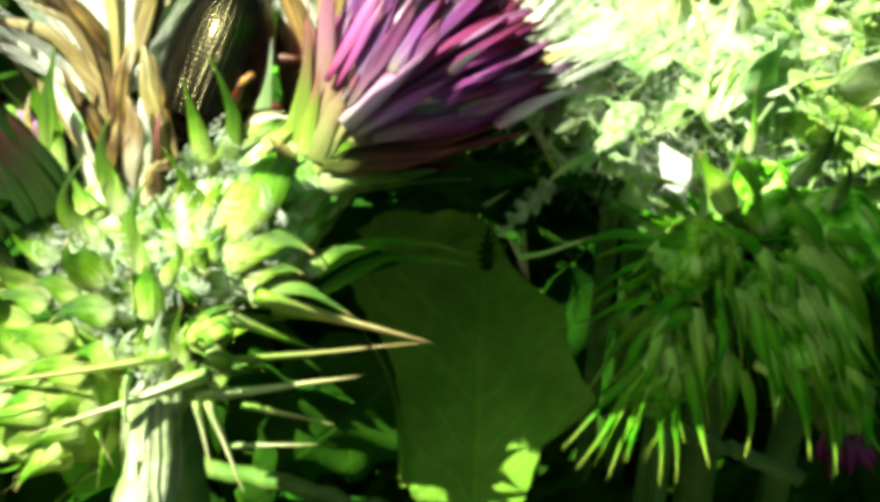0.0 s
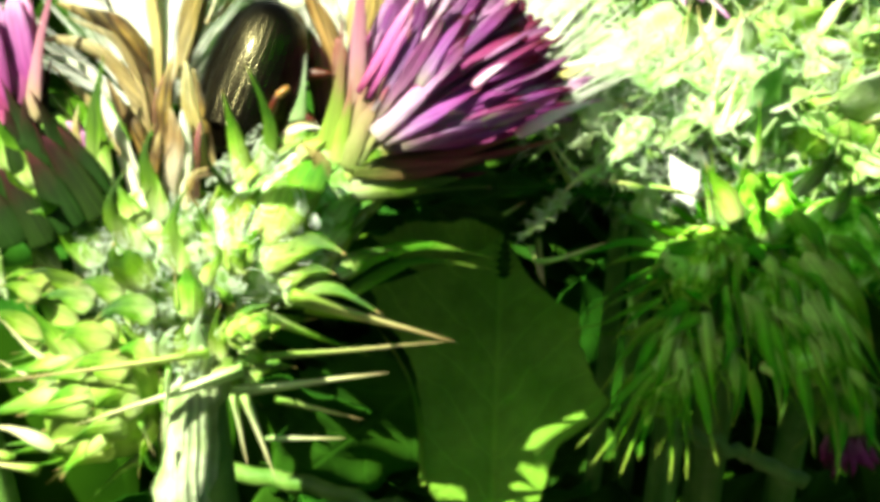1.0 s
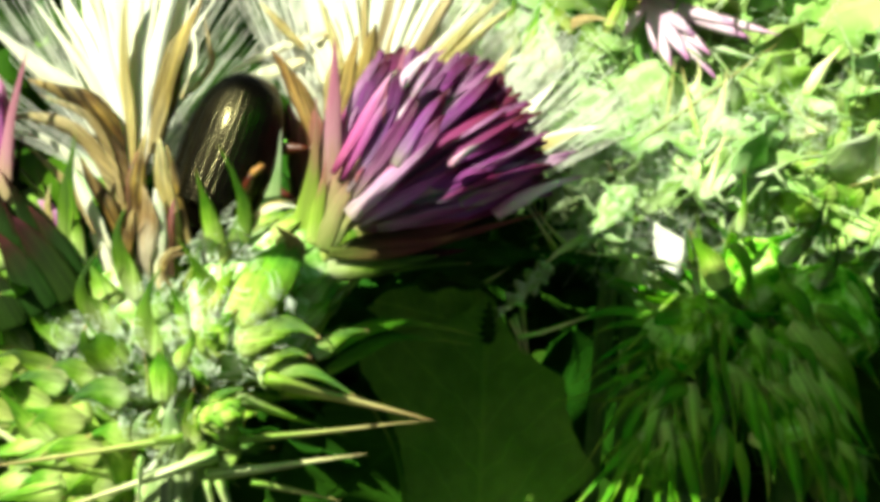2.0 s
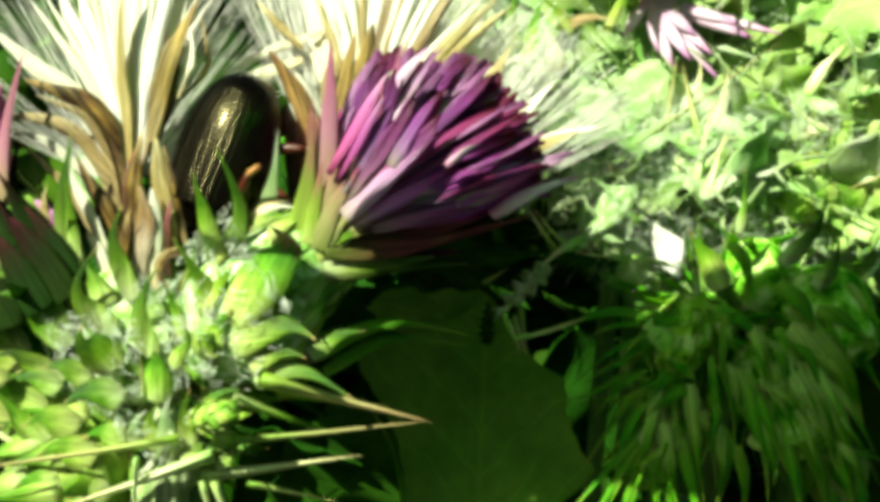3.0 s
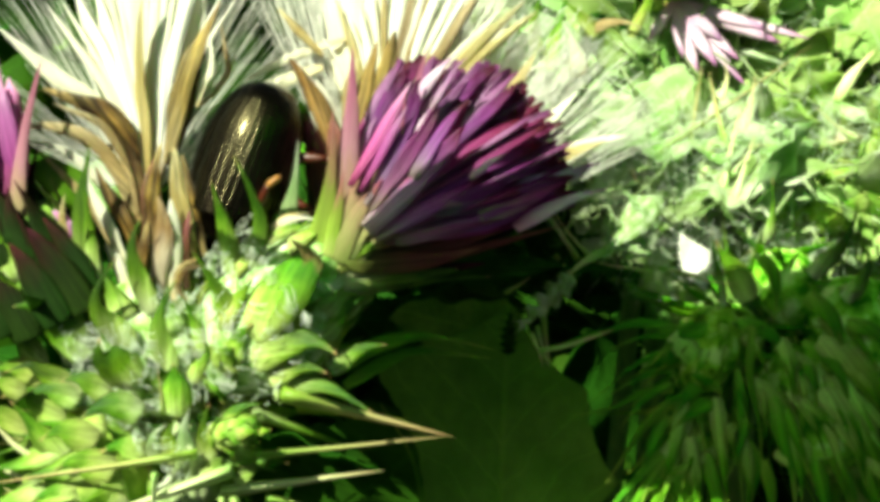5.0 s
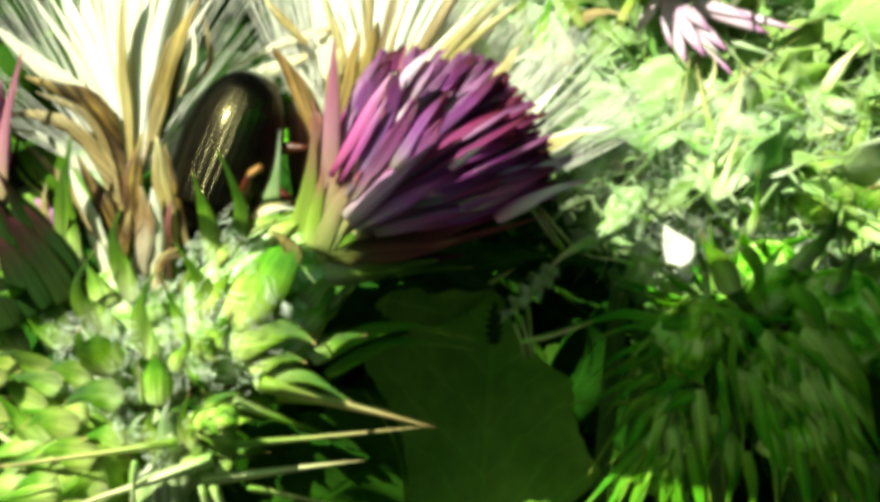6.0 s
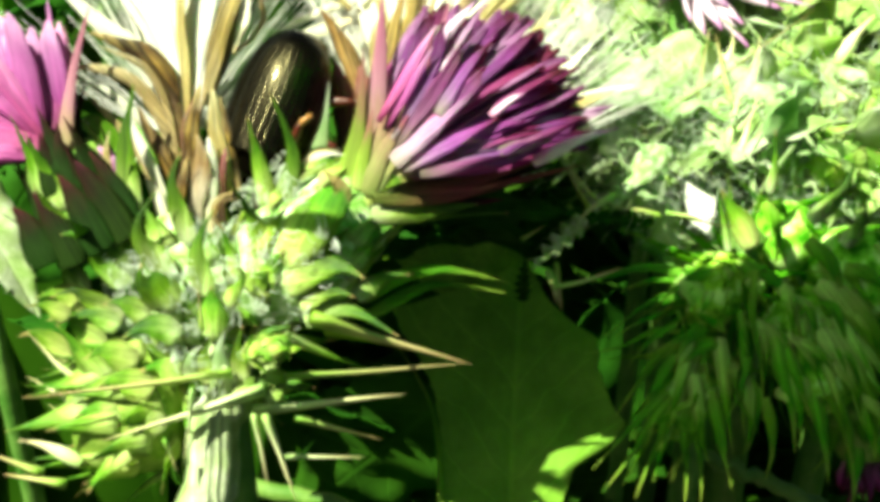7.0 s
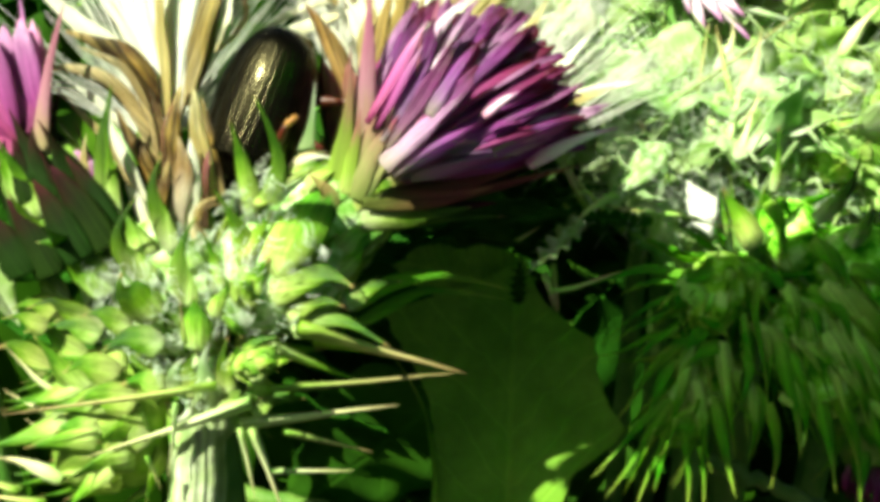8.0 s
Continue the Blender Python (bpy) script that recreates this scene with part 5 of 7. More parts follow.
for base, tip, width, curve, mat in (
    (at(-14.69, -9.84, 60.00), at(-16.66, -11.58, 59.00), 3.0, 0.15, PALE_BRACT),
    (at(-12.44, -10.95, 60.00), at(-8.80, -11.22, 59.00), 2.4, 0.2, BRACT),
    (at(-12.76, -11.75, 60.00), at(-10.75, -13.54, 59.50), 2.0, 0.15, DEEP_BRACT),
    (at(-13.29, -8.69, 61.00), at(-7.66, -8.52, 60.00), 2.6, 0.2, PALE_BRACT),
):
    spike(thistle, "leafy_wing", base, tip, width, mat, curve=curve)

for k, (points, width, mat) in enumerate((
    ((at(-13.62, -10.89, 56.80), at(-13.84, -9.76, 56.47), at(-13.82, -8.69, 56.13), at(-13.44, -7.58, 55.80)), 1.3, GREY_BRACT), ((at(-12.56, -10.56, 56.60), at(-12.80, -9.43, 56.33), at(-12.80, -8.38, 56.07), at(-12.44, -7.40, 55.80)), 1.1, DEEP_BRACT), ((at(-14.52, -10.77, 56.80), at(-14.76, -9.65, 56.53), at(-14.63, -8.86, 56.27), at(-14.08, -8.08, 56.00)), 1.0, BRACT),
    ((at(-11.96, -9.66, 56.60), at(-11.55, -8.42, 56.33), at(-10.78, -7.67, 56.07), at(-9.79, -7.46, 55.80)), 1.2, BRACT), ((at(-12.98, -11.45, 56.60), at(-12.28, -10.88, 56.40), at(-11.52, -10.66, 56.20), at(-10.65, -10.80, 56.00)), 1.2, DEEP_BRACT), ((at(-11.18, -11.75, 56.60), at(-10.55, -11.11, 56.40), at(-9.92, -10.84, 56.20), at(-8.99, -10.98, 56.00)), 0.9, BRACT),
    ((at(-15.42, -10.59, 56.80), at(-15.61, -9.84, 56.60), at(-15.38, -9.09, 56.40), at(-14.79, -8.64, 56.20)), 0.9, GREY_BRACT),
)):
    strap(thistle, "leafy_wing", points, width, mat, cup=0.18, twist=CURL.uniform(-0.5, 0.5), wave=0.05, seed=470 + k)
joint_frame = Matrix.Translation(at(-14.25, -10.89, 58.40))
wool_on(thistle, joint_frame, 0.004, 2.2, 70, 33, span=(0.0, 0.9), size=0.6, thickness=0.03, bare=2.0)

blocking_leaves = []

# ---- a second plant behind, its head in seed ----
BACK = at(-6.92, 0.50, 66.00)
back_plant = thing("thistle_plant", root_of(at(-15.68, -14.13, 67.00), 0.0, 0.02), "dried thistle head bursting into white pappus behind the purple flower", "thistle")
KNEE = at(-15.68, -14.13, 67.00)
stalk(back_plant, BACK, KNEE, 1.0, GREEN_STEM, name="branch")
stalk(back_plant, KNEE, root_of(KNEE, 0.0, 0.02), 1.3, GREEN_STEM, ribs=0.1)
back_head, _ = head(back_plant, "seeding_head", BACK, at(-5.19, 5.77, 66.00), 2.6, 18, "bract", BRACT, length=(3, 4), seed=31, label="small dried seed head")
for k, (points, width, mat, outline, cup, twist) in enumerate((
    ((at(-6.35, 3.87, 62.60), at(-6.72, 6.09, 62.35), at(-7.28, 8.24, 62.10), at(-8.17, 9.97, 61.85), at(-9.24, 11.55, 61.60)), 1.25, STRAW_BRACT, "paper", 0.2, 0.4),
    ((at(-6.12, 4.89, 63.00), at(-6.42, 6.85, 62.67), at(-7.05, 8.79, 62.33), at(-7.73, 10.38, 62.00)), 1.0, CREAM, "paper", 0.14, 0.4),
    ((at(-7.78, 2.21, 62.40), at(-7.62, 4.17, 62.20), at(-7.80, 6.26, 62.00), at(-8.29, 8.39, 61.80)), 1.5, BROWN, "paper", 0.2, 0.2),
    ((at(-6.70, 3.19, 62.20), at(-6.42, 5.14, 62.00), at(-6.53, 6.76, 61.80), at(-6.77, 8.04, 61.60)), 1.3, BROWN, "paper", 0.2, 0.2),
    ((at(-5.42, 6.11, 61.80), at(-5.06, 8.01, 61.40), at(-4.64, 10.22, 61.00), at(-4.10, 12.26, 60.60)), 1.2, STRAW_BRACT, "paper", 0.2, 0.4),
    ((at(-4.36, 6.41, 61.60), at(-4.01, 8.31, 61.20), at(-3.60, 10.50, 60.80), at(-3.06, 12.86, 60.40)), 1.3, STRAW_BRACT, "paper", 0.2, -0.3),
    ((at(-3.40, 6.76, 61.80), at(-3.05, 8.35, 61.47), at(-2.71, 9.92, 61.13), at(-2.44, 11.40, 60.80)), 1.0, GOLD, "paper", 0.2, 0.3),
    ((at(-5.60, 6.74, 61.60), at(-5.77, 8.33, 61.33), at(-5.61, 9.90, 61.07), at(-5.20, 11.47, 60.80)), 1.0, GOLD, "paper", 0.2, 0.3),
    ((at(-4.60, 5.74, 65.00), at(-5.52, 9.22, 65.33), at(-6.66, 13.43, 65.67), at(-7.81, 18.73, 66.00)), 2.6, CREAM, "ray", 0.1, 0.2),
    ((at(-4.52, 5.72, 64.80), at(-4.95, 9.52, 65.07), at(-5.66, 13.70, 65.33), at(-6.24, 19.30, 65.60)), 2.7, CREAM, "ray", 0.12, -0.2),
    ((at(-4.44, 5.70, 64.60), at(-4.39, 9.49, 64.87), at(-4.47, 13.66, 65.13), at(-4.63, 19.59, 65.40)), 2.7, CREAM, "ray", 0.1, 0.2),
    ((at(-4.30, 5.70, 64.60), at(-3.71, 9.50, 64.93), at(-3.24, 13.69, 65.27), at(-2.77, 19.30, 65.60)), 2.6, CREAM, "ray", 0.12, 0.2),
    ((at(-4.11, 5.72, 64.80), at(-2.89, 9.54, 65.20), at(-1.87, 13.41, 65.60), at(-0.84, 18.03, 66.00)), 2.6, CREAM, "ray", 0.1, -0.3),
    ((at(-3.91, 5.74, 65.00), at(-2.22, 9.24, 65.53), at(-0.49, 12.81, 66.07), at(1.62, 16.78, 66.60)), 2.4, CREAM, "ray", 0.12, 0.3),
    ((at(-3.73, 5.77, 65.40), at(-1.18, 8.95, 65.93), at(1.26, 11.83, 66.47), at(3.75, 15.12, 67.00)), 2.0, CREAM, "ray", 0.12, 0.3),
    ((at(0.54, 6.28, 63.60), at(2.54, 8.59, 63.27), at(3.86, 10.21, 62.93), at(4.99, 12.01, 62.60)), 1.0, GOLD, "paper", 0.12, 0.4),
    ((at(1.86, 5.23, 63.00), at(4.18, 6.87, 62.80), at(5.82, 8.17, 62.60), at(7.45, 9.79, 62.40)), 0.9, CREAM, "paper", 0.12, 0.4),
    ((at(2.49, 3.83, 62.00), at(4.78, 5.14, 62.00), at(6.75, 6.06, 62.00), at(9.04, 6.91, 62.00)), 1.0, GOLD, "paper", 0.14, 0.4),
    ((at(2.84, 4.20, 62.60), at(5.50, 5.87, 62.73), at(7.84, 6.74, 62.87), at(10.52, 7.29, 63.00)), 0.8, CREAM, "paper", 0.12, 0.4),
    ((at(-7.57, 11.40, 64.00), at(-9.31, 10.84, 64.33), at(-11.41, 10.15, 64.67), at(-13.53, 9.58, 65.00)), 0.9, CREAM, "paper", 0.1, 0.5),
    ((at(-6.32, 13.29, 65.00), at(-8.42, 12.67, 65.33), at(-10.55, 11.90, 65.67), at(-12.69, 10.84, 66.00)), 0.6, CREAM, "paper", 0.1, 0.5),
    ((at(-7.69, 12.26, 65.00), at(-8.74, 13.32, 65.13), at(-9.62, 14.24, 65.27), at(-10.50, 15.24, 65.40)), 0.6, GOLD, "paper", 0.1, 0.4),
)):
    strap(back_head, "dry_bract", points, width * (0.78 if outline == "ray" else 1), mat, outline=outline, cup=cup, face=(-0.15, 0.3, -1), twist=twist, wave=0.06 if outline == "paper" else 0.04, thick=0.05, label="papery straw-brown dried bract", seed=200 + k)
for k in range(20):
    f = k / 19
    foot, tip = at(-4.90, 6.02, 64.40).lerp(at(-3.20, 6.02, 64.40), f), at(-7.65, 14.57, 64.60).lerp(at(6.10, 13.07, 65.60), f) + UP * (4.4 * math.sin(f * 3.1) + SPLIT.uniform(-1.6, 1.2)) * MM
    mid = foot.lerp(tip, 0.5) + (RIGHT * (f - 0.4) * -1.8 - AWAY * 0.3) * MM
    strap(back_head, "dry_bract", (foot, mid, tip), SPLIT.uniform(0.4, 0.9), SPLIT.choice((CREAM, CREAM, PAPPUS, GOLD)), outline="ray", cup=0.2, twist=SPLIT.uniform(-0.8, 0.8), wave=0.08, thick=0.05, label="papery straw-brown dried bract", seed=620 + k)
plume(back_head, at(-4.10, 5.34, 65.00), at(1.82, 18.00, 67.00), 45, 300, 14, foot=2.0, radius=0.034)
plume(back_head, at(-5.17, 6.42, 65.50), at(-4.07, 20.12, 67.00), 30, 360, 17, foot=2.4, radius=0.06)
plume(back_head, at(-4.13, 4.73, 66.00), at(2.17, 17.64, 67.00), 26, 420, 16, foot=2.6, radius=0.06)
plume(back_head, at(3.43, 4.60, 64.00), at(11.42, 11.62, 66.00), 13, 120, 15, foot=2.2, radius=0.06)

# Leaves under the flower, mostly hidden, added to block sun from the broad leaf.
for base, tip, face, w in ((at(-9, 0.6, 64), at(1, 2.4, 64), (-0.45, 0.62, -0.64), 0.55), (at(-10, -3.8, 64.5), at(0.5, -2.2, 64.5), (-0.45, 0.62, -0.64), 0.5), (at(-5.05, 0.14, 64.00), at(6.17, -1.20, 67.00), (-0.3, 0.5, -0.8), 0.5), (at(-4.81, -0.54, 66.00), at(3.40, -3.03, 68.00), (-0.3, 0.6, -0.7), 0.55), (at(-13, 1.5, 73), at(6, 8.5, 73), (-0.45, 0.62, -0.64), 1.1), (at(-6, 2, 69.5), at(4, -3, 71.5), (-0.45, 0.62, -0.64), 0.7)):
    blocking_leaves.append((base, tip, face, w))

# ---- the beetle ----


def beetle(centre, ahead, back, length, girth, height):
    ob = thing("beetle", centre, "glossy black-bronze beetle with pitted wing cases feeding in the thistle", "beetle")
    y = ahead.normalized()
    x = y.cross(back).normalized()
    z = x.cross(y)
    m = Matrix((x, y, z)).transposed().to_4x4()
    m.translation = centre
    n, k = 190, 72
    for s, name in ((-1, "left_wing_case"), (1, "right_wing_case")):
        verts, faces, uvs = [], [], []
        for i in range(n + 1):
            u = i / n
            c = -1 + 1.62 * u
            prof = max(0.0, 1 - abs(c) ** 2.3) ** 0.5 if c < 0 else (1 - 0.30 * c**2.2)
            for j in range(k + 1):
                v = j / k
                a = v * radians(104)
                pit = 0.075 * max(0.0, math.sin(u * 170 + 0.5 * math.sin(v * 40))) * max(0.0, math.sin(v * 82)) * min(1, 8 * (1 - v)) * min(1, 8 * u)
                dent = 1 - pit / girth
                verts.append((s * (0.03 * (1 - v) + girth * prof * dent * math.sin(a)) * MM, c * length * MM, (height * prof**0.75 * dent * math.cos(a) - 0.10 * math.exp(-((v / 0.05) ** 2))) * MM))
                uvs.append((v, u))
        for i in range(n):
            for j in range(k):
                q = i * (k + 1) + j
                face = (q, q + 1, q + k + 2, q + k + 1)
                faces.append(face if s > 0 else face[::-1])
        part(name, mesh_of(name, verts, faces, uvs), SHELL, ob, m, "glossy wing case with rows of pits")
    rows = []
    for i in range(19):
        c = -0.99 + 1.98 * i / 18
        p = math.sqrt(max(0.0004, 1 - c * c))
        rows.append([(girth * 0.93 * p * math.cos(a) * MM, c * length * 0.97 * MM, (height * (0.85 if math.sin(a) < 0 else 0.8) * p * math.sin(a)) * MM) for a in (q * math.tau / 24 for q in range(24))])
    part("body", mesh_of("body", *rings(rows)), BELLY, ob, m, "dark red-brown underside")
    rows = []
    for i in range(9):
        c = i / 8
        w = girth * (0.80 - 0.22 * c * c)
        rows.append([(w * math.cos(a) * MM, length * (0.60 + 0.27 * c) * MM, height * (0.72 - 0.22 * c) * math.sin(a) * MM) for a in (q * math.tau / 20 for q in range(20))])
    part("neck_shield", mesh_of("neck_shield", *rings(rows)), SHELL, ob, m)
    rows = []
    for i in range(8):
        c = i / 7
        w = girth * 0.46 * math.sqrt(max(0.01, 1 - (c * 0.98) ** 2))
        rows.append([(w * math.cos(a) * MM, length * (0.85 + 0.24 * c) * MM, (height * 0.42 * math.sqrt(max(0.01, 1 - (c * 0.98) ** 2)) * math.sin(a) - 0.2) * MM) for a in (q * math.tau / 16 for q in range(16))])
    part("head", mesh_of("head", *rings(rows)), SHELL, ob, m)
    for s in (-1, 1):
        for f, reach in ((0.55, 0.5), (0.15, 0.1), (-0.25, -0.35)):
            hip = Vector((s * girth * 0.55, length * f, -height * 0.35)) * MM
            knee = Vector((s * girth * 1.12, length * (f + reach * 0.4), -height * 0.75)) * MM
            foot = Vector((s * girth * 1.05, length * (f + reach + 0.15), -height * 1.35)) * MM
            leg = part("leg", tube_mesh("thigh", between(hip, knee, 6), [r * MM for r in (0.22, 0.33, 0.38, 0.36, 0.3, 0.22, 0.16)], 8), LEG, ob, m, "red-brown jointed leg")
            part("shin", tube_mesh("shin", between(knee, foot, 5, Vector((s * 0.0002, 0, 0))), [r * MM for r in (0.15, 0.17, 0.19, 0.21, 0.2, 0.12)], 8), LEG, leg, m)
        feeler = [Vector((s * girth * 0.3, length * 1.0, 0)) * MM + Vector((s * 0.35 * q, 0.42 * q, 0.12 * math.sin(q * 0.5))) * MM for q in range(8)]
        part("feeler", tube_mesh("feeler", feeler, [0.09 * MM] * 3 + [0.11 * MM] * 5, 7), BELLY, ob, m)
    knee, hip, foot = at(-9.68, 3.97, 57.40), at(-10.25, 2.98, 58.20), at(-9.01, 4.46, 57.40)
    near = part("leg", tube_mesh("thigh", [p - centre for p in between(hip, knee, 6)], [r * MM for r in (0.14, 0.22, 0.26, 0.25, 0.22, 0.18, 0.15)], 8), LEG, ob, Matrix.Translation(centre), "red-brown folded leg")
    part("shin", tube_mesh("shin", [p - centre for p in between(knee, foot, 4, AWAY * -0.0002)], [r * MM for r in (0.15, 0.22, 0.16, 0.21, 0.1)], 8), SHIN, near, Matrix.Translation(centre), "orange-brown shin")
    return ob


beetle(at(-11.55, 5.16, 61.40), way(-0.34, -0.93, -0.06), way(-0.72, 0.22, -0.66), 5.1, 3.4, 3.0)

# ---- heads that hang in the shade ----
CLUMP = at(19.48, -1.17, 70.00)
nodding = thing("thistle_plant", root_of(CLUMP, 0.02, 0.05), "nodding thistle heads with long green spiny bracts in the shade", "thistle")
stalk(nodding, CLUMP, root_of(CLUMP, 0.02, 0.05), 1.4, GREEN_STEM, ribs=0.1)
for base, top, radius, count, seed, wide, long, lift, kind, wear in (
    (at(19.66, -4.66, 72.50), at(16.00, -5.79, 67.20), 2.5, 30, 41, (0.85, 0.6), (6.4, 7.0), (95, 66), "thorn", LONG_BRACT),
    (at(17.69, -3.20, 69.50), at(15.15, -7.36, 65.20), 2.2, 22, 46, (0.85, 0.6), (2.4, 3.0), (18, 8), "thorn", DOWNY_BRACT),
    (at(22.24, -5.31, 71.00), at(23.23, -12.65, 66.00), 3.3, 22, 42, (0.85, 0.6), (4.8, 5.8), (40, 18), "thorn", (LONG_BRACT, DOWNY_BRACT, DOWNY_BRACT)),
    (at(24.85, -1.53, 70.50), at(26.69, -6.69, 66.00), 3.2, 20, 43, (0.85, 0.6), (4.4, 5.4), (44, 20), "thorn", (LONG_BRACT, DOWNY_BRACT)),
    (at(16.81, -9.10, 71.00), at(13.40, -14.56, 66.50), 2.4, 24, 44, (0.85, 0.6), (5.2, 6.2), (50, 24), "thorn", (LONG_BRACT, DOWNY_BRACT)),
    (at(21.91, -0.04, 73.00), at(21.77, -3.30, 68.00), 2.4, 18, 45, (0.85, 0.6), (4.0, 5.0), (56, 28), "thorn", (DOWNY_BRACT, LONG_BRACT)),
):
    head(nodding, "nodding_head", base, top, radius, count, "bract", wear, length=long, width=wide, lift=lift, curves=(-0.15, -0.05, 0.1, 0.25), power=2.0, seed=seed,
         label="shaded green head of long spiny bracts", kind=kind, skin=DOWN, last=0.9, slim=0.55)
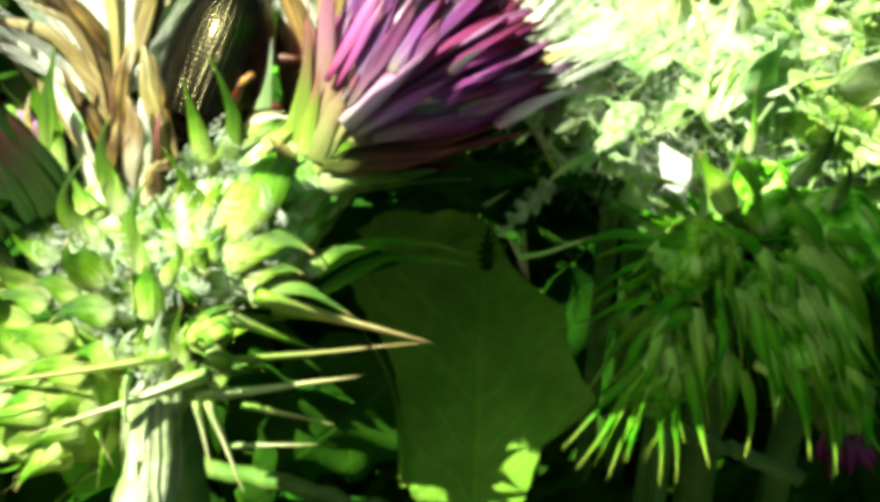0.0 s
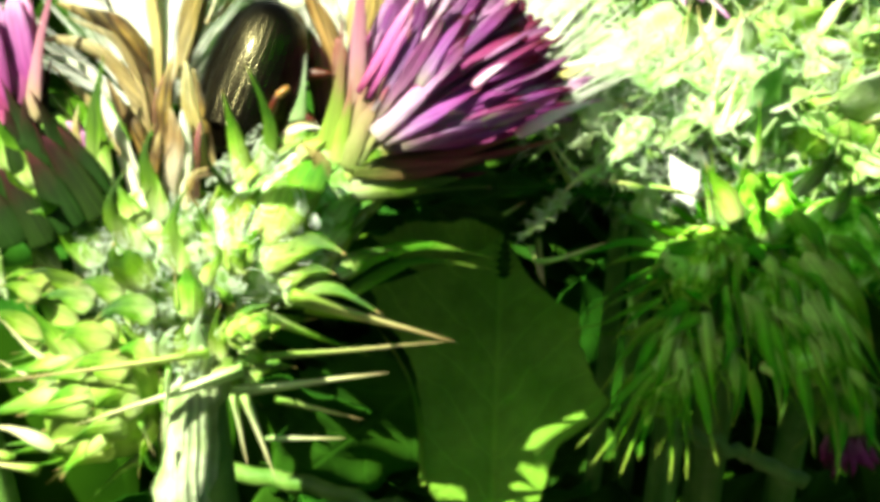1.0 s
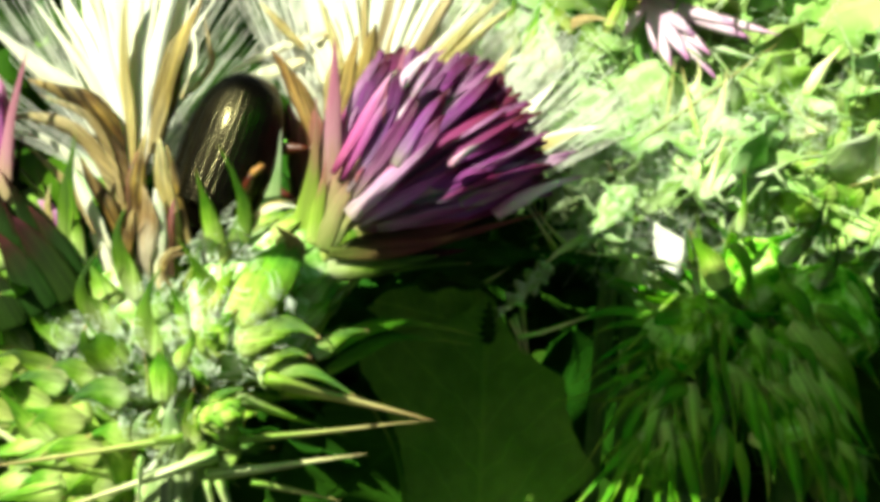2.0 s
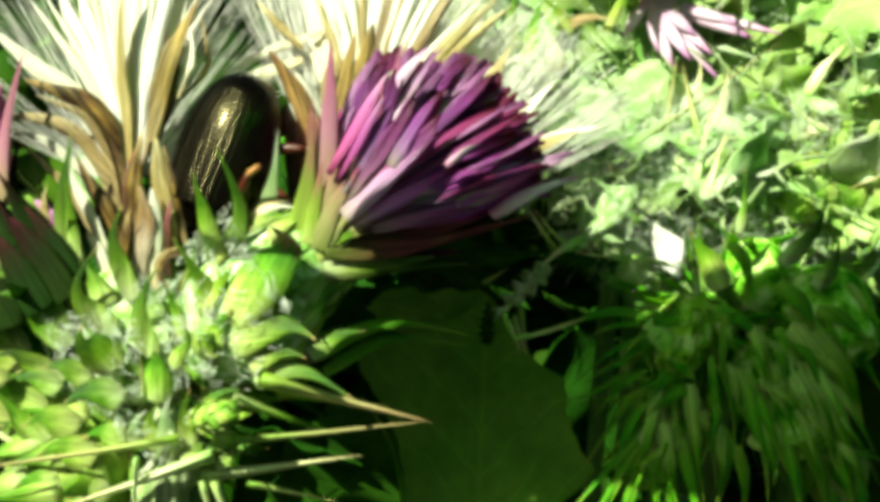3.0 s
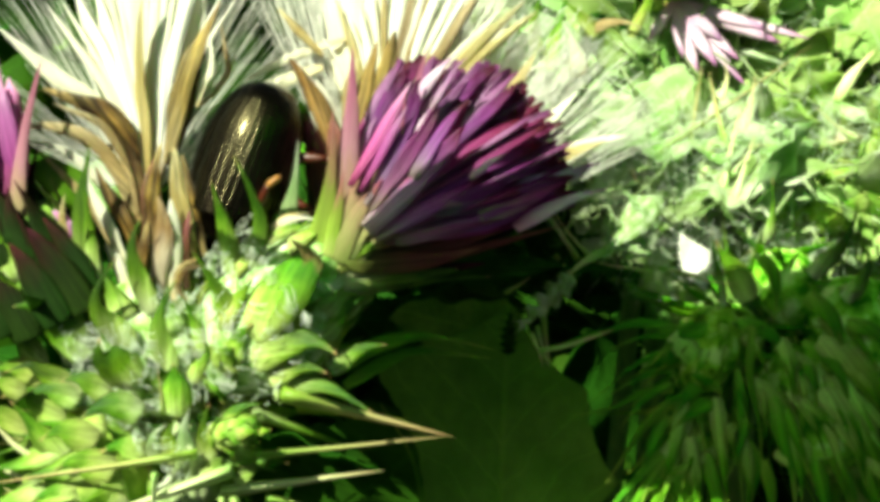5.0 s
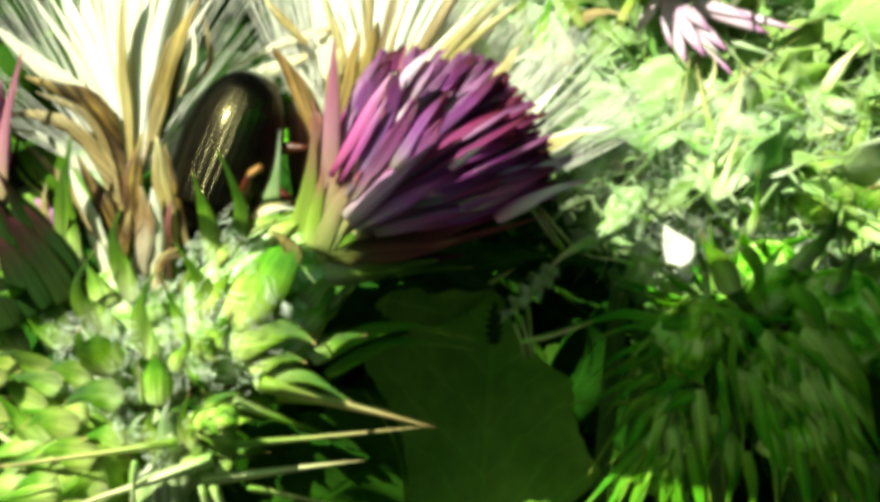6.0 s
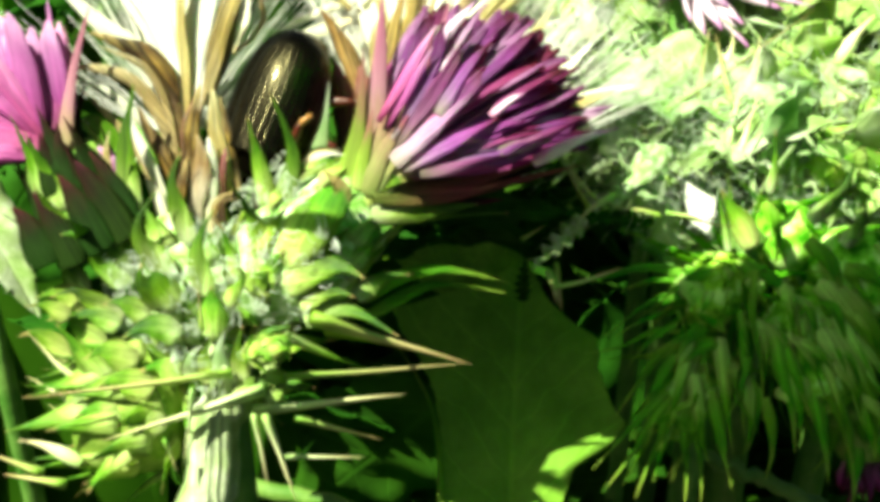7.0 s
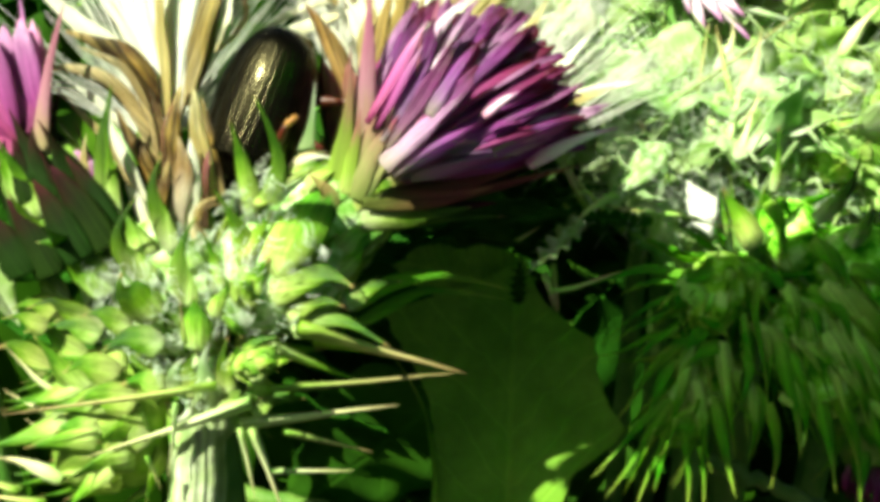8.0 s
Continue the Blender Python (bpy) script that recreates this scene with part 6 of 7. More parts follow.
for k, (points, width, mat) in enumerate((
    ((at(14.73, -4.53, 67.00), at(11.83, -3.98, 66.67), at(8.97, -4.66, 66.33), at(5.65, -5.58, 66.00)), 0.85, LONG_BRACT), ((at(14.29, -5.03, 66.60), at(12.49, -4.74, 66.40), at(10.88, -5.14, 66.20), at(9.83, -5.75, 66.00)), 0.5, LONG_BRACT),
    ((at(14.29, -6.09, 66.60), at(12.81, -5.92, 66.27), at(11.01, -6.79, 65.93), at(8.73, -8.70, 65.60)), 0.7, LONG_BRACT), ((at(13.89, -6.77, 66.40), at(12.45, -7.03, 66.20), at(10.74, -7.78, 66.00), at(9.53, -8.59, 65.80)), 0.55, LONG_BRACT),
    ((at(13.93, -8.20, 66.60), at(12.14, -8.17, 66.40), at(10.00, -9.20, 66.20), at(7.46, -9.66, 66.00)), 0.6, LONG_BRACT), ((at(13.89, -8.88, 66.40), at(12.50, -9.67, 66.07), at(11.04, -11.56, 65.73), at(9.54, -13.72, 65.40)), 0.9, LONG_BRACT),
    ((at(13.75, -7.61, 66.40), at(12.32, -8.44, 66.27), at(11.25, -9.47, 66.13), at(10.46, -10.50, 66.00)), 0.55, LONG_BRACT), ((at(13.54, -9.58, 66.40), at(12.67, -10.96, 66.27), at(12.02, -12.68, 66.13), at(11.65, -14.75, 66.00)), 0.9, LONG_BRACT),
    ((at(15.27, -6.03, 66.00), at(14.92, -8.08, 65.67), at(15.26, -10.11, 65.33), at(15.59, -12.19, 65.00)), 0.85, LONG_BRACT), ((at(18.45, -4.11, 65.40), at(18.17, -6.99, 65.13), at(18.71, -10.04, 64.87), at(18.84, -13.69, 64.60)), 0.65, LONG_BRACT),
    ((at(16.27, -8.45, 65.80), at(16.55, -10.84, 65.53), at(16.76, -13.21, 65.27), at(17.00, -15.56, 65.00)), 1.3, DOWNY_BRACT), ((at(19.50, -8.37, 65.20), at(20.19, -10.75, 65.00), at(20.75, -13.11, 64.80), at(20.82, -15.63, 64.60)), 1.3, LONG_BRACT),
    ((at(22.18, -8.00, 65.00), at(24.17, -9.21, 64.80), at(25.46, -11.71, 64.60), at(25.93, -15.58, 64.40)), 2.1, DOWNY_BRACT), ((at(22.25, -4.93, 65.20), at(24.45, -6.28, 65.00), at(25.88, -8.46, 64.80), at(26.69, -11.02, 64.60)), 2.0, DOWNY_BRACT),
    ((at(13.59, -4.61, 65.60), at(14.81, -5.96, 65.20), at(15.75, -7.29, 64.80), at(16.40, -8.20, 64.40)), 1.9, DOWNY_BRACT), ((at(17.64, -3.80, 66.00), at(19.36, -4.41, 65.67), at(20.23, -5.56, 65.33), at(20.36, -7.04, 65.00)), 1.2, LONG_BRACT),
    ((at(21.70, -2.18, 65.60), at(23.06, -3.35, 65.33), at(23.65, -4.85, 65.07), at(23.66, -6.40, 64.80)), 1.4, LONG_BRACT), ((at(21.84, -0.93, 65.40), at(23.15, 0.24, 65.20), at(24.11, 1.61, 65.00), at(24.55, 3.59, 64.80)), 1.3, DEEP_BRACT),
    ((at(23.91, -2.38, 65.40), at(24.73, -1.48, 65.20), at(25.17, -0.45, 65.00), at(25.23, 0.72, 64.80)), 1.3, DEEP_BRACT), ((at(16.81, -2.89, 66.00), at(16.62, -1.49, 65.80), at(16.15, 0.24, 65.60), at(15.89, 1.76, 65.40)), 0.6, DEEP_BRACT),
    ((at(18.23, -7.38, 65.60), at(19.56, -8.40, 65.40), at(20.53, -10.09, 65.20), at(21.02, -12.12, 65.00)), 1.5, DOWNY_BRACT), ((at(14.32, -8.45, 65.80), at(14.00, -10.50, 65.60), at(13.34, -12.89, 65.40), at(12.61, -15.40, 65.20)), 1.2, DOWNY_BRACT),
    ((at(17.54, -6.69, 65.60), at(17.85, -9.44, 65.47), at(17.67, -12.18, 65.33), at(17.84, -14.92, 65.20)), 0.7, LONG_BRACT), ((at(18.92, 0.24, 65.60), at(19.63, -0.79, 65.40), at(19.84, -2.17, 65.20), at(19.51, -3.88, 65.00)), 1.1, LONG_BRACT),
    ((at(14.51, -3.94, 66.00), at(13.77, -5.32, 65.80), at(13.59, -6.69, 65.60), at(14.03, -8.05, 65.40)), 1.1, LONG_BRACT), ((at(23.90, -3.88, 65.00), at(25.36, -4.22, 64.87), at(26.54, -5.23, 64.73), at(27.30, -6.59, 64.60)), 1.2, LONG_BRACT),
    ((at(19.45, 0.94, 66.20), at(19.67, 1.99, 66.00), at(19.75, 3.37, 65.80), at(19.62, 5.09, 65.60)), 0.8, DEEP_BRACT),
    ((at(13.61, -12.59, 66.40), at(13.05, -14.07, 66.07), at(12.57, -15.91, 65.73), at(12.09, -17.79, 65.40)), 1.2, DOWNY_BRACT), ((at(13.29, -12.35, 66.20), at(12.04, -14.02, 65.87), at(10.59, -16.20, 65.53), at(9.03, -18.15, 65.20)), 0.8, LONG_BRACT), ((at(13.15, -12.00, 66.20), at(11.63, -13.34, 65.93), at(9.92, -15.20, 65.67), at(8.15, -17.03, 65.40)), 0.7, LONG_BRACT),
    ((at(13.99, -12.87, 66.20), at(14.13, -14.89, 65.87), at(14.26, -17.07, 65.53), at(14.05, -19.19, 65.20)), 0.8, LONG_BRACT), ((at(14.41, -12.70, 66.20), at(14.89, -14.72, 65.87), at(15.17, -16.90, 65.53), at(15.09, -19.05, 65.20)), 0.7, LONG_BRACT), ((at(13.39, -12.83, 66.00), at(12.71, -14.69, 65.73), at(11.69, -16.88, 65.47), at(10.89, -18.77, 65.20)), 0.7, LONG_BRACT),
    ((at(15.71, -11.92, 65.80), at(16.19, -13.94, 65.47), at(16.52, -15.93, 65.13), at(16.98, -18.04, 64.80)), 1.2, LONG_BRACT), ((at(19.13, -12.23, 65.60), at(19.54, -13.91, 65.33), at(19.53, -15.74, 65.07), at(19.07, -17.43, 64.80)), 0.9, LONG_BRACT), ((at(20.32, -9.27, 65.20), at(20.86, -11.08, 64.93), at(21.18, -12.91, 64.67), at(21.10, -14.66, 64.40)), 1.4, DOWNY_BRACT),
    ((at(21.91, -11.30, 65.20), at(22.51, -13.48, 64.93), at(22.82, -15.65, 64.67), at(22.93, -17.52, 64.40)), 1.2, LONG_BRACT), ((at(24.66, -10.27, 65.20), at(25.32, -12.45, 64.93), at(25.76, -14.45, 64.67), at(25.86, -16.09, 64.40)), 1.5, DOWNY_BRACT), ((at(17.88, -10.85, 65.60), at(18.16, -12.53, 65.33), at(18.15, -14.20, 65.07), at(17.67, -15.85, 64.80)), 0.9, DOWNY_BRACT),
    ((at(14.63, -10.85, 65.60), at(14.86, -12.72, 65.40), at(15.09, -14.57, 65.20), at(15.52, -16.59, 65.00)), 1.3, DOWNY_BRACT), ((at(23.63, -12.16, 65.20), at(24.25, -14.18, 65.00), at(24.51, -16.19, 64.80), at(24.57, -18.36, 64.60)), 1.0, LONG_BRACT),
)):
    strap(nodding, "bract", points, width * 0.85, mat, outline="ovate" if width > 1.4 else "fang", cup=0.18, face=(-0.2, 0.3, -1), twist=CURL.uniform(-0.5, 0.5), seed=360 + k)
HANG = random.Random(71)
for k in range(34):
    # Slim bracts that bow outwards and down from the cluster.
    f, g = HANG.random(), HANG.random()
    foot = at(14.07, -3.96, 66.40).lerp(at(24.82, -3.92, 65.60), f).lerp(at(14.24, -12.38, 66.40).lerp(at(25.35, -12.16, 65.20), f), g)
    swing = RIGHT * ((f - 0.32) * 5.0 + HANG.uniform(-1.2, 1.2)) - UP * HANG.uniform(2.0, 5.5) * (0.5 + f) - AWAY * HANG.uniform(0.2, 1.4)
    if f < 0.3:
        swing = RIGHT * HANG.uniform(-5.5, -2.5) - UP * HANG.uniform(0.3, 3.0) - AWAY * HANG.uniform(0, 0.8)
    bow = (RIGHT * HANG.uniform(-0.6, 0.6) + UP * 0.7 - AWAY * 0.5) * MM
    strap(nodding, "bract", (foot, foot + swing * 0.4 * MM + bow, foot + swing * 0.75 * MM + bow * 0.7, foot + swing * MM), HANG.uniform(0.45, 1.1), HANG.choice((LONG_BRACT, DOWNY_BRACT, DOWNY_BRACT)), cup=0.2, face=(-0.2, 0.3, -1), twist=HANG.uniform(-0.6, 0.6), seed=700 + k)
stalk(nodding, at(17.08, -17.67, 75.00), at(26.93, -21.93, 77.00), 0.5, GREEN_STEM, name="branch")
hung, _ = head(nodding, "purple_tipped_head", at(27.96, -13.03, 73.00), at(28.20, -17.40, 73.00), 2.4, 16, "bract", LONG_BRACT, length=(3, 4), width=(1.3, 1.2), lift=(40, 20), seed=47, label="nodding head with purple florets")
florets_on(hung, at(28.20, -17.20, 73.00), at(28.63, -20.57, 73.00), 20, 18, ROSE_FLORET, width=(0.5, 0.8), foot=1.4, seed=48)


def scrap(corners, thick):
    """A crumpled papery scrap between four corners."""
    a, b, c, d = (p - HEART for p in corners)
    rows = []
    for i in range(7):
        u = i / 6
        line = [(a.lerp(b, u)).lerp(d.lerp(c, u), v / 5) - AWAY * (0.22 * math.sin(v * 1.3 + u * 4) + 0.12 * math.sin(v * 3 + u)) * MM for v in range(6)]
        rows.append(line + [p + AWAY * thick * MM for p in line[::-1]])
    return mesh_of("scrap", *rings(rows))


part("leaf_scrap", scrap((at(13.73, 1.95, 67.00), at(14.48, -0.95, 66.50), at(15.76, -2.02, 66.00), at(16.12, 0.53, 66.60)), 0.12), PAPPUS, nodding, Matrix.Translation(HEART), "white papery bract in full sun")
strap(nodding, "bract", (at(18.62, -2.58, 67.00), at(17.86, -0.95, 66.80), at(16.96, 0.18, 66.60), at(16.42, 1.16, 66.40)), 1.7, PALE_BRACT)

# ---- leaves ----
BLADES = [blade_mesh("spiny_blade", 0.42, 6, 0.55, 0.12, 0.25, 0.05, 0.15, seed=1), blade_mesh("spiny_blade", 0.34, 7, 0.62, 0.14, -0.2, 0.06, 0.2, seed=2),
          blade_mesh("spiny_blade", 0.5, 5, 0.5, 0.1, 0.1, 0.07, 0.1, seed=3), blade_mesh("spiny_blade", 0.26, 8, 0.6, 0.16, 0.35, 0.04, 0.2, seed=4)]
SOFTS = [blade_mesh("soft_blade", 0.5, 5, 0.4, 0.12, 0.15, 0.02, 0.1, seed=11, tip=0.9), blade_mesh("soft_blade", 0.4, 6, 0.45, 0.14, -0.1, 0.025, 0.12, seed=12, tip=0.9)]
LACY = [blade_mesh("lacy_blade", 0.62, 4, 0.8, 0.2, 0.2, 0.10, 0.2, seed=15, tip=0.55), blade_mesh("lacy_blade", 0.5, 5, 0.82, 0.24, -0.2, 0.12, 0.2, seed=16, tip=0.6)]
BROADS = [blade_mesh("broad_blade", 0.62, 4, 0.16, 0.04, 0.12, 0.03, 0.08, seed=5, tip=0.8), blade_mesh("broad_blade", 0.5, 3, 0.1, 0.03, -0.15, 0.03, 0.12, seed=6, tip=0.8)]


def lobed_leaf(name, left, right, seed, thick=0.012, bend=0.05, rows_n=64):
    """A broad leaf of unit length along y whose two halves differ; left and right give each half's width along the way, with fine teeth on the margin."""
    rnd = random.Random(seed)
    wave = [rnd.uniform(0, 6) for _ in range(3)]
    rows = []
    for r in range(rows_n + 1):
        y = r / rows_n
        top, low = [], []
        for a in (-1, -0.985, -0.8, -0.55, -0.3, -0.1, -0.02, 0.02, 0.1, 0.3, 0.55, 0.8, 0.985, 1):
            w = eased(left if a < 0 else right, y) * (1 + 0.025 * abs(math.sin(y * 47 + wave[0])) * abs(a) ** 8)
            x = a * w
            z = bend * math.sin(y * 3) + 0.05 * abs(x) + 0.014 * math.sin(y * 15 + x * 9 + wave[1]) * min(1, abs(x) * 6) - 0.010 * math.exp(-((x / 0.012) ** 2))
            h = thick * (0.5 if abs(a) < 0.97 else 0.75)
            top.append((x, y, z + h))
            low.append((x, y, z - h))
        rows.append(top + low[::-1])
    return mesh_of(name, *rings(rows))


def leaf(parent, me, mat, base, tip, face, name="leaf", label="", width=1.0):
    d = tip - base
    return part(name, painted(me, mat), mat, parent, aimed(base, d, way(*face), d.length * width, d.length, d.length), label)


for base, tip, face, w in blocking_leaves:
    leaf(back_plant, BROADS[0], SHADE_DARK_LEAF, base, tip, face, width=w * 1.2)

STALK_FOOT = at(-19.97, -22.30, 86.00)
broad = thing("broad_leaf_plant", root_of(STALK_FOOT, 0.0, 0.05), "low plant with a broad dull green leaf in shade", "plant")
LEFT_HALF = [(0, 0.02), (0.12, 0.2), (0.22, 0.25), (0.36, 0.25), (0.5, 0.28), (0.6, 0.34), (0.7, 0.42), (0.78, 0.46), (0.82, 0.36), (0.88, 0.16), (0.95, 0.05), (1, 0.003)]
RIGHT_HALF = [(0, 0.02), (0.12, 0.16), (0.24, 0.2), (0.29, 0.22), (0.34, 0.3), (0.42, 0.39), (0.5, 0.33), (0.6, 0.29), (0.66, 0.29), (0.71, 0.28), (0.76, 0.19), (0.84, 0.1), (0.93, 0.05), (1, 0.003)]
leaf(broad, lobed_leaf("broad_blade", LEFT_HALF, RIGHT_HALF, 9), BROAD_LEAF, at(3.08, -24.49, 71.00), at(4.34, -3.55, 79.00), (-0.1, 0.35, -1), label="broad dull green leaf with pale veins and toothed edge", width=0.9)
strap(broad, "leaf_rim", (at(-1.58, -20.83, 71.30), at(-1.76, -17.30, 72.40), at(-2.33, -14.46, 73.40), at(-3.53, -12.15, 74.40), at(-4.91, -10.26, 75.00)), 0.5, LONG_BRACT, outline="needle", label="pale thickened leaf margin")
leaf(broad, BROADS[1], BROAD_LEAF, at(5.05, -6.39, 79.00), at(-5.11, -3.01, 78.00), (0, 0.5, -1), label="dark leaf in deep shade", width=1.3)
stalk(broad, at(3.05, -24.10, 70.40), at(-19.97, -22.30, 86.00), 0.6, GREEN_STEM, name="leafstalk")
stalk(broad, at(-19.97, -22.30, 86.00), root_of(STALK_FOOT, 0.0, 0.05), 0.9, GREEN_STEM)

JAG = at(9.40, 0.28, 72.00)
BEND = at(17.95, -7.11, 74.00)
jag = thing("thistle_shoot", root_of(BEND, 0.0, 0.02), "thin thistle shoot with jagged spiny leaf", "thistle")
stalk(jag, JAG, BEND, 0.4, GREEN_STEM, name="branch")
stalk(jag, BEND, root_of(BEND, 0.0, 0.02), 0.6, GREEN_STEM)
leaf(jag, BLADES[2], WOOLLY_LEAF, at(7.19, -0.90, 63.00), at(4.26, -4.29, 62.00), (-0.5, 0.65, -0.55), label="jagged grey-green leaf", width=1.15)
leaf(jag, BLADES[2], WOOLLY_LEAF, at(12.34, 2.75, 69.50), at(9.84, -0.33, 68.50), (-0.3, 0.6, -0.8), label="jagged grey-green leaf", width=1.2)
leaf(jag, BLADES[0], SHADE_DARK_LEAF, at(4.09, -6.67, 73.00), at(3.80, -3.39, 72.00), (0.2, 0.3, -1), width=1.0)
strap(jag, "spine", (at(5.57, -4.30, 68.40), at(5.89, -5.50, 68.00), at(6.29, -6.89, 67.60)), 0.35, SPINE, outline="needle")
strap(jag, "spine", (at(9.25, -0.18, 68.40), at(7.76, 1.33, 68.00), at(6.57, 2.82, 67.60)), 0.35, SPINE, outline="needle")
leaf(jag, BLADES[3], SHADE_DARK_LEAF, at(13.21, -0.84, 72.00), at(4.73, -0.88, 71.00), (0.2, 0.3, -1), width=0.7)
for k, (points, width, mat, outline) in enumerate((
    ((at(12.08, 3.58, 64.60), at(11.34, 2.55, 64.27), at(10.40, 1.52, 63.93), at(9.27, 0.50, 63.60)), 2.0, WOOLLY_LEAF, "ovate"),
    ((at(10.92, 0.92, 64.40), at(10.21, 1.76, 64.20), at(9.74, 2.43, 64.00), at(9.37, 3.27, 63.80)), 1.0, WOOLLY_LEAF, "fang"),
    ((at(10.24, 1.60, 64.40), at(10.65, 0.92, 64.20), at(11.23, 0.51, 64.00), at(12.00, 0.37, 63.80)), 0.9, WOOLLY_LEAF, "fang"),
    ((at(12.45, 1.87, 64.40), at(11.74, 2.34, 64.20), at(11.02, 3.21, 64.00), at(10.52, 4.08, 63.80)), 1.1, WOOLLY_LEAF, "fang"),
    ((at(12.87, 3.32, 64.80), at(11.82, 3.48, 64.67), at(10.91, 3.72, 64.53), at(10.00, 4.39, 64.40)), 0.9, WOOLLY_LEAF, "fang"),
    ((at(9.51, 0.64, 63.80), at(8.59, 0.23, 63.53), at(7.62, -0.37, 63.27), at(6.79, -1.16, 63.00)), 0.55, SPINE, "point"),
)):
    strap(jag, "leaf_lobe", points, width, mat, outline=outline, cup=0.14, twist=CURL.uniform(-0.5, 0.5), wave=0.06, label="woolly grey-green leaf lobe", seed=760 + k)
for k, (points, width) in enumerate((((at(5.21, 2.90, 61.60), at(5.97, 2.01, 61.40), at(6.53, 1.13, 61.20), at(7.09, 0.23, 61.00)), 0.32), ((at(5.16, -5.22, 61.80), at(6.54, -4.98, 61.60), at(7.98, -4.48, 61.40), at(9.31, -3.98, 61.20)), 0.34), ((at(4.81, -4.22, 62.40), at(5.07, -4.87, 62.27), at(5.25, -5.42, 62.13), at(5.44, -6.32, 62.00)), 0.3),
                                     ((at(11.74, -0.76, 62.40), at(10.72, -0.49, 62.27), at(9.55, -0.36, 62.13), at(8.39, -0.10, 62.00)), 0.28), ((at(13.39, -0.78, 64.00), at(14.50, -1.04, 63.67), at(15.59, -1.30, 63.33), at(16.84, -1.36, 63.00)), 0.3), ((at(12.38, -0.51, 64.00), at(13.66, -0.71, 63.67), at(15.09, -0.90, 63.33), at(15.91, -0.70, 63.00)), 0.26))):
    strap(jag, "spine", points, width, SPINE, outline="needle", seed=780 + k)
for base, tip, w in ((at(6.87, 0.25, 70.00), at(8.36, -1.60, 70.00), 0.4), (at(6.04, -3.79, 69.00), at(6.49, -7.08, 69.00), 0.4), (at(8.36, -0.11, 70.00), at(6.56, 2.85, 70.00), 0.5),
                     (at(2.48, -1.64, 71.00), at(-2.78, -2.39, 70.00), 0.4), (at(3.54, -2.36, 70.00), at(5.39, -1.24, 70.00), 0.4)):
    spike(jag, "spine", base, tip, w, SPINE, kind="needle", curve=0.05)


def thicket(label, foot, boxes, count, meshes, mats, size, seed, facing=(0, 0.6, -1), loose=0.8, category="thistle", name="thistle_plant", spines=0):
    """A plant behind: stem and leaves spread through a region given by two opposite corners."""
    rnd = random.Random(seed)
    ob = thing(name, root_of(foot, 0, 0.02), label, category, "plants behind")
    stalk(ob, foot, root_of(foot, 0, 0.02), 1.2, GREEN_STEM, ribs=0.1)
    (x0, y0, z0), (x1, y1, z1) = boxes
    for _ in range(count):
        p = at(rnd.uniform(x0, x1), rnd.uniform(y0, y1), rnd.uniform(z0, z1))
        d = Vector((rnd.uniform(-1, 1), rnd.uniform(-0.4, 0.4), rnd.uniform(-0.8, 0.8))).normalized()
        f = Vector((rnd.uniform(-1, 1), rnd.uniform(-1, 1), rnd.uniform(-1, 1))) * loose + Vector(facing)
        ln = rnd.uniform(*size) * MM
        leaf(ob, rnd.choice(meshes), rnd.choice(mats), p - d * ln * 0.5, p + d * ln * 0.5, f)
    for _ in range(spines):
        p = at(rnd.uniform(x0, x1), rnd.uniform(y0, y1), rnd.uniform(z0 - 2, z0 + 3))
        d = (RIGHT * rnd.uniform(-1, 1) + UP * rnd.uniform(-0.3, 1)).normalized()
        spike(ob, "spine", p, p + d * rnd.uniform(2.5, 6) * MM, rnd.uniform(0.3, 0.7), rnd.choice((SPINE_PALE, SPINE_PALE, SPINE)), kind="needle", curve=0.1)
    return ob


def cobweb(parent, corner, other, count, seed):
    """Loose white threads strung between the leaves of a plant."""
    rnd = random.Random(seed)
    strands = []
    for _ in range(count):
        p = at(*(rnd.uniform(a, b) for a, b in zip(corner, other))) - HEART
        d = (RIGHT * rnd.uniform(-1, 1) + UP * rnd.uniform(-1, 1) + AWAY * rnd.uniform(-0.4, 0.4)).normalized() * rnd.uniform(1.2, 4.0) * MM
        bow = (RIGHT * rnd.uniform(-1, 1) + UP * rnd.uniform(-1, 1)) * 0.8 * MM
        strands.append([p + d * (k / 5) + bow * (4 * k / 5 * (1 - k / 5)) for k in range(6)])
    return part("wool", hairs_mesh("wool", strands, 0.022 * MM, taper=0.6), WOOL, parent, Matrix.Translation(HEART), "white cobwebby wool", "stuff")


tangle = thicket("tangle of sunlit woolly grey-green thistle leaves", at(20, 2, 80), ((12, 0, 73), (31, 9, 77)), 26, LACY + SOFTS + SOFTS, [WOOLLY_LEAF], (12, 20), 51, facing=(-0.3, 0.5, -0.8), loose=0.3, spines=26)
cobweb(tangle, (11, -1, 70.5), (31, 10, 75), 1000, 63)
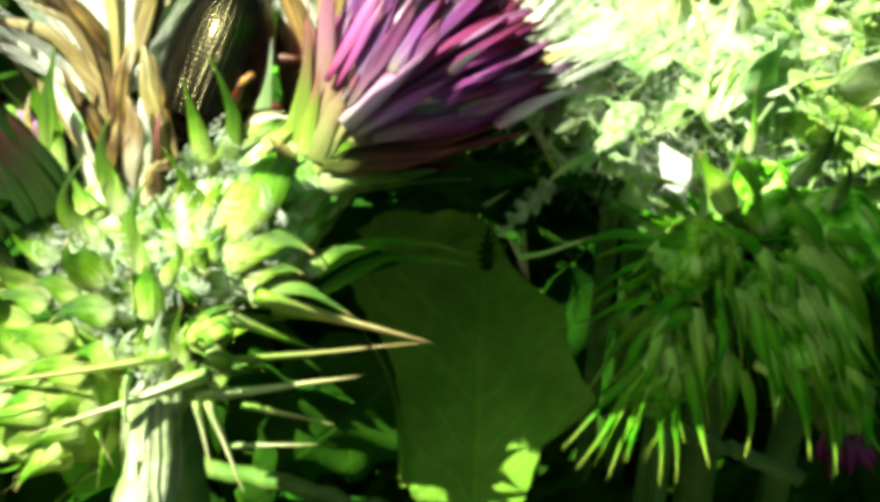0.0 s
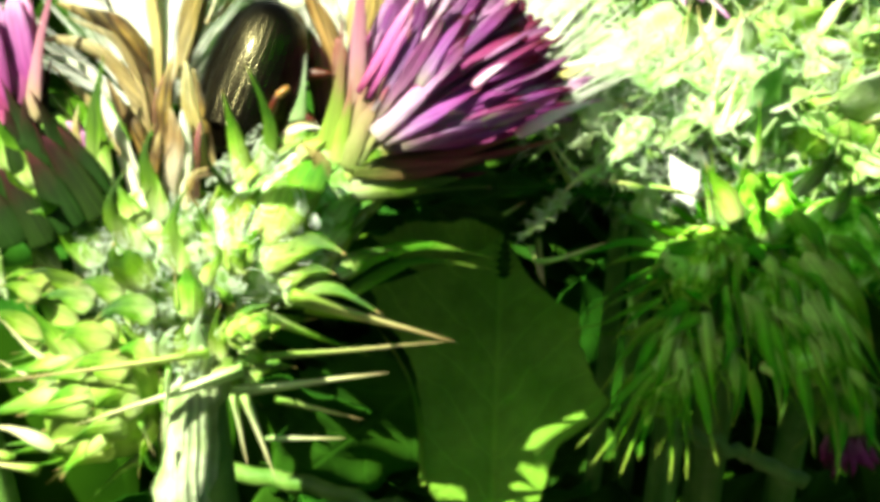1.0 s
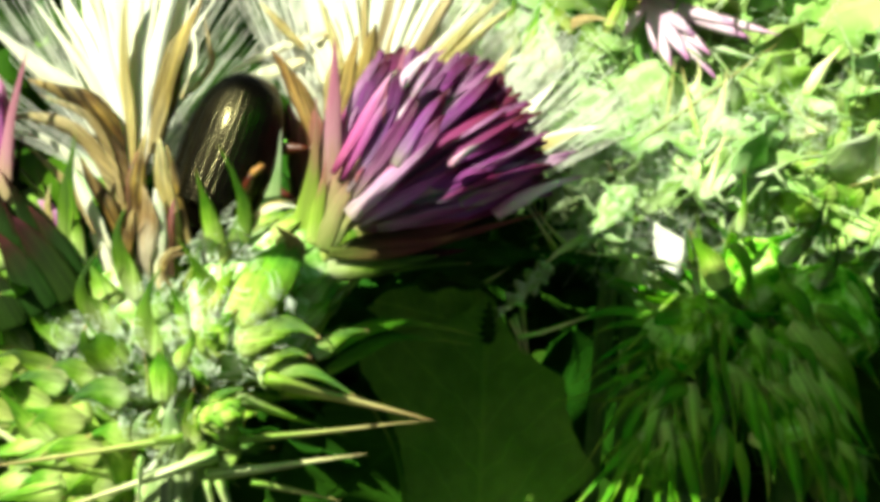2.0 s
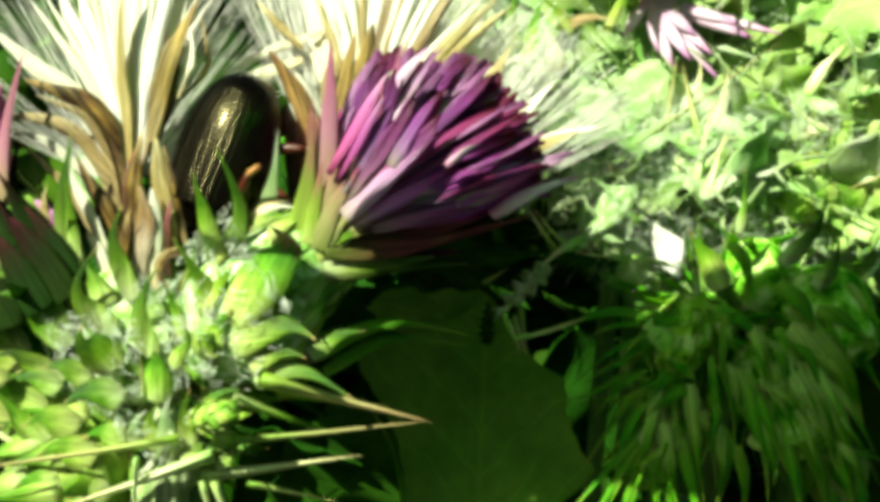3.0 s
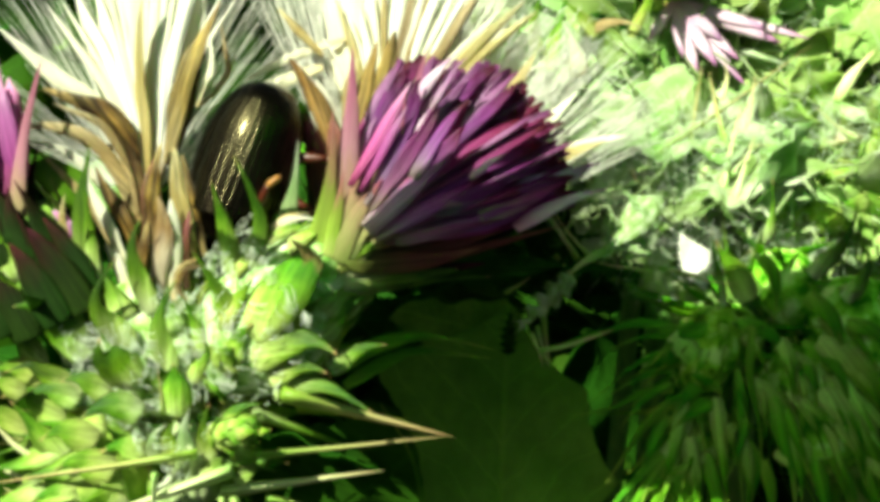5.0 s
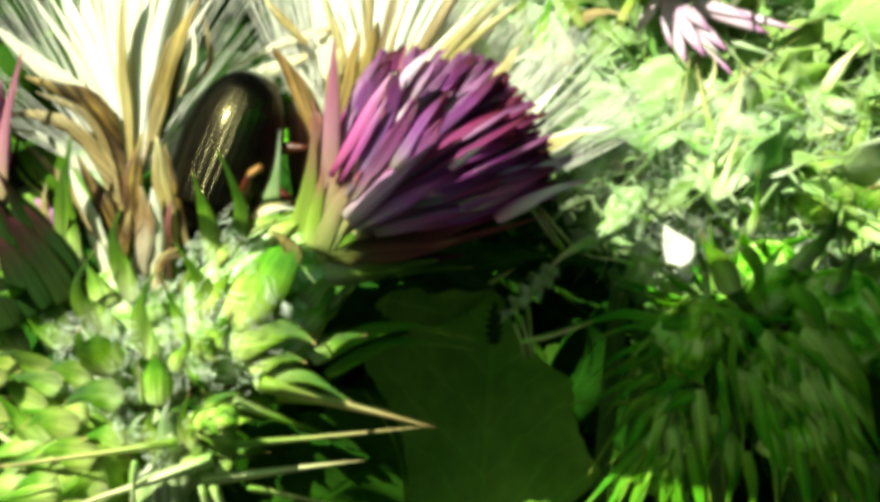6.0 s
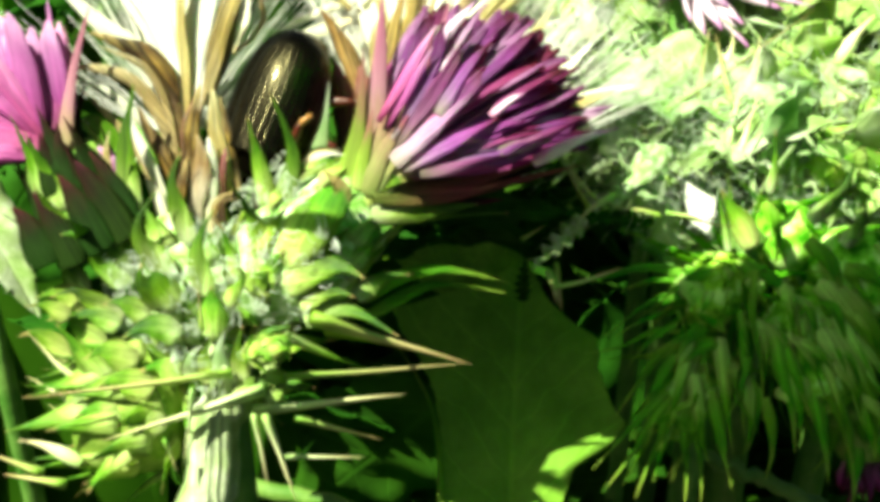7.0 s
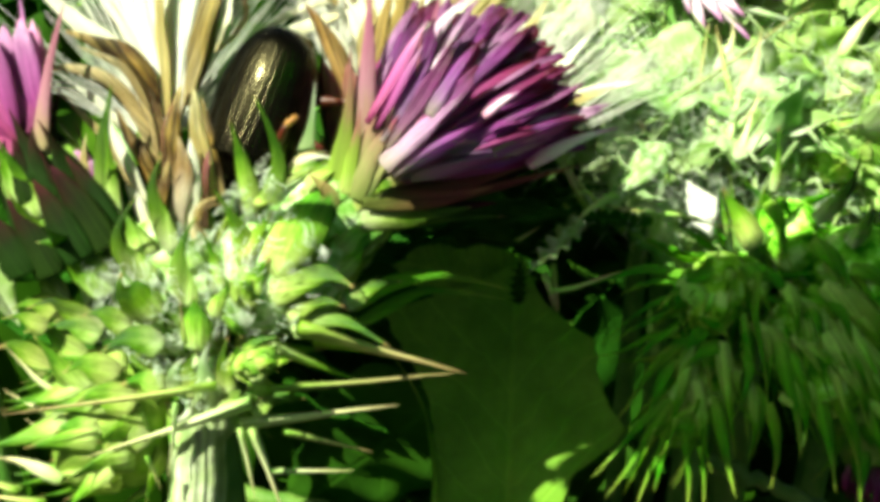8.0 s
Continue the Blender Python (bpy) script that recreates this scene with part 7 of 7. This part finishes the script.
for k, (points, width, mat) in enumerate((
    ((at(22.13, 1.45, 74.00), at(21.29, 3.38, 73.53), at(20.15, 5.29, 73.07), at(18.33, 6.79, 72.60)), 2.4, WOOLLY_LEAF), ((at(16.26, 1.06, 74.00), at(17.13, 2.61, 73.67), at(17.28, 4.53, 73.33), at(16.51, 6.06, 73.00)), 1.6, WOOLLY_LEAF),
    ((at(19.78, 7.70, 74.00), at(20.24, 9.22, 73.67), at(20.53, 10.73, 73.33), at(20.67, 12.61, 73.00)), 1.0, SPINE_PALE), ((at(18.12, 8.05, 73.60), at(17.28, 5.70, 73.33), at(17.06, 3.74, 73.07), at(17.54, 1.81, 72.80)), 0.8, SPINE_PALE),
    ((at(12.75, 1.84, 74.00), at(14.24, 2.61, 73.67), at(16.12, 2.98, 73.33), at(17.97, 2.58, 73.00)), 0.7, SPINE_PALE), ((at(10.79, 5.75, 74.00), at(12.71, 5.34, 73.80), at(14.62, 4.55, 73.60), at(16.52, 3.14, 73.40)), 1.0, WOOLLY_LEAF),
    ((at(23.56, 5.72, 73.60), at(23.11, 7.25, 73.40), at(22.28, 8.55, 73.20), at(21.06, 9.53, 73.00)), 1.0, WOOLLY_LEAF), ((at(25.44, 10.35, 73.40), at(25.86, 8.79, 73.27), at(25.35, 7.15, 73.13), at(24.14, 6.06, 73.00)), 0.9, WOOLLY_LEAF),
    ((at(26.29, 10.66, 73.40), at(27.17, 12.27, 73.27), at(27.97, 13.25, 73.13), at(28.85, 14.08, 73.00)), 0.8, SPINE_PALE), ((at(25.44, 7.95, 73.40), at(26.55, 8.32, 73.27), at(27.67, 8.38, 73.13), at(28.77, 8.14, 73.00)), 0.9, CREAM),
)):
    strap(tangle, "leaf_lobe", points, width, mat, outline="ovate" if width > 1.4 else "fang", cup=0.12, twist=CURL.uniform(-0.6, 0.6), seed=500 + k)
woolly = thicket("woolly grey-green thistle leaves in the sun", at(24, 8, 90), ((6, 3, 83), (36, 19, 89)), 30, LACY + SOFTS + SOFTS, [WOOLLY_LEAF, PALE_LEAF], (16, 27), 58, facing=(-0.3, 0.5, -0.8), loose=0.25, spines=24)
cobweb(woolly, (6, 3, 79), (34, 18, 83), 800, 64)
for k, (points, width, mat) in enumerate((
    ((at(9.07, 12.73, 76.00), at(8.95, 13.87, 75.67), at(8.60, 15.01, 75.33), at(7.77, 16.52, 75.00)), 1.4, CREAM), ((at(7.07, 13.13, 76.00), at(7.28, 15.07, 75.67), at(7.72, 17.00, 75.33), at(8.56, 18.90, 75.00)), 1.1, PALE_BRACT), ((at(10.28, 15.54, 76.00), at(9.43, 16.67, 75.67), at(8.60, 17.39, 75.33), at(6.97, 18.50, 75.00)), 1.0, PALE_BRACT),
    ((at(9.88, 15.94, 76.00), at(11.03, 16.43, 75.67), at(12.18, 16.44, 75.33), at(13.31, 15.97, 75.00)), 0.8, GOLD), ((at(6.26, 14.33, 76.00), at(5.84, 15.87, 75.67), at(6.05, 17.39, 75.33), at(6.58, 19.30, 75.00)), 1.0, PALE_BRACT), ((at(12.69, 15.54, 76.00), at(13.43, 17.07, 75.67), at(14.17, 18.59, 75.33), at(14.50, 19.69, 75.00)), 0.8, PALE_BRACT),
    ((at(16.22, 9.47, 75.60), at(17.13, 11.03, 75.40), at(17.40, 12.20, 75.20), at(17.51, 13.35, 75.00)), 0.7, SPINE_PALE), ((at(18.21, 10.27, 75.60), at(19.04, 11.43, 75.40), at(19.31, 12.59, 75.20), at(19.10, 13.75, 75.00)), 0.6, SPINE_PALE),
)):
    strap(woolly, "leaf_lobe", points, width, mat, cup=0.15, twist=CURL.uniform(-0.5, 0.5), seed=520 + k)
lime = thicket("yellow-green thistle leaves in the sun", at(30, 0, 78), ((24, 0, 71), (38, 11, 77)), 20, SOFTS + LACY, [LIME_LEAF, LIME_LEAF, WOOLLY_LEAF], (9, 15), 52, facing=(-0.3, 0.6, -0.9), loose=0.4, spines=16)
head(lime, "young_head", at(32.77, 5.10, 76.00), at(24.03, 3.59, 71.50), 2.9, 30, "bract", PALE_BRACT, length=(3.0, 3.6), width=(1.9, 1.6), lift=(24, 12), seed=65, label="yellow-green young thistle head")

thicket("leafy green plant in the sun", at(-25, -8, 95), ((-34, -3, 84), (-7, 24, 100)), 26, BROADS, [SMOOTH_LEAF, SHADE_DARK_LEAF, SHADE_DARK_LEAF], (16, 28), 53, category="plant", name="leafy_plant")
thicket("undergrowth leaves with deep shade painted into their colour", at(0, -40, 120), ((-45, -48, 106), (44, 2, 130)), 95, BROADS, [SHADE_DARK_LEAF], (18, 32), 54, category="plant", name="leafy_plant", facing=(0.2, 0.5, -0.2))
thicket("green leaves behind the clump", at(20, 10, 120), ((-50, 0, 112), (55, 45, 140)), 90, BROADS + BLADES[:1], [SMOOTH_LEAF, SHADE_DARK_LEAF], (20, 36), 55, category="plant", name="leafy_plant")

# the pink flower that hangs into view above
PINK = at(16.17, 20.37, 77.00)
pink_plant = thing("thistle_plant", root_of(PINK, 0.02, 0.06), "thistle with a pale pink drooping flower", "thistle")
stalk(pink_plant, PINK, root_of(PINK, 0.02, 0.06), 1.0, GREEN_STEM)
pink_head, _ = head(pink_plant, "pink_head", at(15.15, 23.94, 78.00), at(15.98, 18.32, 77.00), 2.6, 18, "bract", BRACT, length=(3, 4), seed=61, label="green head with pale pink florets")
for tip, w in ((at(17.50, 12.65, 76.00), 1.1), (at(18.79, 13.46, 76.00), 1.2), (at(20.88, 12.05, 76.00), 0.9), (at(20.54, 13.96, 76.50), 1.1), (at(23.73, 15.29, 77.00), 1.2), (at(25.76, 15.58, 77.00), 0.9),
               (at(16.49, 14.15, 76.50), 0.9), (at(14.15, 15.46, 77.00), 0.9), (at(22.71, 16.30, 77.00), 1.1), (at(19.32, 15.37, 76.50), 1.2)):
    spike(pink_head, "floret", at(16.10, 18.53, 77.00), tip, w, PALE_FLORET, kind="strap", curve=0.08, label="pale pink floret")
side_leaf = thing("leafy_plant", root_of(at(-34.66, -2.52, 70.00), 0, 0.02), "pale green smooth leaf beside the thistle", "plant", "plants behind")
leaf(side_leaf, BROADS[1], WOOLLY_LEAF, at(-35.65, 2.48, 70.00), at(-28.89, -7.29, 68.00), (0.3, 0.3, -0.9), width=0.8)
stalk(side_leaf, at(-35.65, 2.48, 70.00), root_of(at(-34.66, -2.52, 70.00), 0, 0.02), 0.8, GREEN_STEM)
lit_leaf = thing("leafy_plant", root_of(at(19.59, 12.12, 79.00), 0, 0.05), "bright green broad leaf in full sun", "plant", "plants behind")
leaf(lit_leaf, BROADS[0], PALE_LEAF, at(14.58, 10.43, 79.00), at(29.99, 15.28, 80.00), (-0.1, 0.5, -0.8))
stalk(lit_leaf, at(14.58, 10.43, 79.00), root_of(at(19.59, 12.12, 79.00), 0, 0.05), 0.8, GREEN_STEM)
# Near-black leaves added where there are only shaded gaps.
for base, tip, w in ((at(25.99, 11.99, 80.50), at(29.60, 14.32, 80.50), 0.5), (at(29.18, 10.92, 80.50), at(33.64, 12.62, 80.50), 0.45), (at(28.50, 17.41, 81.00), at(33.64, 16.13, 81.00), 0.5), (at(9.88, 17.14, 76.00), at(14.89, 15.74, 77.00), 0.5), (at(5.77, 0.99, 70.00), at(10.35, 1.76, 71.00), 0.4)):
    leaf(lit_leaf, BLADES[1], SHADE_DARK_LEAF, base, tip, (0.1, 0.3, -1), width=w, label="leaf darkened to stand for a shaded gap")
for base, tip, w, mat in ((at(13.38, 6.51, 73.00), at(24.90, 14.68, 74.00), 0.5, SPINE), (at(26.48, 11.35, 74.00), at(29.20, 14.50, 74.00), 0.7, SPINE_PALE), (at(23.86, 4.16, 72.00), at(28.76, 5.25, 71.00), 0.4, SPINE),
                          (at(18.15, 4.14, 72.00), at(19.45, 10.25, 72.00), 0.8, SPINE_PALE), (at(18.63, 3.33, 71.00), at(20.11, 8.23, 71.00), 0.7, SPINE_PALE), (at(24.58, 7.32, 73.00), at(28.05, 8.30, 73.00), 0.9, SPINE_PALE)):
    spike(lit_leaf, "stray_spine", base, tip, w, mat, kind="needle", curve=0.04)

# ---- an unseen leaf-shaped caster, added to throw the shade ----
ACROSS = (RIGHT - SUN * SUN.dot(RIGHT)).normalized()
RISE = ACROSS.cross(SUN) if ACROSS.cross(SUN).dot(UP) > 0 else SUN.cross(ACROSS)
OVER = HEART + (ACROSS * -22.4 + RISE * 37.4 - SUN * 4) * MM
over = thing("overhanging_leaf", OVER, "unseen leaf-shaped shade caster added over the clump", "leaf")
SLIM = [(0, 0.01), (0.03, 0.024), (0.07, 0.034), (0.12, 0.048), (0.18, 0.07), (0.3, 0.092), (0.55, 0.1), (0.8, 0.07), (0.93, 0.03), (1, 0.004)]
part("blade", painted(lobed_leaf("over_blade", SLIM, SLIM, 70, thick=0.006, bend=0.0), CASTER), CASTER, over, aimed(OVER, ACROSS + RISE * 0.12, SUN, 0.081, 0.081, 0.081))
# The caster's stalk, also added, narrows the shade towards the blooming head.
part("leafstalk", tube_mesh("leafstalk", [p - HEART for p in between(HEART + (ACROSS * -30 + RISE * 40.5 - SUN * 4) * MM, OVER, 8)], [0.5 * MM] * 9, 10), CASTER, over, Matrix.Translation(HEART))


# ---- what moves ----


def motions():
    # The added shade caster follows part of the camera's drift: seconds, then millimetres right, up and away.
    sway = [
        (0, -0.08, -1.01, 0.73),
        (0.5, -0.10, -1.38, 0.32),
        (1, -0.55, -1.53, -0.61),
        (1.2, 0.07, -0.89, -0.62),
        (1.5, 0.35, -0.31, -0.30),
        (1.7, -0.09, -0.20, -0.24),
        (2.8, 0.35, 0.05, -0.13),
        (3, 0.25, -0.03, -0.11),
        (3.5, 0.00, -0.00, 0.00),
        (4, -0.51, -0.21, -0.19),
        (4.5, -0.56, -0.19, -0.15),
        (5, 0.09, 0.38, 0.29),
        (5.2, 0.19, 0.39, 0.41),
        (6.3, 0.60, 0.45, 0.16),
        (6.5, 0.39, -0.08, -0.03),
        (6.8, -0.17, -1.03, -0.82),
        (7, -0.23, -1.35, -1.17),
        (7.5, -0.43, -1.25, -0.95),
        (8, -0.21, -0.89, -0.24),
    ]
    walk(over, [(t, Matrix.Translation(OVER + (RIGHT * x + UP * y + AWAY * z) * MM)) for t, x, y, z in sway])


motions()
